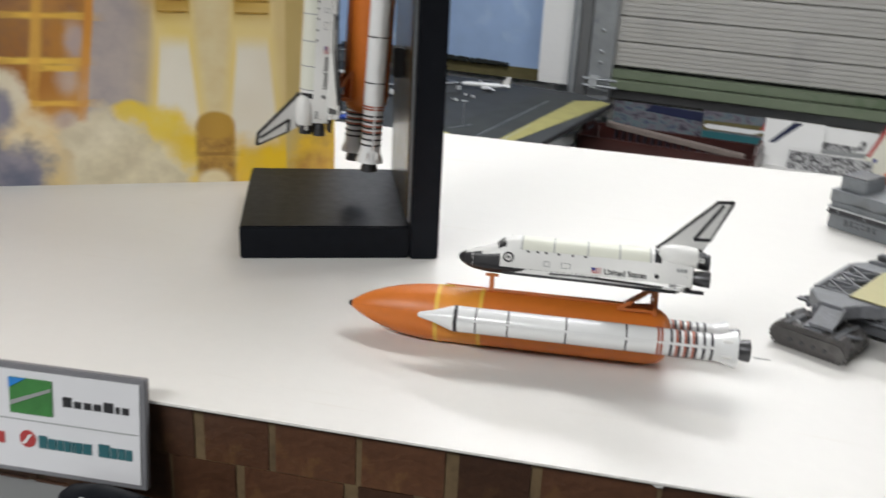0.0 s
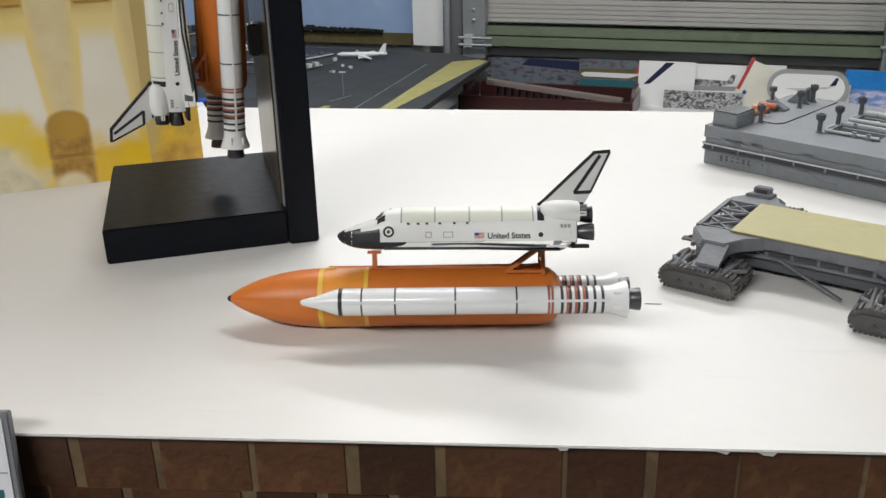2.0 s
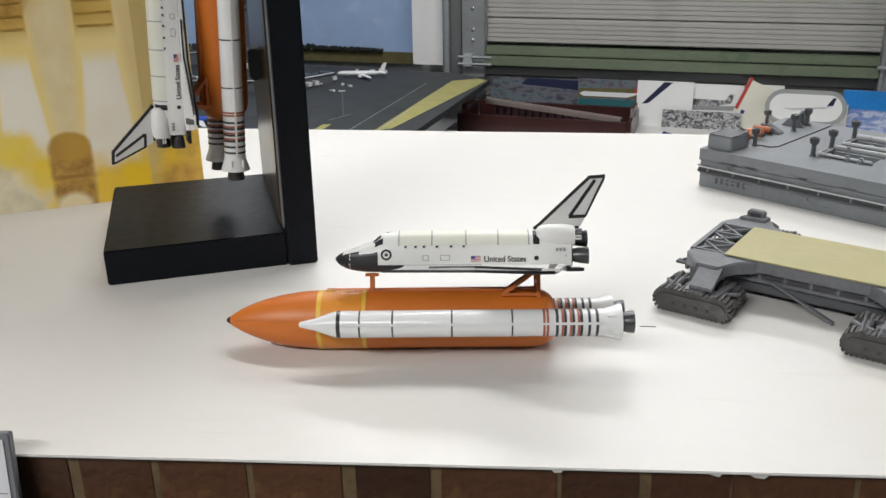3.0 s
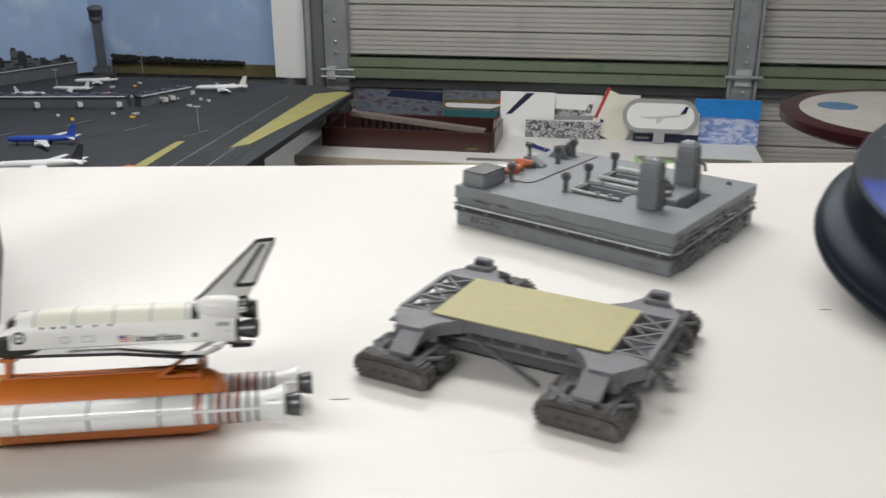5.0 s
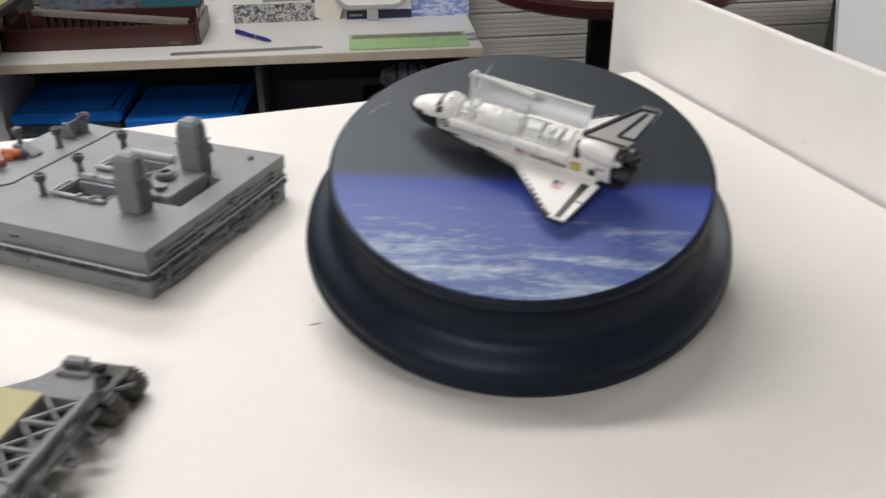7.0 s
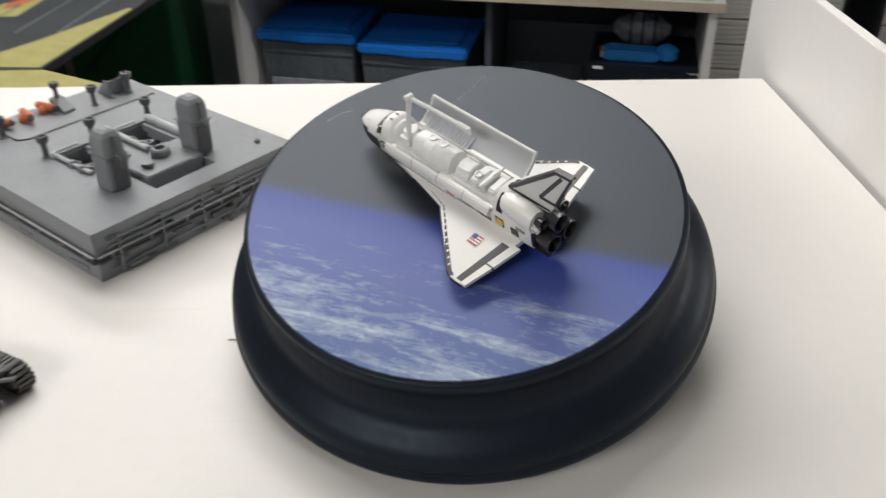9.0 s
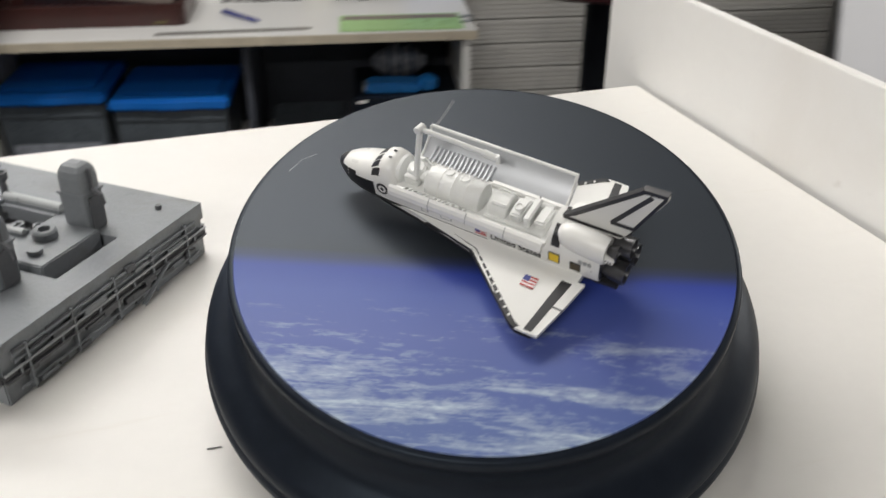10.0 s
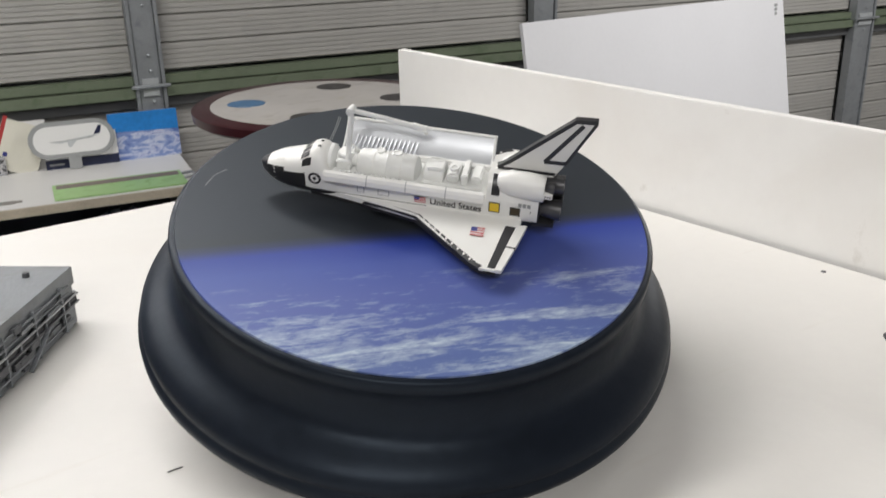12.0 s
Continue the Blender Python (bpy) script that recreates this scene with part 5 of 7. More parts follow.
# open trusses at the two ends
for sx in (-1, 1):
    for y in (-0.0195, -0.0065, 0.0065, 0.0195):
        part("truss_bar", bar((sx * 0.038, y, deck_z - 0.0008), (sx * 0.0528, y, deck_z - 0.0008), 0.0012, 0.0014), M["rig"], crawl)
    part("truss_chord", bar((sx * 0.0528, -0.021, deck_z - 0.001), (sx * 0.0528, 0.021, deck_z - 0.001), 0.002, 0.0022), M["rig"], crawl)
    part("truss_chord", bar((sx * 0.0533, -0.025, 0.0118), (sx * 0.0533, 0.025, 0.0118), 0.0018, 0.002), M["rig"], crawl)
    for k, (y0, y1) in enumerate(((-0.0195, -0.0065), (-0.0065, 0.0065), (0.0065, 0.0195))):
        part("truss_diagonal", bar((sx * 0.039, y0, deck_z - 0.001), (sx * 0.0525, y1, deck_z - 0.001), 0.001, 0.0011), M["rig"], crawl)
        part("truss_diagonal", bar((sx * 0.039, y1, deck_z - 0.001), (sx * 0.0525, y0, deck_z - 0.001), 0.001, 0.0011), M["rig"], crawl)
        part("end_brace", bar((sx * 0.0537, y0, 0.0122), (sx * 0.0537, y1, deck_z - 0.002), 0.0009, 0.0009), M["rig"], crawl)
    part("end_cabin", block(sx * 0.047 - 0.003, sx * 0.047 + 0.003, -0.012, 0.012, 0.010, 0.0145, bevel=0.0004), M["grey2"], crawl)
    part("drive_unit", block(sx * 0.046 - 0.004, sx * 0.046 + 0.004, -0.009, 0.009, 0.0098, 0.0152, bevel=0.0005), M["grey2"], crawl)
    for y, ln in ((-0.012, 0.006), (0.004, 0.004), (0.016, 0.006)):
        part("outrigger", bar((sx * 0.0533, y, 0.0128), (sx * (0.0533 + ln), y - 0.002, 0.0105), 0.0010, 0.0010), M["grey2"], crawl, "bent dark outrigger")
        part("outrigger_pad", block(sx * (0.0533 + ln) - 0.0024, sx * (0.0533 + ln) + 0.0024, y - 0.0045, y - 0.0005, 0.0092, 0.0102), M["grey2"], crawl)


def crawler_track(parent, x, y):
    """One shoe-clad crawler belt round its frame."""
    ln, r, w = 0.0325, 0.0050, 0.0060
    loop = []
    for k in range(25):
        t = math.pi / 2 + math.pi * k / 24
        loop.append((-ln / 2 + r + r * math.cos(t), r + r * math.sin(t)))
    for k in range(25):
        t = -math.pi / 2 + math.pi * k / 24
        loop.append((ln / 2 - r + r * math.cos(t), r + r * math.sin(t)))
    tr = part("track_belt", prism(loop, -w / 2, w / 2, "xz"), M["tread"], parent)
    tr.matrix_basis = Matrix.Translation((x, y, 0.0003))
    per = [(p[0] * 1.03, (p[1] - r) * 1.06 + r) for p in loop]
    total = 0.0
    for p, q in zip(per, per[1:] + per[:1]):
        total += math.dist(p, q)
    step, acc, n = total / 40, 0.0, 0
    bm = bmesh.new()
    for p, q in zip(per, per[1:] + per[:1]):
        d = math.dist(p, q)
        while n * step < acc + d and d > 1e-9:
            f = (n * step - acc) / d
            cx, cz = p[0] + f * (q[0] - p[0]), p[1] + f * (q[1] - p[1])
            ang = math.atan2(q[1] - p[1], q[0] - p[0])
            vs = bmesh.ops.create_cube(bm, size=1.0)["verts"]
            for v in vs:
                a, b = v.co.x * 0.0013, v.co.z * 0.0011
                v.co = Vector((cx + a * math.cos(ang) - b * math.sin(ang), v.co.y * (w + 0.0008), cz + a * math.sin(ang) + b * math.cos(ang)))
            n += 1
        acc += d
    sh = part("track_shoe", bm, M["tread"], tr)
    tagged(sh, "row of worn grey track shoes", kind="stuff")
    skirt = [(p[0] * 0.93, (p[1] - r) * 0.66 + r) for p in loop]
    part("track_frame", prism(skirt, -w / 2 - 0.0010, w / 2 + 0.0010, "xz"), M["tread"], tr, "dull grey-brown side skirt")
    for k in range(4):
        part("roller", lathe([(-w / 2 - 0.0016, 0.0009), (w / 2 + 0.0016, 0.0009)], 10), M["line"], tr, m=pose(-0.0075 + 0.005 * k, 0, 0.0042, 0, 0, 90))
    return tr


for sx in (-1, 1):
    for sy in (-1, 1):
        cx, cy = sx * 0.0390 + (-0.0022 if sy < 0 else 0.0010), sy * 0.0402
        tk = part("truck_frame", block(-0.0065, 0.0065, -0.0034, 0.0034, 0.0030, 0.0108, bevel=0.0008), M["grey2"], crawl, "grey crawler truck")
        tk.matrix_basis = Matrix.Translation((cx, cy, 0))
        crawler_track(tk, 0, -0.0074)
        crawler_track(tk, 0, 0.0074)
        part("cross_beam", block(-0.0045, 0.0045, -0.0095, 0.0095, 0.0098, 0.0118, bevel=0.0006), M["rig"], tk)
        part("jack", lathe([(0.0110, 0.0030), (0.0150, 0.0030), (0.0152, 0.0020)], 14, "z"), M["grey2"], tk)
        for k in (-1, 1):
            part("drive_motor", lathe([(-0.0062, 0.0013), (-0.0050, 0.0019), (0.0050, 0.0019), (0.0062, 0.0013)], 12), M["grey2"], tk, "", True, m=pose(k * 0.0095, 0.0, 0.0095, 0, 0, 90))
            part("steering_arm", rod([(k * 0.0060, -0.0060, 0.0108), (k * 0.0130, -0.0010, 0.0100), (k * 0.0160, 0.0040, 0.0088)], 0.0009, 8), M["rig"], tk, "", True)
            part("motor_pipe", rod([(k * 0.010, -0.0105, 0.0108), (k * 0.012, 0.0105, 0.0108)], 0.0010, 8), M["grey2"], tk, "", True)

sized(crawl, 0.895, 0.885, 0.87)

# ---- launch platform ----
U1, U2 = 0.0628, 0.0495
plat = thing("launch_platform_model", "grey mobile launch platform model with two service masts", "platform model", pose(0.2264, 0.2143, 0, 0, 0, -39.4))
TOPZ = 0.0246
WELL = 0.0075                               # depth of the exhaust wells
part("hull", block(-U1, U1, -U2, U2, 0.0, TOPZ - WELL, bevel=0.0004), M["grey"], plat)
DX = (-U1 - 0.0006, -0.004, 0.0205, 0.0275, 0.0525, U1 + 0.0006)
DY = U2 + 0.0006
for x0, x1, bands in ((DX[0], DX[1], ((-DY, DY),)), (DX[1], DX[2], ((-DY, -0.0205), (-0.007, 0.0085), (0.022, DY))), (DX[2], DX[3], ((-DY, DY),)),
                      (DX[3], DX[4], ((-DY, -0.0130), (0.0165, DY))), (DX[4], DX[5], ((-DY, DY),))):
    for y0, y1 in bands:
        part("deck_plate", block(x0, x1, y0, y1, TOPZ - WELL + 0.0001, TOPZ), M["grey"], plat)
# the walkway recess is not cut: dark strips paint its shade
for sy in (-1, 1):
    part("side_recess", block(-U1 - 0.0002, U1 + 0.0002, sy * (U2 + 0.0007) - 0.0002, sy * (U2 + 0.0007) + 0.0002, 0.0105, 0.0128), M["line"], plat, "dark strip for the shade of the walkway recess")
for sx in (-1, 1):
    part("side_recess", block(sx * (U1 + 0.0007) - 0.0002, sx * (U1 + 0.0007) + 0.0002, -U2, U2, 0.0105, 0.0128), M["line"], plat, "dark strip for the shade of the walkway recess")
for sy in (-1, 1):
    part("side_rail", rod([(-U1, sy * (U2 + 0.0014), 0.0132), (U1, sy * (U2 + 0.0014), 0.0132)], 0.0005, 6), M["roofw"], plat, "bright side rail", smooth=True)
for sx in (-1, 1):
    part("side_rail", rod([(sx * (U1 + 0.0014), -U2, 0.0132), (sx * (U1 + 0.0014), U2, 0.0132)], 0.0005, 6), M["pipe"], plat, smooth=True)
for sy in (-1, 1):
    part("side_walkway", block(-U1, U1, sy * (U2 + 0.0008) - 0.0010, sy * (U2 + 0.0008) + 0.0010, 0.0096, 0.0104), M["grey2"], plat)
for sx in (-1, 1):
    part("side_walkway", block(sx * (U1 + 0.0008) - 0.0010, sx * (U1 + 0.0008) + 0.0010, -U2, U2, 0.0096, 0.0104), M["grey2"], plat)
rng = random.Random(11)
for k in range(8):
    x = -U1 + 0.006 + k * 0.0163
    part("rail_post", block(x - 0.0004, x + 0.0004, -U2 - 0.0017, -U2 - 0.0009, 0.0098, 0.0134), M["grey"], plat)
for k in range(6):
    y = -U2 + 0.006 + k * 0.0172
    part("rail_post", block(U1 + 0.0009, U1 + 0.0017, y - 0.0004, y + 0.0004, 0.0098, 0.0134), M["grey"], plat)
for k in range(6):
    part("vent_slot", block(-0.052 + k * 0.0035, -0.0505 + k * 0.0035, -U2 - 0.0005, -U2 + 0.0002, 0.0035, 0.0075), M["grey2"], plat)
for k in range(16):
    x, z = rng.uniform(-0.055, 0.055), rng.choice((0.003, 0.0055, 0.0145, 0.017))
    w = rng.uniform(0.003, 0.011)
    part("side_panel", block(x, x + w, -U2 - 0.0006, -U2 + 0.0002, z, z + rng.uniform(0.001, 0.0022)), M["grey"], plat)
# the busy end face
for k in range(26):
    y, z = rng.uniform(-0.046, 0.038), rng.choice((0.002, 0.005, 0.0075, 0.0135, 0.016, 0.0182))
    w, h, d = rng.uniform(0.003, 0.010), rng.uniform(0.0012, 0.0028), rng.uniform(0.0006, 0.0022)
    part("end_box", block(U1 - 0.0002, U1 + d, y, y + w, z, z + h), M["grey2" if k % 3 else "grey"], plat)
for z in (0.0045, 0.0160, 0.0188):
    part("end_pipe", rod([(U1 + 0.0013, -0.045, z), (U1 + 0.0013, 0.044, z)], 0.0005, 6), M["grey"], plat, smooth=True)
for k in range(5):
    y = -0.040 + k * 0.0195
    part("end_strut", block(U1, U1 + 0.0018, y - 0.0004, y + 0.0004, 0.0015, 0.0205), M["grey"], plat)
part("end_stair", bar((U1 + 0.002, 0.010, 0.0006), (U1 + 0.002, 0.026, 0.0105), 0.0016, 0.0006), M["grey"], plat)
# exhaust wells: raised frames, sunk floors with the shade painted on as dark sheets
for y0 in (-0.0205, 0.0085):
    part("exhaust_well", block(-0.0038, 0.0203, y0 + 0.0002, y0 + 0.0133, TOPZ - WELL + 0.0001, TOPZ - WELL + 0.0005), M["line"], plat, "sunken exhaust well floor coloured dark for shade")
    for x, dy, r, h in ((0.000, 0.0040, 0.0016, 0.0040), (0.0055, 0.0095, 0.0013, 0.0030), (0.0100, 0.0050, 0.0022, 0.0056), (0.0160, 0.0085, 0.0019, 0.0048)):
        part("well_post", lathe([(0, r * 1.2), (h * 0.3, r), (h, r), (h, r * 0.6), (h * 0.8, r * 0.5)], 14, "z"), M["grey"], plat, m=pose(x, y0 + dy, TOPZ - WELL))
    part("well_rim", block(-0.0040, 0.0205, y0 + 0.0118, y0 + 0.0134, TOPZ - 0.0030, TOPZ + 0.0004), M["grey"], plat)
    for a, b in (((-0.005, y0 - 0.001), (0.0215, y0 - 0.001)), ((-0.005, y0 + 0.0145), (0.0215, y0 + 0.0145)), ((-0.005, y0 - 0.001), (-0.005, y0 + 0.0145))):
        part("well_frame", bar((*a, TOPZ + 0.0006), (*b, TOPZ + 0.0006), 0.0012, 0.0014), M["grey"], plat)
    for x in (0.002, 0.009, 0.016):
        part("hold_down_post", lathe([(0, 0.0017), (0.0016, 0.0017), (0.0022, 0.0011), (0.0030, 0.0011), (0.0030, 0.0005)], 14, "z"), M["grey"], plat, m=pose(x, y0 + (-0.0022 if x > 0.005 else 0.0155), TOPZ))
    part("water_pipe", rod([(0.0215, y0 - 0.0022, TOPZ + 0.0014), (0.0, y0 - 0.0022, TOPZ + 0.0014), (-0.0062, y0 - 0.0022, TOPZ + 0.0014), (-0.0068, y0 + 0.002, TOPZ + 0.0014), (-0.0068, y0 + 0.010, TOPZ + 0.0014)], 0.0008, 8), M["pipe"], plat, "pale water pipe", True)
part("water_pipe", rod([(0.022, -0.0045, TOPZ + 0.0018), (-0.006, -0.0045, TOPZ + 0.0018)], 0.0011, 8), M["pipe"], plat, "pale water pipe", True)
part("water_pipe", rod([(0.022, 0.0052, TOPZ + 0.0018), (-0.006, 0.0052, TOPZ + 0.0018)], 0.0011, 8), M["pipe"], plat, "pale water pipe", True)
part("water_tank", rod([(-0.0055, 0.0245, TOPZ + 0.0018), (0.0215, 0.0245, TOPZ + 0.0018)], 0.0018, 12), M["pipe"], plat, "pale thick water main", True)
# dark sheet on the well floor adds shade by colour
part("engine_well", block(0.0277, 0.0523, -0.0128, 0.0163, TOPZ - WELL + 0.0001, TOPZ - WELL + 0.0005), M["line"], plat, "engine exhaust well floor coloured dark for shade")
part("engine_block", block(0.0280, 0.0462, -0.0122, 0.0157, TOPZ - WELL, TOPZ + 0.0030, bevel=0.0005), M["grey"], plat)
part("engine_ring", lathe([(0, 0.0042), (0.0022, 0.0042), (0.0030, 0.0034), (0.0030, 0.0022), (0.0012, 0.0020)], 20, "z"), M["grey"], plat, m=pose(0.033, 0.004, TOPZ + 0.0030))
part("engine_ring", lathe([(0, 0.0026), (0.0016, 0.0026), (0.0016, 0.0014)], 16, "z"), M["grey"], plat, m=pose(0.038, -0.006, TOPZ + 0.0030))


def service_mast(y):
    """Tail service mast: a tall tapered housing with a curved head."""
    rings = []
    for z, wx, wy in ((0.0, 0.0050, 0.0046), (0.0010, 0.0056, 0.0050), (0.0150, 0.0058, 0.0052), (0.0158, 0.0052, 0.0048), (0.0208, 0.0052, 0.0048), (0.0232, 0.0048, 0.0043), (0.0250, 0.0038, 0.0031), (0.0258, 0.0022, 0.0016)):
        ring = []
        for i in range(24):
            c, q = math.cos(2 * math.pi * i / 24), math.sin(2 * math.pi * i / 24)
            ring.append((wx * math.copysign(abs(c) ** 0.35, c), wy * math.copysign(abs(q) ** 0.35, q), z))
        rings.append(ring)
    b = part("service_mast", loft(rings), M["grey"], plat, "tall grey service mast with a rounded hood")
    b.matrix_basis = Matrix.Translation((0.0372, y, TOPZ))
    part("mast_seam", block(-0.0061, 0.0061, -0.0003, 0.0003, 0.0012, 0.0236), M["grey2"], b)
    part("mast_collar", block(-0.0060, 0.0060, -0.0054, 0.0054, 0.0146, 0.0155, bevel=0.0003), M["grey"], b)
    part("mast_rib", block(0.0052, 0.0062, -0.0030, 0.0030, 0.001, 0.0135), M["grey2"], b)
    for k in range(5):
        part("mast_rung", block(-0.0062, -0.0056, -0.0022, 0.0022, 0.0024 + 0.0024 * k, 0.0030 + 0.0024 * k), M["grey2"], b)
    part("mast_arm", rod([(0.0045, 0.0, 0.0165), (0.0090, 0.0, 0.0145), (0.0095, 0, 0.011)], 0.0008, 8), M["grey2"], b, smooth=True)


service_mast(-0.0215)
service_mast(0.0195)


def support_post(x, y):
    """Short flared mount post."""
    part("support_post", lathe([(0, 0.0021), (0.0008, 0.0013), (0.0060, 0.0012), (0.0074, 0.0024), (0.0100, 0.0025), (0.0100, 0.0016), (0.0090, 0.0014)], 12, "z"), M["grey2"], plat, "dark mount post", True, m=pose(x, y, TOPZ))


for x, y in ((-0.0425, -0.026), (-0.0425, 0.020), (-0.044, 0.040), (-0.0085, -0.0245), (-0.0085, -0.002), (-0.0085, 0.027)):
    support_post(x, y)
part("corner_cabin", block(-0.0605, -0.0450, -0.0475, -0.0280, TOPZ, TOPZ + 0.0078, bevel=0.0006), M["grey"], plat)
part("cabin_roof", block(-0.0600, -0.0455, -0.0470, -0.0285, TOPZ + 0.0078, TOPZ + 0.0083), M["grey2"], plat)
part("cradle_plate", block(-0.0475, -0.0465, 0.0300, 0.0400, TOPZ, TOPZ + 0.0075, bevel=0.0003), M["grey"], plat)
for y in (0.0298, 0.0394):
    part("cradle_gusset", prism([(-0.0560, 0.0), (-0.0410, 0.0), (-0.0445, 0.0036), (-0.0466, 0.0082), (-0.0480, 0.0082)], y, y + 0.0009, "xz"), M["grey"], plat, m=pose(0, 0, TOPZ))
part("deck_wedge", prism([(-0.0570, 0.0), (-0.0440, 0.0), (-0.0440, 0.0012), (-0.0530, 0.0052), (-0.0570, 0.0052)], 0.0050, 0.0110, "xz", bevel=0.0003), M["grey"], plat, m=pose(0, 0, TOPZ))
part("wedge_rest", lathe([(0, 0.0012), (0.0050, 0.0010), (0.0060, 0.0022), (0.0082, 0.0022), (0.0082, 0.0012)], 12, "z"), M["grey2"], plat, "", True, m=pose(-0.0545, 0.0080, TOPZ + 0.0046))
for x, y, a in ((-0.0545, -0.0215, 20), (-0.0530, -0.0095, -15), (-0.0545, 0.0010, 10)):
    fit_m = pose(x, y, TOPZ, 0, 0, a)
    part("orange_fitting", lathe([(0, 0.0032), (0.0022, 0.0034), (0.0036, 0.0020)], 14, "z"), M["orange"], plat, "orange fitting", True, m=fit_m)
    part("orange_fitting", rod([(-0.0045, 0, 0.0030), (0.0058, 0.001, 0.0028)], 0.0019, 10), M["orange"], plat, "orange fitting", True, m=fit_m)
    part("fitting_cap", rod([(0.0058, 0.001, 0.0028), (0.0072, 0.001, 0.0028)], 0.0013, 8), M["grey2"], plat, "", True, m=fit_m)
part("deck_line", rod([(-0.0445, -0.024, TOPZ + 0.0003), (-0.034, -0.024, TOPZ + 0.0003), (-0.031, -0.020, TOPZ + 0.0003), (-0.031, 0.046, TOPZ + 0.0003)], 0.0004, 6), M["grey2"], plat, smooth=True)
part("deck_pip", lathe([(0, 0.0012), (0.0016, 0.0011)], 10, "z"), M["grey2"], plat, m=pose(0.052, 0.040, TOPZ))

for ob in plat.children:
    if ob.matrix_basis.translation.x < -0.02 * 1.0:
        ob.matrix_basis.translation.x = -0.02 + (ob.matrix_basis.translation.x + 0.02) * 0.93
    for v in ob.data.vertices:
        if ob.matrix_basis.translation.length == 0 and v.co.x < -0.02:
            v.co.x = -0.02 + (v.co.x + 0.02) * 0.93
sized(plat, 1.0, 1.0, 0.87)
for ob in plat.children:
    low = min((ob.matrix_basis @ v.co).z for v in ob.data.vertices)
    if low > TOPZ * 0.87 - 0.0004:          # what stands on the deck is taller
        lift = Matrix.Translation((0, 0, TOPZ * 0.87)) @ Matrix.Diagonal((1, 1, 1.13, 1)) @ Matrix.Translation((0, 0, -TOPZ * 0.87))
        k = ob.matrix_basis.inverted() @ lift @ ob.matrix_basis
        ob.data.transform(k)
        skew(ob, k)

# ---- round base with the earth print, propped up at the back ----
NORMAL = Vector((-0.0906, -0.2798, 1)).normalized()
TILT = Vector((0, 0, 1)).rotation_difference(NORMAL).to_matrix().to_4x4()
BASE = Matrix.Translation((0.3813, 0.1081, 0.0228)) @ TILT
base = thing("round_display_base", "round satin black base tilted forward with an earth print", "display stand", BASE)
prof = [(0.0, 0.0793), (0.0004, 0.0799), (0.0014, 0.0804), (0.0028, 0.0805), (0.0040, 0.0801), (0.0046, 0.0795), (0.0051, 0.0793), (0.0058, 0.0795), (0.0070, 0.0795), (0.0084, 0.0789), (0.0098, 0.0778), (0.0111, 0.0762),
        (0.0122, 0.0744), (0.0132, 0.0726), (0.0143, 0.0709), (0.0157, 0.0696), (0.0176, 0.0687), (0.0200, 0.0682), (0.0240, 0.0680), (0.0284, 0.0680), (0.0288, 0.0683), (0.0291, 0.0689), (0.0299, 0.0692), (0.0316, 0.0692), (0.0326, 0.0690), (0.0331, 0.0685), (0.0333, 0.0677)]
part("turned_body", lathe(prof, 128, "z"), M["satin"], base, "turned black body", True)
disc = part("earth_print", lathe([(0.0001, 0.0674), (0.0005, 0.0672)], 128, "z"), M["earth"], base, "printed view of the earth from space")
disc.matrix_basis = Matrix.Translation((0, 0, 0.0333)) @ pose(0, 0, 0, 0, 0, -21.5)
for pts in (((0.0001, 0.0489), (0.0054, 0.0545), (0.0108, 0.0610)), ((0.0008, 0.0487), (0.0062, 0.0546), (0.0112, 0.0604)), ((-0.0453, 0.0431), (-0.0407, 0.0470), (-0.0360, 0.0482))):
    part("scratch", rod([(x, y, 0.03375) for x, y in pts], 0.00012, 5), M["greyline"], base, "fine pale scratch")
away = Vector((0.0906, 0.2798, 0)).normalized()
prop_m = BASE.inverted() @ Matrix.Translation(Vector((0.3813, 0.1081, 0)) + away * 0.055) @ pose(0, 0, 0, 0, 0, math.degrees(math.atan2(away.y, away.x)))
part("rear_prop", block(-0.010, 0.010, -0.025, 0.025, 0.0, 0.0345, bevel=0.0008), M["satin"], base, "hidden black rear prop").matrix_basis = prop_m

# the open orbiter over the print
KO = 0.000974
ORB = pose(0.3466, 0.1303, 0.0703, 19.44, 6.37, -47.47)
orb = thing("orbiter_model", "white orbiter model with open bay over the round base", "spacecraft model", ORB)
orbiter(orb, KO, True)
part("support_rod", rod([(40 * KO, 0.0, -4.5 * KO), (40 * KO, -0.0006, -0.0110)], 0.0020, 12), M["ink"], orb, "short black support", True)

# ---- small marks on the table ----
fleck = thing("lint_fleck", "tiny dark thread on the white table", "lint", pose(0.2998, 0.0995, 0, 0, 0, -14))
part("thread", rod([(-0.002, 0, 0.0002), (0, 0.0004, 0.0003), (0.002, 0.0009, 0.0002)], 0.00018, 6), M["line"], fleck)
hole = thing("screw_head", "small dark screw head in the white table", "screw", pose(0.5556, 0.0728, 0))
part("head", lathe([(0.0, 0.0011), (0.0003, 0.0009)], 12, "z"), M["line"], hole)
fleck = thing("lint_fleck", "tiny dark thread on the white table", "lint", pose(0.1035, 0.0297, 0, 0, 0, 0))
part("thread", rod([(-0.003, 0, 0.0002), (0.003, 0.0002, 0.0002)], 0.00014, 6), M["line"], fleck)

fleck = thing("lint_fleck", "small dark crumb on the white table", "lint", pose(0.5185, 0.0262, 0, 0, 0, 30))
part("crumb", rod([(-0.0016, 0, 0.0006), (0.0004, 0.0006, 0.0009), (0.0022, 0.0002, 0.0006)], 0.0006, 7), M["line"], fleck)

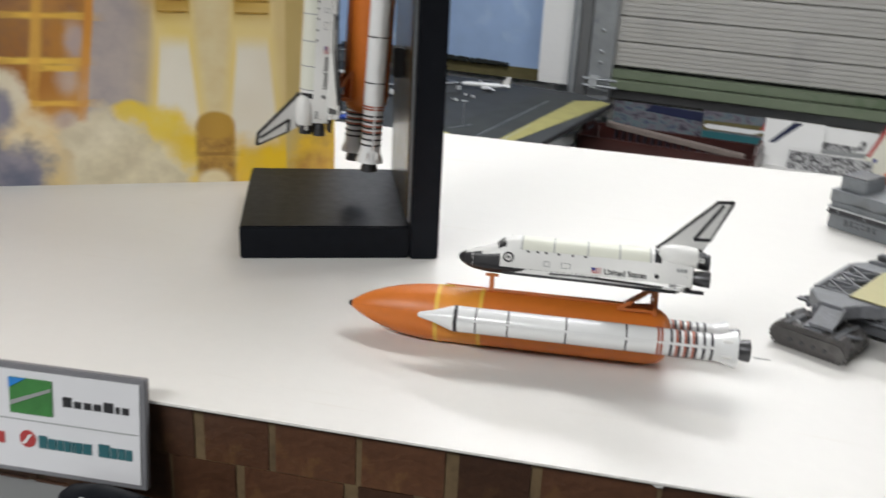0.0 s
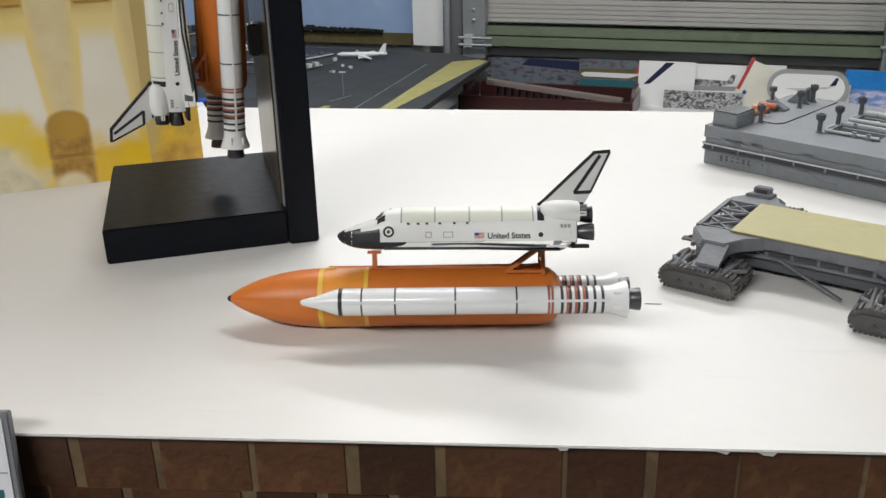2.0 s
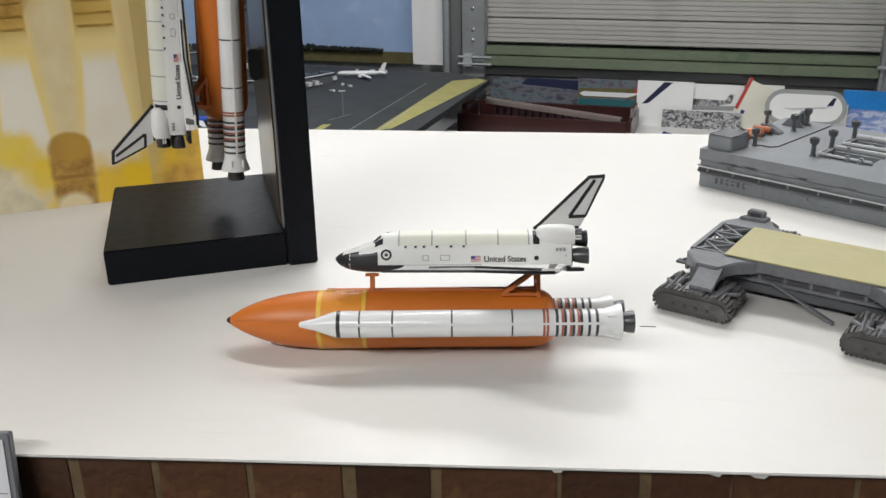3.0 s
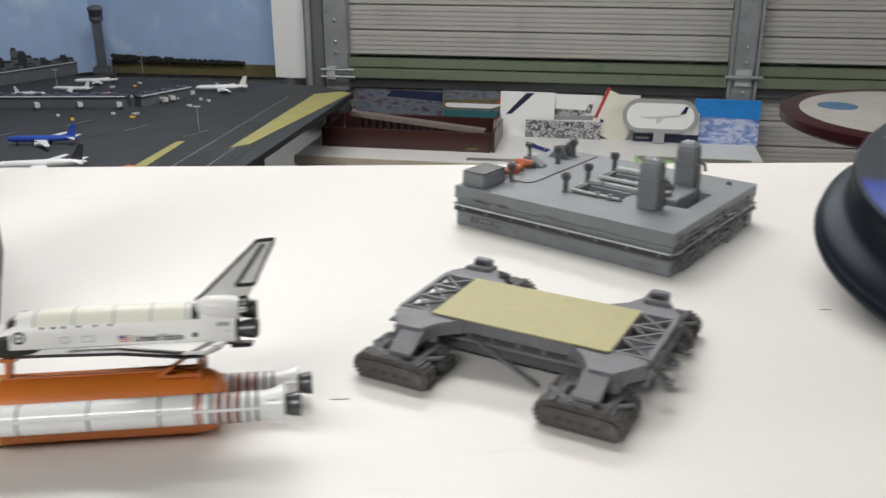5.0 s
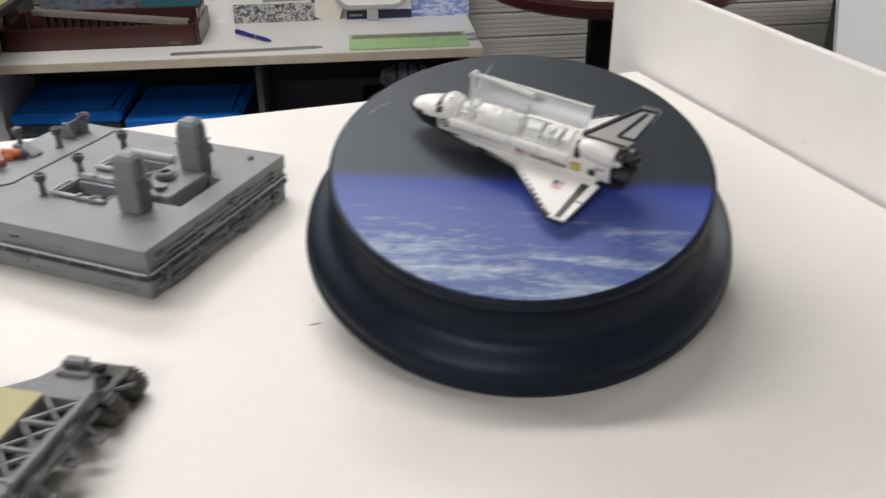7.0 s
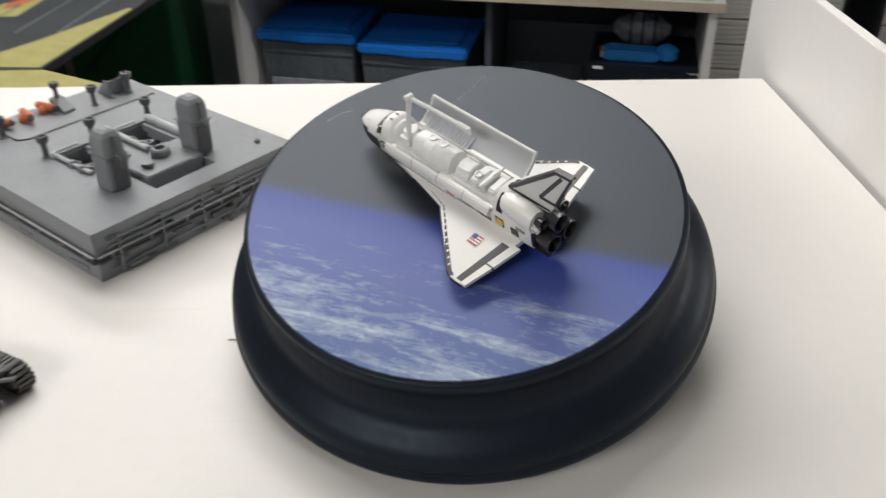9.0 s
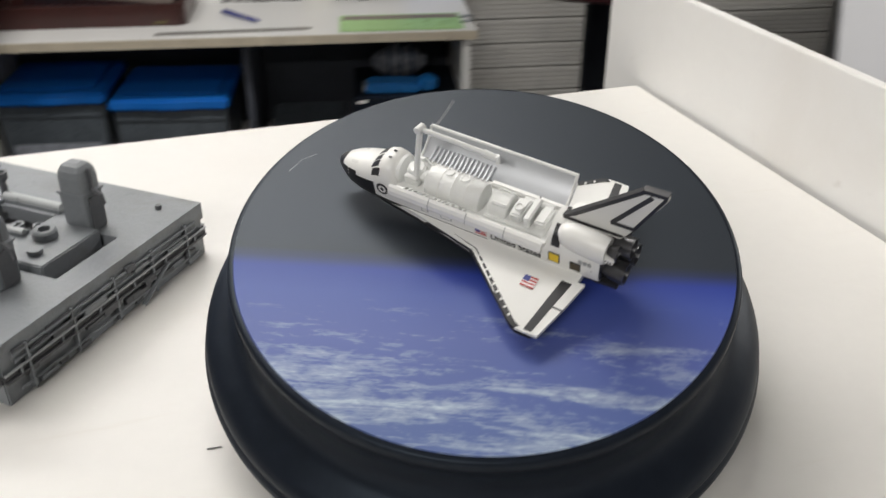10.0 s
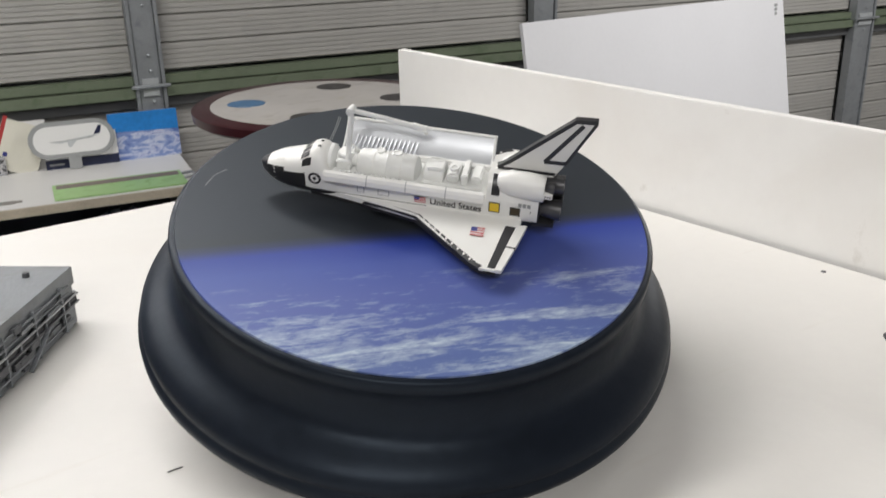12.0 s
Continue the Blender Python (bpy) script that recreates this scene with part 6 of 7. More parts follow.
# ---- sign at the table edge ----
sign = thing("airline_sign", "white sign with grey border and coloured logos", "sign", pose(-0.0888, -0.0748, 0.0090, -8, -1.6, 2.8))
SH = 0.0434
part("panel", block(-0.141, 0.0, 0, 0.0028, -SH, 0, bevel=0.0004), M["signg"], sign, "grey sign border")
part("face", block(-0.1388, -0.0022, -0.0005, 0.0, -SH + 0.0022, -0.0022), M["gloss_board"], sign)
part("divider", block(-0.138, -0.003, -0.0007, -0.0005, -0.0218, -0.0214), M["frameg"], sign)
part("green_logo", block(-0.0550, -0.0372, -0.0009, -0.0005, -0.0190, -0.0050), M["leaf"], sign, "green square logo")
part("blue_logo_corner", prism([(-0.0550, -0.0092), (-0.0550, -0.0050), (-0.0478, -0.0050)], -0.0012, -0.0009, "xz"), M["cardsky"], sign)
part("white_logo_stroke", prism([(-0.0545, -0.0160), (-0.0376, -0.0090), (-0.0376, -0.0078), (-0.0545, -0.0142)], -0.0012, -0.0009, "xz"), M["frameg"], sign)
for k, (a, w) in enumerate(((0.0, 0.0036), (0.0046, 0.0030), (0.0086, 0.0030), (0.0126, 0.0030), (0.0166, 0.0038), (0.0214, 0.0016), (0.0240, 0.0026))):
    part("script_bar", block(-0.0330 + a, -0.0330 + a + w, -0.0008, -0.0005, -0.0142, -0.0104 if k in (0, 4) else -0.0116), M["ink"], sign, "dark lettering bar")
part("round_red_logo", lathe([(0, 0.0034), (0.0003, 0.0034)], 24, "z"), M["red"], sign, "round red logo", m=pose(-0.0482, -0.0005, -0.0290, 90))
part("red_logo_cut", prism([(-0.0505, -0.0310), (-0.0490, -0.0310), (-0.0462, -0.0270), (-0.0474, -0.0270)], -0.0011, -0.0008, "xz"), M["paper"], sign)
for k, (a, w) in enumerate(((0.0, 0.0034), (0.0038, 0.0034), (0.0076, 0.0026), (0.0106, 0.0026), (0.0136, 0.0012), (0.0152, 0.0028), (0.0184, 0.0034), (0.0246, 0.0046), (0.0296, 0.0026), (0.0326, 0.0026), (0.0356, 0.0026))):
    part("teal_bar", block(-0.0436 + a, -0.0436 + a + w, -0.0008, -0.0005, -0.0320, -0.0270 if k in (0, 7) else -0.0278), M["teal"], sign, "teal lettering bar")
part("dark_logo", block(-0.0780, -0.0610, -0.0009, -0.0005, -0.0190, -0.0050), M["navy"], sign, "dark square logo")
part("red_bar", block(-0.0860, -0.0580, -0.0008, -0.0005, -0.0320, -0.0275), M["red"], sign, "red lettering bar")

sized(sign, 0.87)

# lower ledge with dark models, just under the table edge
ledge = thing("lower_shelf", "dull grey lower shelf in front of the table", "shelf", pose(-0.125, -0.140, -0.041, 0, 0, 2.8))
part("board", block(-0.25, 0.030, -0.06, 0.0735, -0.006, 0.0, bevel=0.001), M["frameg"], ledge)
part("support", block(-0.24, -0.20, -0.05, 0.060, GROUND + 0.041, -0.006), M["slab"], ledge)
part("support", block(-0.01, 0.02, -0.05, 0.060, GROUND + 0.041, -0.006), M["slab"], ledge)
dm = thing("dark_aircraft_model", "glossy black aircraft model on the lower shelf", "aircraft model", pose(-0.086, -0.0885, -0.041, 0, 0, -6))
part("fuselage", lathe([(-0.034, 0.002), (-0.030, 0.0055), (-0.018, 0.0085), (0.014, 0.0085), (0.028, 0.0055), (0.036, 0.0015)], 24), M["black"], dm, "", True, m=pose(0, 0, 0.0095))
part("canopy", lathe([(-0.010, 0.001), (-0.007, 0.0026), (0.004, 0.0028), (0.012, 0.001)], 16), M["frameg"], dm, "pale glossy canopy", True, m=pose(0.008, -0.001, 0.0162))
part("wing", prism([(-0.006, -0.030), (0.010, -0.030), (0.014, 0.012), (-0.010, 0.012)], 0.0085, 0.0100), M["planed"], dm)
part("stripe", bar((-0.020, -0.006, 0.0165), (0.022, -0.005, 0.0168), 0.0007, 0.0007), M["paper"], dm, "thin white stripe")
part("undercarriage", rod([(0, 0, 0.0), (0, 0, 0.004)], 0.003), M["steel"], dm, smooth=True)
sized(dm, 0.87)

# ---- card table by the door ----
TZ = -0.585
ct = thing("side_table", "white melamine table with worn edge and open shelf", "table", ROOM)
part("tabletop", block(-0.530, 0.690, 1.885, 2.205, TZ - 0.022, TZ, bevel=0.002), M["melamine"], ct)
part("front_edge", block(-0.530, 0.690, 1.8815, 1.8845, TZ - 0.0215, TZ - 0.001), M["edge"], ct, "worn plywood edge")
part("side_panel", block(-0.530, -0.512, 1.89, 2.20, FLOOR, TZ - 0.0225), M["melamine"], ct)
part("side_panel", block(0.655, 0.675, 1.89, 2.20, FLOOR, TZ - 0.0225), M["melamine"], ct)
# the shelf's inner shade is put into the colour of back and divider
part("back_panel", block(-0.511, 0.654, 2.185, 2.20, FLOOR, TZ - 0.0225), M["dark"], ct, "back coloured dark for the shade in the shelf")
part("shelf", block(-0.511, 0.654, 1.895, 2.184, -0.948, -0.930), M["melamine"], ct)
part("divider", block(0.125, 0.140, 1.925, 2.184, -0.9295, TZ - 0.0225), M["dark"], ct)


def storage_box(x, w, h, r=1.905, turn=0.0):
    b = thing("storage_box", "clear plastic storage box with a bright blue lid", "box", ROOM @ pose(x, r, -0.930, 0, 0, turn), "boxes with blue lids")
    part("tub", prism([(0.014, 0.0), (w - 0.014, 0.0), (w - 0.006, h), (0.006, h)], 0.010, 0.245, "xz", bevel=0.004), M["tub"], b, "smoky clear tub")
    part("rib", block(0.010, w - 0.010, 0.006, 0.0095, h * 0.80, h * 0.84), M["tub"], b)
    lip = [(w * k / 16, -0.006 * math.sin(math.pi * k / 16) - 0.003 * math.cos(4 * math.pi * k / 16)) for k in range(17)]
    part("lid", prism(lip + [(w, 0.262), (0, 0.262)], h + 0.0005, h + 0.030, bevel=0.006), M["bluebox"], b, "blue lid", smooth=True)
    part("lid_panel", block(0.025, w - 0.025, 0.03, 0.238, h + 0.030, h + 0.036, bevel=0.003), M["bluebox"], b, "blue lid")
    part("wrapped_cloth", block(0.03, w - 0.03, 0.004, 0.0095, 0.012, h * 0.35, bevel=0.002), M["bag"], b, "pale wrapped cloth inside")
    return b


storage_box(-0.502, 0.272, 0.160)
storage_box(-0.222, 0.292, 0.142, 1.900, -2)
crate = thing("green_crate", "dark green plastic crate in the shade by the table", "crate", pose(-0.30, 1.93, FLOOR, 0, 0, -12))
part("tub", block(-0.30, 0.0, 0.0, 0.22, 0.0, 0.52, bevel=0.006), M["crate"], crate)
part("rim", block(-0.308, 0.008, -0.008, 0.228, 0.505, 0.530, bevel=0.004), M["crate"], crate, "green rim")
part("brace", prism([(-0.24, 0.30), (-0.05, 0.49), (-0.03, 0.49), (-0.03, 0.46), (-0.20, 0.30)], -0.006, 0.0, "xz"), M["crate"], crate)
bx2 = thing("black_carton", "flat black carton with white corner marks on the shelf", "carton", ROOM @ pose(0.385, 1.90, -0.930))
part("body", block(0.0, 0.268, 0.0, 0.24, 0, 0.115, bevel=0.002), M["ink"], bx2)
part("lid", block(-0.004, 0.272, -0.004, 0.244, 0.1155, 0.158, bevel=0.003), M["satin"], bx2, "black lid")
part("corner_mark", block(0.004, 0.028, -0.005, -0.004, 0.146, 0.154), M["paper"], bx2, "white corner mark")
part("corner_mark", block(0.236, 0.262, -0.005, -0.004, 0.146, 0.150), M["frameg"], bx2, "pale corner mark")
pb = thing("blue_pouch", "shiny blue pouch with a round knob on the black carton", "pouch", ROOM @ pose(0.41, 1.925, -0.7715))
part("pouch", prism([(0.0, 0.004), (0.012, 0.0), (0.135, 0.0), (0.140, 0.018), (0.125, 0.026), (0.012, 0.028), (0.0, 0.020)], 0.0, 0.06, "xz", bevel=0.004), M["cardsky"], pb)
part("knob", lathe([(0.0, 0.018), (0.006, 0.026), (0.030, 0.026), (0.040, 0.012)], 20, "z"), M["cardsky"], pb, "round blue knob", True, m=pose(0.158, 0.03, 0.0))
part("pale_end", block(-0.006, 0.002, 0.006, 0.05, 0.004, 0.022, bevel=0.002), M["frameg"], pb, "pale end")
bl = thing("striped_bag", "grey striped soft bag lying on the black carton", "bag", ROOM @ pose(0.50, 2.07, -0.7715))
bm = bmesh.new()
bmesh.ops.create_icosphere(bm, subdivisions=4, radius=1.0)
for v in bm.verts:
    k = 1 + 0.12 * noise.noise(v.co * 2.3) + 0.05 * noise.noise(v.co * 6.1)
    v.co = Vector((v.co.x * 0.072 * k, v.co.y * 0.045 * k, max(0.0, (v.co.z * 0.042 + 0.038) * k)))
part("cloth", bm, M["bag"], bl, "", True)
for x in (-0.03, 0.0, 0.03):
    part("stripe", tube_wall([(x, 0.041), (x + 0.006, 0.041)], 0.006, 24), M["navy"], bl, "navy stripe", m=pose(0, 0, 0.036))
ps = thing("pale_folder", "dull grey folder lying on the shelf", "folder", ROOM @ pose(0.16, 1.90, -0.930))
part("cover", block(0.0, 0.20, 0.0, 0.22, 0.0, 0.012, bevel=0.002), M["frameg"], ps)
part("dark_pad", block(0.004, 0.196, 0.004, 0.216, 0.0125, 0.070, bevel=0.004), M["tub"], ps, "dark stack")

# tray with a wooden stick
tray = thing("wooden_tray", "dark red-brown wooden tray with cut handles", "tray", ROOM @ pose(-0.248, 2.062, TZ, 0, 0, 0.5))
TW, TD, TH = 0.228, 0.083, 0.052
part("floor_board", block(-TW, TW, -TD + 0.006, TD - 0.006, 0.002, 0.010), M["mahogany"], tray)
part("front_side", block(-TW, TW, -TD - 0.004, -TD + 0.006, 0, TH, bevel=0.0015), M["mahogany"], tray)
part("back_side", block(-TW, TW, TD - 0.006, TD + 0.004, 0, TH, bevel=0.0015), M["mahogany"], tray)
for sx in (-1, 1):
    part("end_side", prism([(-TD, 0.0), (TD, 0.0), (TD, TH), (TD * 0.55, TH + 0.004), (TD * 0.42, TH + 0.026), (-TD * 0.42, TH + 0.026), (-TD * 0.55, TH + 0.004), (-TD, TH)], sx * (TW + 0.002), sx * (TW + 0.012), "yz", bevel=0.0012), M["mahogany"], tray)
    # no hole is cut: a dark block gives the handle slot's shade
    part("handle_slot", block(sx * (TW + 0.0065) - 0.0062, sx * (TW + 0.0065) + 0.0062, -0.03, 0.03, TH - 0.004, TH + 0.012, bevel=0.003), M["dark"], tray, "dark block for the shade in the handle slot")
part("name_plate", block(0.165, 0.195, -TD - 0.0050, -TD - 0.004, 0.006, 0.012), M["scrub"], tray, "small brass plate")
st = thing("wooden_stick", "grey-brown wooden model bridge lying in the tray", "model bridge", ROOM @ pose(-0.240, 2.064, TZ, 0, 0, 0) @ pose(0, 0, 0.046, 0, 3.5, -7))
part("beam", block(-0.20, 0.20, -0.012, 0.012, 0, 0.014, bevel=0.002), M["stick"], st)
for k in range(15):
    x = -0.17 + k * 0.022
    part("trestle", block(x, x + 0.004, -0.010, 0.010, -0.028 + 0.0004 * k, 0.0), M["planed"], st)
part("end_block", block(0.150, 0.200, -0.016, 0.016, -0.012, 0.0), M["stick"], st)

# cards leaning at the back
def card(name, label, s0, s1, z0, z1, material, r=2.172, lean=4.0, roll=0.0, cat="card"):
    w, h = s1 - s0, z1 - z0
    t = thing(name, label, cat, ROOM @ pose((s0 + s1) / 2, r, z0, -lean) @ pose(0, 0, 0, 0, roll, 0), "cards on the side table")
    part("sheet", block(-w / 2, w / 2, 0, 0.0014, 0, h), material, t)
    return t


def on_card(t, name, poly, material, lift, label=""):
    return part(name, prism(poly, -lift, -0.0001, "xz"), material, t, label)


c1 = card("photo_print", "wide airfield photograph print", -0.455, -0.150, TZ, -0.470, M["photo_air"], 2.178)
on_card(c1, "dark_hill", [(-0.06, 0.095), (0.11, 0.085), (0.11, 0.112), (-0.04, 0.115)], M["navy"], 0.0004)
c2 = card("photo_print", "photograph print of a white airliner", -0.190, -0.005, TZ, -0.462, M["photo_air"], 2.165)
on_card(c2, "printed_lawn", [(-0.09, 0.068), (0.09, 0.072), (0.09, 0.10), (-0.09, 0.095)], M["scrub"], 0.0004)
on_card(c2, "printed_airliner", [(-0.088, 0.080), (-0.076, 0.073), (0.05, 0.073), (0.088, 0.086), (0.084, 0.112), (0.066, 0.086), (-0.076, 0.086)], M["planew"], 0.0008)
on_card(c2, "printed_tail", [(0.066, 0.086), (0.086, 0.088), (0.086, 0.114), (0.078, 0.114)], M["red"], 0.0011)
on_card(c2, "printed_bay", [(-0.09, 0.02), (0.09, 0.02), (0.09, 0.066), (-0.09, 0.066)], M["teal"], 0.0004)
c3 = card("folded_letter", "white letter with a dark corner stripe", -0.02, 0.135, TZ, -0.460, M["paper"], 2.160, 5)
on_card(c3, "stripe", [(-0.062, 0.060), (-0.044, 0.062), (0.020, 0.122), (-0.004, 0.122)], M["navy"], 0.0004, "dark stripe")
c4 = card("photo_print", "photograph print of a grey propeller aircraft", 0.075, 0.268, TZ + 0.001, -0.465, M["paper"], 2.170)
on_card(c4, "printed_ground", [(-0.094, 0.045), (0.094, 0.05), (0.094, 0.062), (-0.094, 0.058)], M["frameg"], 0.0004)
on_card(c4, "printed_aircraft", [(-0.088, 0.066), (-0.070, 0.055), (0.03, 0.060), (0.066, 0.068), (0.072, 0.094), (0.060, 0.094), (0.050, 0.076), (-0.04, 0.078), (-0.06, 0.086), (-0.075, 0.083)], M["photo_grey"], 0.0007)
card("photo_print", "black and white aerial photograph print", 0.055, 0.268, TZ, -0.536, M["photo_grey"], 2.150, 6)
c6 = card("folded_letter", "ivory letter with a red edge", 0.228, 0.335, TZ + 0.004, -0.455, M["ivory"], 2.160, 5, 22)
on_card(c6, "red_edge", [(-0.053, 0.04), (-0.044, 0.04), (-0.044, 0.132), (-0.053, 0.132)], M["red"], 0.0004, "red edge")
on_card(c6, "postmark", [(-0.034, 0.034), (-0.024, 0.034), (-0.024, 0.044), (-0.034, 0.044)], M["blue"], 0.0004)
card("letter_sheet", "plain white letter sheet", 0.272, 0.372, TZ, -0.462, M["paper"], 2.176, 3)
c8 = card("booklet", "white booklet with a navy foot band", 0.358, 0.535, TZ, -0.500, M["paper"], 2.150, 5)
on_card(c8, "navy_band", [(-0.0885, 0.0005), (0.0885, 0.0005), (0.0885, 0.024), (-0.0885, 0.024)], M["navy"], 0.0004, "navy band")
on_card(c8, "band_lettering", [(-0.080, 0.009), (-0.045, 0.009), (-0.045, 0.014), (-0.080, 0.014)], M["frameg"], 0.0008, "pale lettering bar")
oval = thing("oval_sign", "white oval sign with grey border and airliner", "sign", ROOM @ pose(0.428, 2.146, -0.552, -5), "cards on the side table")


def stadium(w, h, k=14):
    r = h / 2
    pts = [(w / 2 - r + r * math.cos(t), r * math.sin(t)) for t in [-math.pi / 2 + math.pi * i / k for i in range(k + 1)]]
    return pts + [(-x, -y) for x, y in pts]


oval.matrix_world = ROOM @ pose(0.428, 2.138, -0.508, -5)
part("border", prism(stadium(0.205, 0.092), 0, 0.004, "xz", bevel=0.0008), M["frameg"], oval, "grey border")
part("face", prism(stadium(0.182, 0.070), -0.0006, 0, "xz"), M["paper"], oval)
part("printed_airliner", prism([(-0.055, -0.004), (-0.03, -0.009), (0.05, 0.000), (0.066, 0.005), (0.05, 0.005), (-0.03, -0.004)], -0.0009, -0.0006, "xz"), M["roofw"], oval)
part("printed_wing", prism([(-0.012, -0.006), (0.012, -0.004), (-0.004, -0.020), (-0.010, -0.020)], -0.0010, -0.0006, "xz"), M["roofw"], oval)
part("printed_line", prism([(-0.055, -0.0045), (0.05, -0.0012), (0.05, -0.0002), (-0.055, -0.0038)], -0.0012, -0.0006, "xz"), M["frameg"], oval)
part("printed_tail", prism([(0.052, 0.006), (0.068, 0.008), (0.074, 0.028), (0.066, 0.028)], -0.0010, -0.0006, "xz"), M["navy"], oval, "navy tail print")
part("foot_tab", block(-0.015, 0.015, 0.0, 0.012, -0.0755, -0.046), M["frameg"], oval)
c9 = card("booklet", "blue brochure with a harbour photograph", 0.520, 0.695, TZ, -0.462, M["photo_blue"], 2.158, 5)
on_card(c9, "printed_sky", [(-0.0872, 0.075), (0.0872, 0.07), (0.0872, 0.1225), (-0.0872, 0.1225)], M["cardsky"], 0.0004, "blue sky print")
on_card(c9, "printed_roof", [(-0.06, 0.045), (0.0, 0.062), (0.065, 0.048), (0.065, 0.054), (0.0, 0.069), (-0.06, 0.052)], M["photo_blue"], 0.0007)
gr = thing("green_folder", "translucent lime green plastic folder with a clip", "folder", ROOM @ pose(0.520, 1.955, TZ))
part("sleeve", block(-0.158, 0.140, -0.060, 0.055, 0.0005, 0.003, bevel=0.001), M["limegreen"], gr)
part("strip", block(-0.150, 0.132, 0.018, 0.046, 0.0030, 0.0034), M["stick"], gr, "faint brown strip under the film")
part("clip", rod([(0.138, -0.015, 0.004), (0.162, -0.015, 0.006), (0.165, 0.0, 0.007), (0.162, 0.020, 0.006), (0.138, 0.020, 0.004)], 0.003, 8), M["steel"], gr, "steel clip", True)
pn = thing("ballpoint_pen", "blue plastic ballpoint pen on the white table", "pen", ROOM @ pose(0.118, 2.02, TZ, 0, 0, -46))
part("barrel", lathe([(-0.070, 0.0032), (-0.068, 0.0052), (0.045, 0.0052), (0.062, 0.0034), (0.070, 0.0012)], 16), M["penblue"], pn, "", True, m=pose(0, 0, 0.0054))
part("pen_clip", block(-0.068, -0.028, -0.0015, 0.0015, 0.0105, 0.0120), M["penblue"], pn)
part("band", lathe([(0.012, 0.0055), (0.016, 0.0055)], 16), M["steel"], pn, "", True, m=pose(0, 0, 0.0054))
rl = thing("steel_ruler", "long thin steel ruler near the table edge", "ruler", ROOM @ pose(0.105, 1.922, TZ, 0, 0, 2))
part("blade", block(-0.175, 0.175, -0.010, 0.010, 0.0, 0.0015), M["rulerm"], rl)
part("hang_tab", block(0.175, 0.190, -0.006, 0.006, 0.0, 0.0015), M["rulerm"], rl)

# ---- round bar table ----
rt = thing("round_table", "round dark red table with printed pale top", "table", pose(1.56, 2.325, 0))
RZ, RF = -0.403 / 1.37, GROUND / 1.37
part("tabletop", lathe([(RZ - 0.030, 0.270), (RZ - 0.022, 0.284), (RZ - 0.004, 0.286), (RZ, 0.280)], 64, "z"), M["tabler"], rt, "dark red rim", True)
part("inlay", lathe([(RZ, 0.246), (RZ + 0.0008, 0.245)], 64, "z"), M["tablew"], rt, "pale stone-pattern inlay")
for a, mt in ((104, "coasterd"), (23, "coasterd"), (203, "coaster"), (284, "coasterd")):
    x, y = 0.168 * math.cos(radians(a - 52)), 0.168 * math.sin(radians(a - 52))
    part("round_print", lathe([(0, 0.042), (0.0006, 0.0415)], 36, "z"), M[mt], rt, "round printed badge", m=pose(x, y, RZ + 0.0009))
part("column", lathe([(RF + 0.03, 0.04), (RZ - 0.06, 0.04), (RZ - 0.031, 0.10)], 28, "z"), M["black"], rt, "black column", True)
part("foot", lathe([(RF, 0.24), (RF + 0.02, 0.23), (RF + 0.04, 0.06)], 40, "z"), M["black"], rt, "black foot", True)
sized(rt, 1.37)

# ---- white panel leaning on the doors ----
wp = thing("white_board", "large white board leaning towards the steel doors", "board", ROOM @ pose(2.112, 1.75, FLOOR, -10.9, 0, 8.56))
part("board", block(-0.580, 0.5555, 0, 0.012, 0.0, 0.938, bevel=0.001), M["gloss_board"], wp)
for k in range(3):
    part("label_bar", block(0.505, 0.522 - 0.003 * k, -0.001, 0, 0.900 - 0.013 * k, 0.909 - 0.013 * k), M["frameg"], wp, "small grey lettering bar")

# ---- model airport ----
AZ = -0.460
air = thing("airport_board", "model airport layout on a dark slab", "model airport")
near, far = Vector((-0.350, 1.262)), Vector((0.004, 2.168))
out = [(-1.75, 1.262), (near.x, near.y), (far.x, far.y), (-0.10, 2.255), (-1.75, 2.60)]
part("slab", prism(out, AZ - 0.014, AZ - 0.0006), M["slab"], air, "black slab edge")
part("apron", prism([(x, y) for x, y in out], AZ - 0.0005, AZ), M["tarmac"], air, "grey tarmac")
part("support", block(-1.6, -0.65, 1.27, 2.1, FLOOR, AZ - 0.0145), M["slab"], air)


def patch(name, poly, material, lift=0.0006, label=""):
    return part(name, prism(poly, AZ + lift - 0.0004, AZ + lift), material, air, label)


patch("taxiway", [(-0.64, 1.30), (-0.35, 1.30), (-0.09, 2.13), (-0.20, 2.20)], M["tarmac2"], 0.0006)
patch("grass_wedge", [(-0.284, 1.669), (-0.243, 1.690), (-0.006, 2.152), (-0.030, 2.176), (-0.106, 2.150)], M["straw"], 0.0012, "straw-yellow grass wedge")
patch("grass_wedge", [(-0.450, 1.272), (-0.450, 1.31), (-0.395, 1.36), (-0.264, 1.505), (-0.258, 1.497), (-0.352, 1.2650)], M["straw"], 0.0012, "straw-yellow grass wedge")
gb = thing("grass_board", "straw-yellow end board of the model airport", "model board")
part("slab", prism([(-1.3, 0.98), (-0.235, 0.98), (-0.245, 1.175), (-0.229, 1.205), (-0.344, 1.2600), (-1.3, 1.2600)], AZ - 0.014, AZ - 0.0006), M["slab"], gb, "black slab edge")
part("grass", prism([(-1.3, 0.98), (-0.235, 0.98), (-0.245, 1.175), (-0.229, 1.205), (-0.344, 1.2600), (-1.3, 1.2600)], AZ - 0.0005, AZ), M["straw"], gb)
part("support", block(-1.2, -0.45, 1.0, 1.2, FLOOR, AZ - 0.0145), M["slab"], gb)
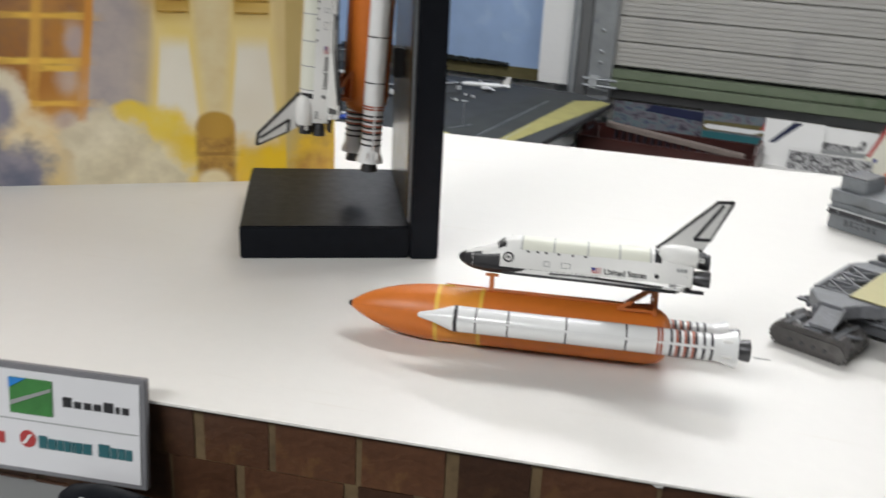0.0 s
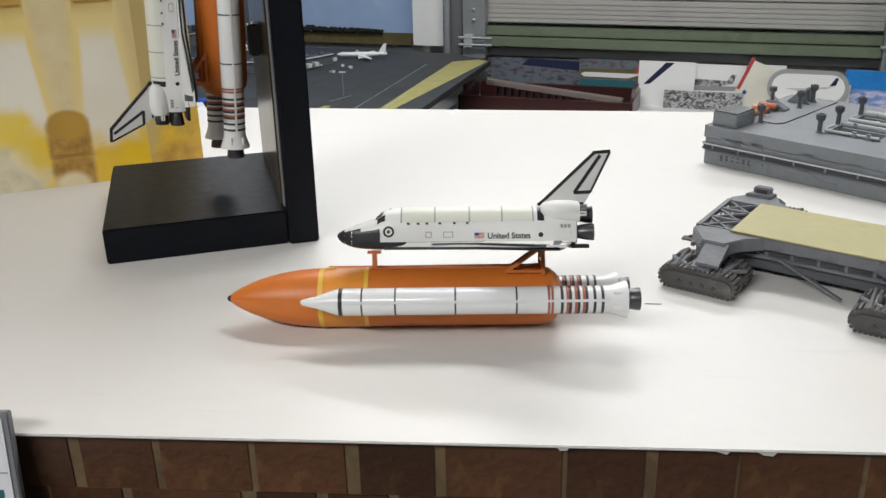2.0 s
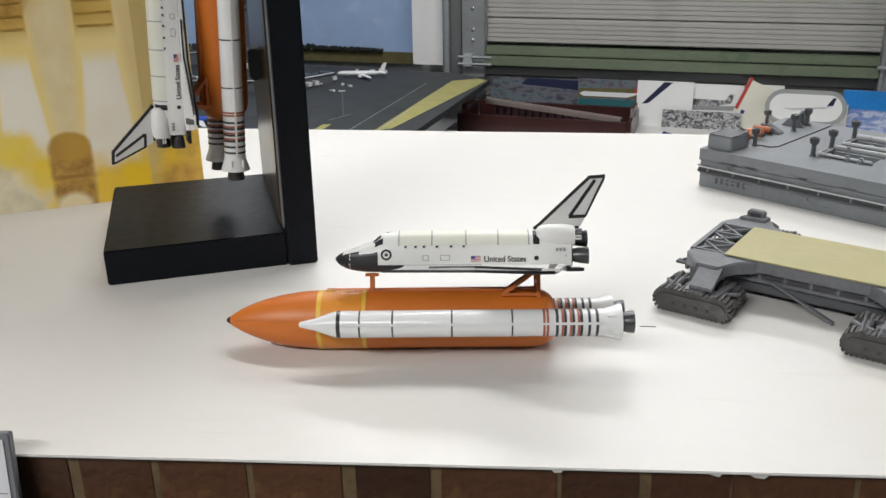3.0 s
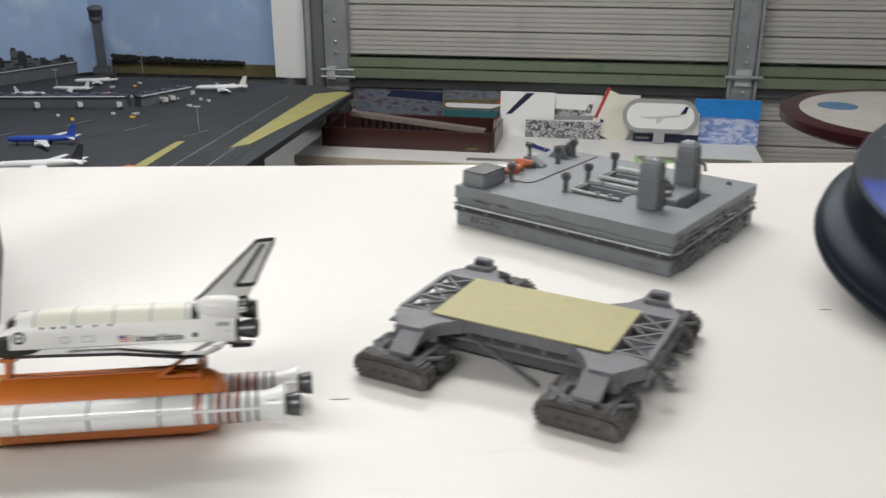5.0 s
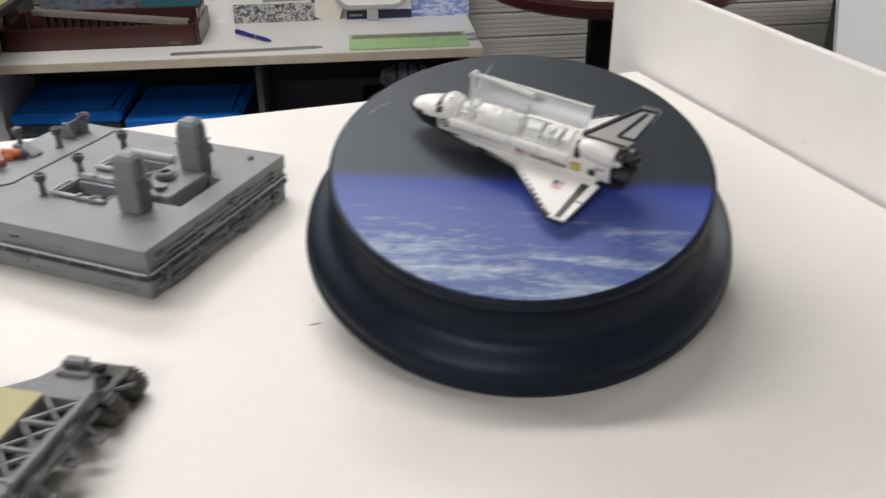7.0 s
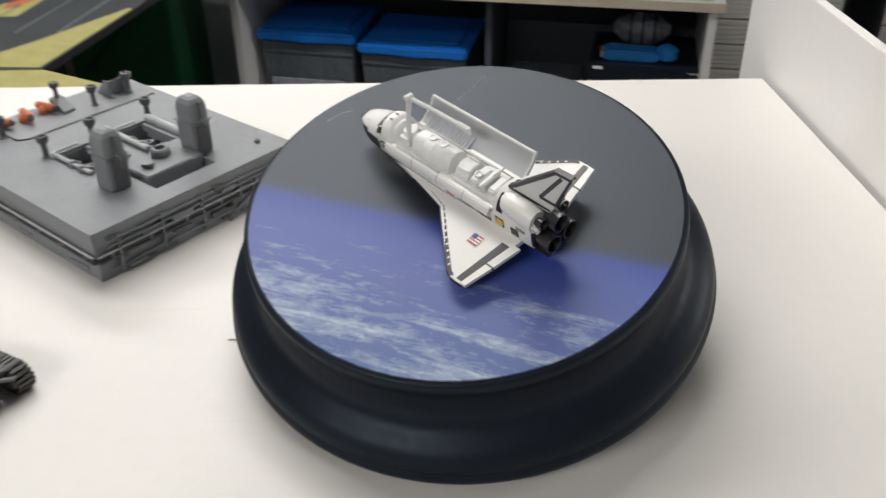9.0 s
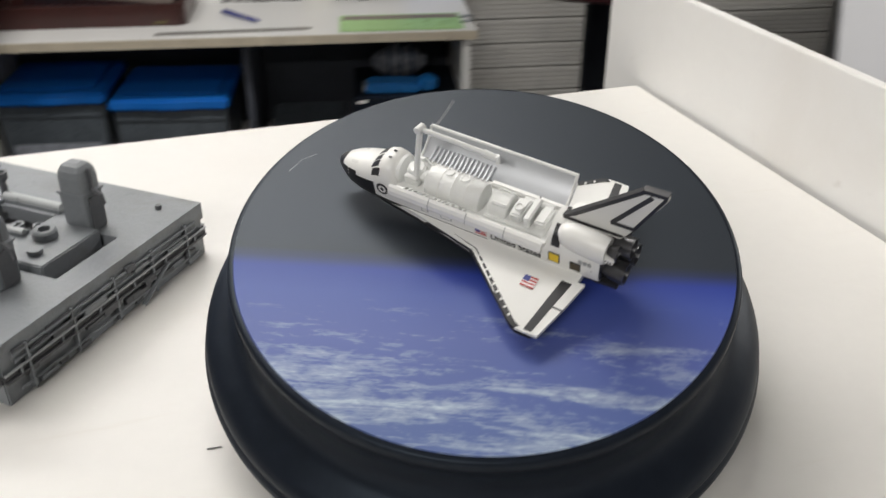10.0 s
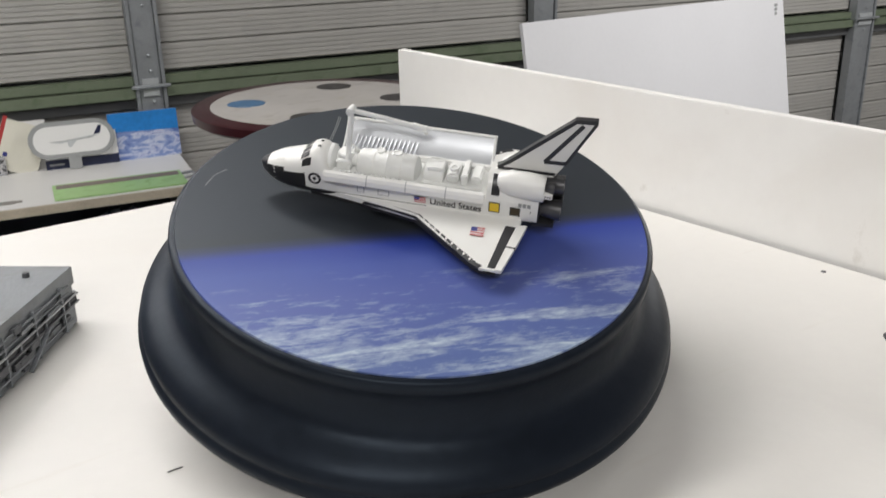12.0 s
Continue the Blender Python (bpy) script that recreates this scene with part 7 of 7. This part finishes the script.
patch("grass_strip", [(-0.490, 1.472), (-0.462, 1.472), (-0.389, 1.717), (-0.408, 1.717)], M["straw"], 0.0012, "straw-yellow grass strip")
patch("grass_strip", [(-0.56, 1.44), (-0.50, 1.44), (-0.48, 1.52), (-0.505, 1.54)], M["straw"], 0.0012, "straw-yellow grass strip")
patch("painted_line", [(-0.44, 1.40), (-0.4375, 1.40), (-0.178, 2.12), (-0.180, 2.12)], M["steel"], 0.0012, "thin white line")
patch("painted_line", [(-0.365, 1.40), (-0.362, 1.40), (-0.21, 1.85), (-0.212, 1.85)], M["steel"], 0.0013, "thin white line")
for k in range(7):
    x, y = -0.85 + 0.075 * k, 1.75 + 0.05 * (k % 3)
    patch("painted_line", [(x, y), (x + 0.003, y), (x + 0.05, y + 0.05), (x + 0.047, y + 0.05)], M["scrub"] if k % 2 else M["steel"], 0.0014 + 0.0001 * k, "thin painted stand line")
patch("orange_blob", [(-0.50, 1.505), (-0.47, 1.53), (-0.455, 1.55), (-0.475, 1.56), (-0.50, 1.535)], M["orange"], 0.0018)

# painted sky boards
sb = thing("sky_backdrop", "painted blue sky board behind the model airport", "backdrop", kind="structure")
e1, e2 = ROOM @ Vector((-0.715, 2.31, 0)), ROOM @ Vector((-1.335, 2.31, 0))
e3 = Vector((-2.05, 1.80, 0))


def upright(name, a, b, z0, z1, t, material, parent, label=""):
    d = (b - a).normalized()
    nn = Vector((-d.y, d.x, 0))
    return part(name, prism([(a.x, a.y), (b.x, b.y), ((b + nn * t).x, (b + nn * t).y), ((a + nn * t).x, (a + nn * t).y)], z0, z1), material, parent, label)


upright("sky_board", e2, e1, AZ + 0.0005, 0.9, 0.01, M["sky"], sb, "painted sky")
upright("sky_board", e3, e2 + Vector((0.0, 0.0, 0)), AZ + 0.0005, 0.9, 0.01, M["sky"], sb, "painted sky")
b1, b2 = ROOM @ Vector((-0.716, 2.296, 0)), ROOM @ Vector((-1.27, 2.296, 0))
upright("scrub_strip", b2, b1, AZ + 0.0005, AZ + 0.036, 0.008, M["scrub"], sb, "brown scrub strip")
# hedge of small clumps along the far edge
bm = bmesh.new()
rng = random.Random(5)
for k in range(190):
    f = k / 189
    p = (ROOM @ Vector((-1.26 + 0.43 * f, 2.287, 0)))
    r = (0.0072 + 0.003 * rng.random()) * (1 - 0.35 * f)
    bmesh.ops.create_icosphere(bm, subdivisions=1, radius=r, matrix=Matrix.Translation((p.x + rng.uniform(-.004, .004), p.y + rng.uniform(-.003, .003), AZ + 0.040 + rng.uniform(0, 0.016) * (1 - 0.75 * f))))
hg = part("hedge", bm, M["hedge"], None)
tagged(hg, "row of tiny dark trees at the painted horizon", "hedge", kind="stuff")


def city_block(k):
    t = thing("model_building", "tiny grey model building at the layout edge", "building", group="model city")
    rng = random.Random(40 + k)
    f = k / 25
    p = Vector((-1.32, 2.20, 0)).lerp(Vector((-0.885, 2.455, 0)), f)
    w, h = rng.uniform(0.018, 0.032), rng.uniform(0.034, 0.062) + (0.035 if k in (17, 18) else 0)
    t.matrix_world = pose(p.x, p.y, AZ, 0, 0, 25)
    part("block", block(-w / 2, w / 2, -0.012, 0.012, 0, h, bevel=0.001), M["term" if k % 3 else "planed"], t)
    for q in range(3):
        part("window_band", block(-w / 2 - 0.0004, w / 2 + 0.0004, -0.0125, -0.0118, h * (0.3 + 0.2 * q), h * (0.36 + 0.2 * q)), M["slab"], t, "dark window band")
    part("roof", block(-w / 3, w / 3, -0.008, 0.008, h, h + 0.006), M["planed"], t)


for k in range(26):
    city_block(k)

# control tower
tw = thing("control_tower", "dark grey model control tower", "tower", pose(-0.786, 2.455, AZ))
part("foot", block(-0.024, 0.024, -0.016, 0.016, 0, 0.02, bevel=0.001), M["term"], tw)
part("shaft", block(-0.0115, 0.0115, -0.011, 0.011, 0.02, 0.156, bevel=0.002), M["term"], tw)
part("cab_floor", lathe([(0.150, 0.012), (0.162, 0.021), (0.170, 0.021)], 16, "z"), M["term"], tw)
part("cab_glass", lathe([(0.170, 0.019), (0.192, 0.022)], 16, "z"), M["planed"], tw, "dark cab glass")
part("cab_roof", lathe([(0.192, 0.024), (0.198, 0.022), (0.204, 0.010)], 16, "z"), M["term"], tw)
part("mast", rod([(0, 0, 0.204), (0, 0, 0.26)], 0.0012, 6), M["steel"], tw)


def terminal(name, a, b, w, h):
    t = thing("terminal_building", "low dark model terminal with a pale roof edge", "building", group="model terminals")
    a, b = Vector(a), Vector(b)
    d = b - a
    t.matrix_world = pose(a.x, a.y, AZ, 0, 0, math.degrees(math.atan2(d.y, d.x)))
    ln = d.length
    part("hall_block", block(0, ln, -w / 2, w / 2, 0, h, bevel=0.001), M["term"], t)
    part("roof", block(-0.002, ln + 0.002, -w / 2 - 0.002, w / 2 + 0.002, h, h + 0.003), M["planed"], t)
    part("roof_edge", block(0.004, ln - 0.004, -w / 2 - 0.003, -w / 2 + 0.004, h + 0.003, h + 0.0045), M["roofw"], t, "pale roof strip")
    for k in range(max(1, int(ln / 0.05))):
        part("roof_unit", block(0.02 + 0.05 * k, 0.035 + 0.05 * k, -0.004, 0.008, h + 0.003, h + 0.009), M["term"], t)


terminal("pier", (-1.16, 2.045), (-0.594, 2.032), 0.036, 0.026)
terminal("pier", (-0.572, 2.034), (-0.455, 2.142), 0.036, 0.024)
terminal("hall", (-1.24, 2.13), (-0.880, 2.46), 0.06, 0.034)


def airliner(name_label, x, y, turn, ln, body="planew", tail="planew"):
    """A small airliner: tapered fuselage, swept wings, tailplanes, fin and engines."""
    k = ln / 0.15
    t = thing("airliner_model", name_label, "aircraft model", pose(x, y, AZ + 0.0015, 0, 0, turn), "parked model airliners")
    z = 0.0125 * k
    part("fuselage", lathe([(-0.075 * k, 0.001 * k), (-0.071 * k, 0.0042 * k), (-0.060 * k, 0.0068 * k), (0.03 * k, 0.0068 * k), (0.055 * k, 0.0048 * k), (0.075 * k, 0.0014 * k)], 18), M[body], t, "", True, m=pose(0, 0, z))
    for sy in (-1, 1):
        part("wing", prism([(-0.018 * k, sy * 0.004 * k), (0.008 * k, sy * 0.004 * k), (0.034 * k, sy * 0.064 * k), (0.026 * k, sy * 0.066 * k)], z - 0.0035 * k, z - 0.0018 * k), M["planew"], t)
        part("tailplane", prism([(0.050 * k, sy * 0.002 * k), (0.066 * k, sy * 0.002 * k), (0.074 * k, sy * 0.024 * k), (0.068 * k, sy * 0.024 * k)], z + 0.001 * k, z + 0.002 * k), M["planew"], t)
        part("engine", lathe([(-0.010 * k, 0.0036 * k), (0.004 * k, 0.0040 * k), (0.010 * k, 0.0026 * k)], 14), M["planew"], t, "", True, m=pose(0.0, sy * 0.024 * k, z - 0.0065 * k))
        part("wheel", lathe([(-0.001 * k, 0.0028 * k), (0.001 * k, 0.0028 * k)], 10), M["planed"], t, m=pose(0.012 * k, sy * 0.008 * k, 0.0015 * k, 0, 0, 90))
        part("gear_leg", block(0.0112 * k, 0.0128 * k, sy * 0.008 * k - 0.0006, sy * 0.008 * k + 0.0006, 0.002 * k, z - 0.003 * k), M["steel"], t)
    part("nose_wheel", block(-0.057 * k, -0.054 * k, -0.001 * k, 0.001 * k, -0.001 * k, z - 0.004 * k), M["planed"], t)
    part("fin", prism([(0.048 * k, z + 0.004 * k), (0.064 * k, z + 0.030 * k), (0.074 * k, z + 0.030 * k), (0.068 * k, z + 0.003 * k)], -0.0008 * k, 0.0008 * k, "xz"), M[tail], t)


airliner("white model airliner with a grey fin", -0.371, 2.190, 8, 0.142, "planew", "finw")
airliner("blue and white model airliner on the tarmac", -0.700, 1.705, 6, 0.150, "planeb", "planeb")
airliner("white model airliner with a black fin", -0.640, 1.530, 12, 0.170, "planew", "planed")
airliner("small white model airliner at the pier", -0.800, 2.200, -5, 0.110)
airliner("small white model airliner at the pier", -0.900, 2.150, 175, 0.090)
airliner("small white model airliner at the hall", -0.760, 2.300, 10, 0.120, "planew", "planed")
airliner("small red model aircraft on the tarmac", -0.690, 2.17, -80, 0.04, "red", "red")


def air_bridge(x, y, turn, ln=0.045):
    t = thing("air_bridge", "tiny white model boarding bridge", "boarding bridge", pose(x, y, AZ, 0, 0, turn), "model boarding bridges")
    part("tunnel", block(0, ln, -0.004, 0.004, 0.009, 0.017, bevel=0.0006), M["roofw"], t)
    part("rotunda", lathe([(0.0, 0.006), (0.018, 0.006)], 12, "z"), M["pipe"], t)
    part("cab", block(ln - 0.006, ln + 0.006, -0.006, 0.006, 0.008, 0.018), M["roofw"], t)
    part("leg", block(ln * 0.7, ln * 0.7 + 0.003, -0.002, 0.002, 0, 0.009), M["steel"], t)


for x, y, a in ((-0.985, 2.030, -70), (-0.840, 2.032, -60), (-0.735, 2.035, -55), (-0.625, 2.035, -65), (-0.535, 2.075, -40), (-0.515, 2.095, -45), (-0.480, 2.150, -35)):
    air_bridge(x, y, a)


def light_mast(x, y, h):
    t = thing("light_mast", "thin model floodlight mast", "lamp post", pose(x, y, AZ), "model light masts")
    part("pole", rod([(0, 0, 0), (0, 0, h)], 0.0012, 6), M["steel"], t)
    part("lamp_head", block(-0.008, 0.008, -0.002, 0.002, h, h + 0.003), M["pipe"], t)


for x, y, h in ((-0.73, 2.36, 0.06), (-0.645, 2.40, 0.07), (-0.372, 1.80, 0.055), (-0.86, 2.25, 0.05)):
    light_mast(x, y, h)


def apron_vehicle(k):
    rng = random.Random(90 + k)
    t = thing("apron_vehicle", "tiny white model apron vehicle", "vehicle model", pose(rng.uniform(-0.78, -0.38), rng.uniform(1.85, 2.33), AZ, 0, 0, rng.uniform(0, 180)), "model apron vehicles")
    w = rng.uniform(0.008, 0.018)
    part("body", block(0, w, -0.004, 0.004, 0.001, 0.007, bevel=0.0006), M["roofw" if k % 4 else "gold"], t)
    part("cab", block(w * 0.65, w * 0.95, -0.0035, 0.0035, 0.007, 0.0095), M["planed"], t)
    for x in (0.15, 0.8):
        part("axle", lathe([(-0.0042, 0.0016), (0.0042, 0.0016)], 8), M["planed"], t, m=pose(w * x, 0, 0.0016, 0, 0, 90))


for k in range(16):
    apron_vehicle(k)

# ---- the far room, brought to its true size and place ----
def settle(start, centre, size, turn, to, lean=0.0):
    """Maps every thing whose name begins so from the room's own units: stretched along the room's axes about centre, then laid at to."""
    mid = Matrix.Translation(to) @ Matrix.Rotation(radians(-11.9 + turn), 4, "Z")
    full = mid @ Matrix(((size[0], lean * size[1], 0, 0), (0, size[1], 0, 0), (0, 0, size[2], 0), (0, 0, 0, 1))) @ Matrix.Translation(-Vector(centre)) @ ROOM.inverted()
    yaw = Matrix.Rotation(radians(turn), 4, "Z")
    for ob in [o for o in scene.objects if o.parent is None and o.type != "LIGHT" and o.name.startswith(start)]:
        before = ob.matrix_basis.copy()
        after = Matrix.Translation(full @ before.translation) @ yaw @ before.to_quaternion().to_matrix().to_4x4()
        inner = after.inverted() @ full @ before
        if ob.name.startswith(SMALL):
            inner = Matrix.Diagonal((size[0], size[0], size[2], 1))
        if ob.type == "MESH":
            ob.data.transform(inner)
        skew(ob, inner)
        ob.matrix_basis = after


SMALL = ("airliner_model", "air_bridge", "light_mast", "apron_vehicle", "model_building", "control_tower", "photo_print", "folded_letter", "letter_sheet", "booklet", "oval_sign", "ballpoint_pen")
MID = (0.2, 2.2, -0.4)
settle(("floor", "ceiling", "wall_", "door_", "sky_backdrop", "hedge", "green_crate"), MID, (1.44, 1.44, 1.44), 1.83, (0.7471, 3.4246, -0.4585))
settle(("side_table", "photo_print", "folded_letter", "letter_sheet", "booklet", "oval_sign", "wooden_tray", "wooden_stick", "green_folder", "ballpoint_pen", "steel_ruler"), MID, (1.43, 1.67, 1.437), 0.35, (0.7425, 3.4343, -0.4575))
settle(("storage_box", "black_carton", "blue_pouch", "striped_bag", "pale_folder"), MID, (1.434, 1.434, 1.41), -0.5, (0.7556, 3.412, -0.4573))
settle("white_board", MID, (1.4576, 1.4576, 1.4665), 3.6, (0.7299, 3.338, -0.5671))
settle(("airport_board", "grass_board", "airliner_model", "terminal_building", "air_bridge", "apron_vehicle", "control_tower", "model_building", "light_mast"), (-0.5, 2.2, -0.46), (1.435, 1.689, 1.433), -1.8, (-0.2394, 3.4826, -0.5252), -0.1773)

# ---- brick pieces of the table front ----
BH = 0.0192
brick_sizes = []
for w in (0.018, 0.022, 0.0265, 0.0335):
    me = bpy.data.meshes.new("brick")
    bm = block(-w / 2, w / 2, -0.0004, 0.0012, -BH / 2 + 0.00015, BH / 2 - 0.00015, bevel=0.00012)
    bm.to_mesh(me)
    bm.free()
    me.materials.append(M["brick"])
    brick_sizes.append((w, me))
front = next(o for o in table.children if o.name.startswith("front_panel"))
rng = random.Random(23)
for row in range(5):
    x = -0.29 + 0.011 * row
    while x < 0.54:
        w, me = rng.choice(brick_sizes)
        ob = new("brick", me)
        ob.parent = front
        ob.location = (x + w / 2, 0.0030 + rng.uniform(-0.0002, 0.0001), -0.0013 - BH * (row + 0.5))
        x += w + rng.uniform(0.0008, 0.0050)
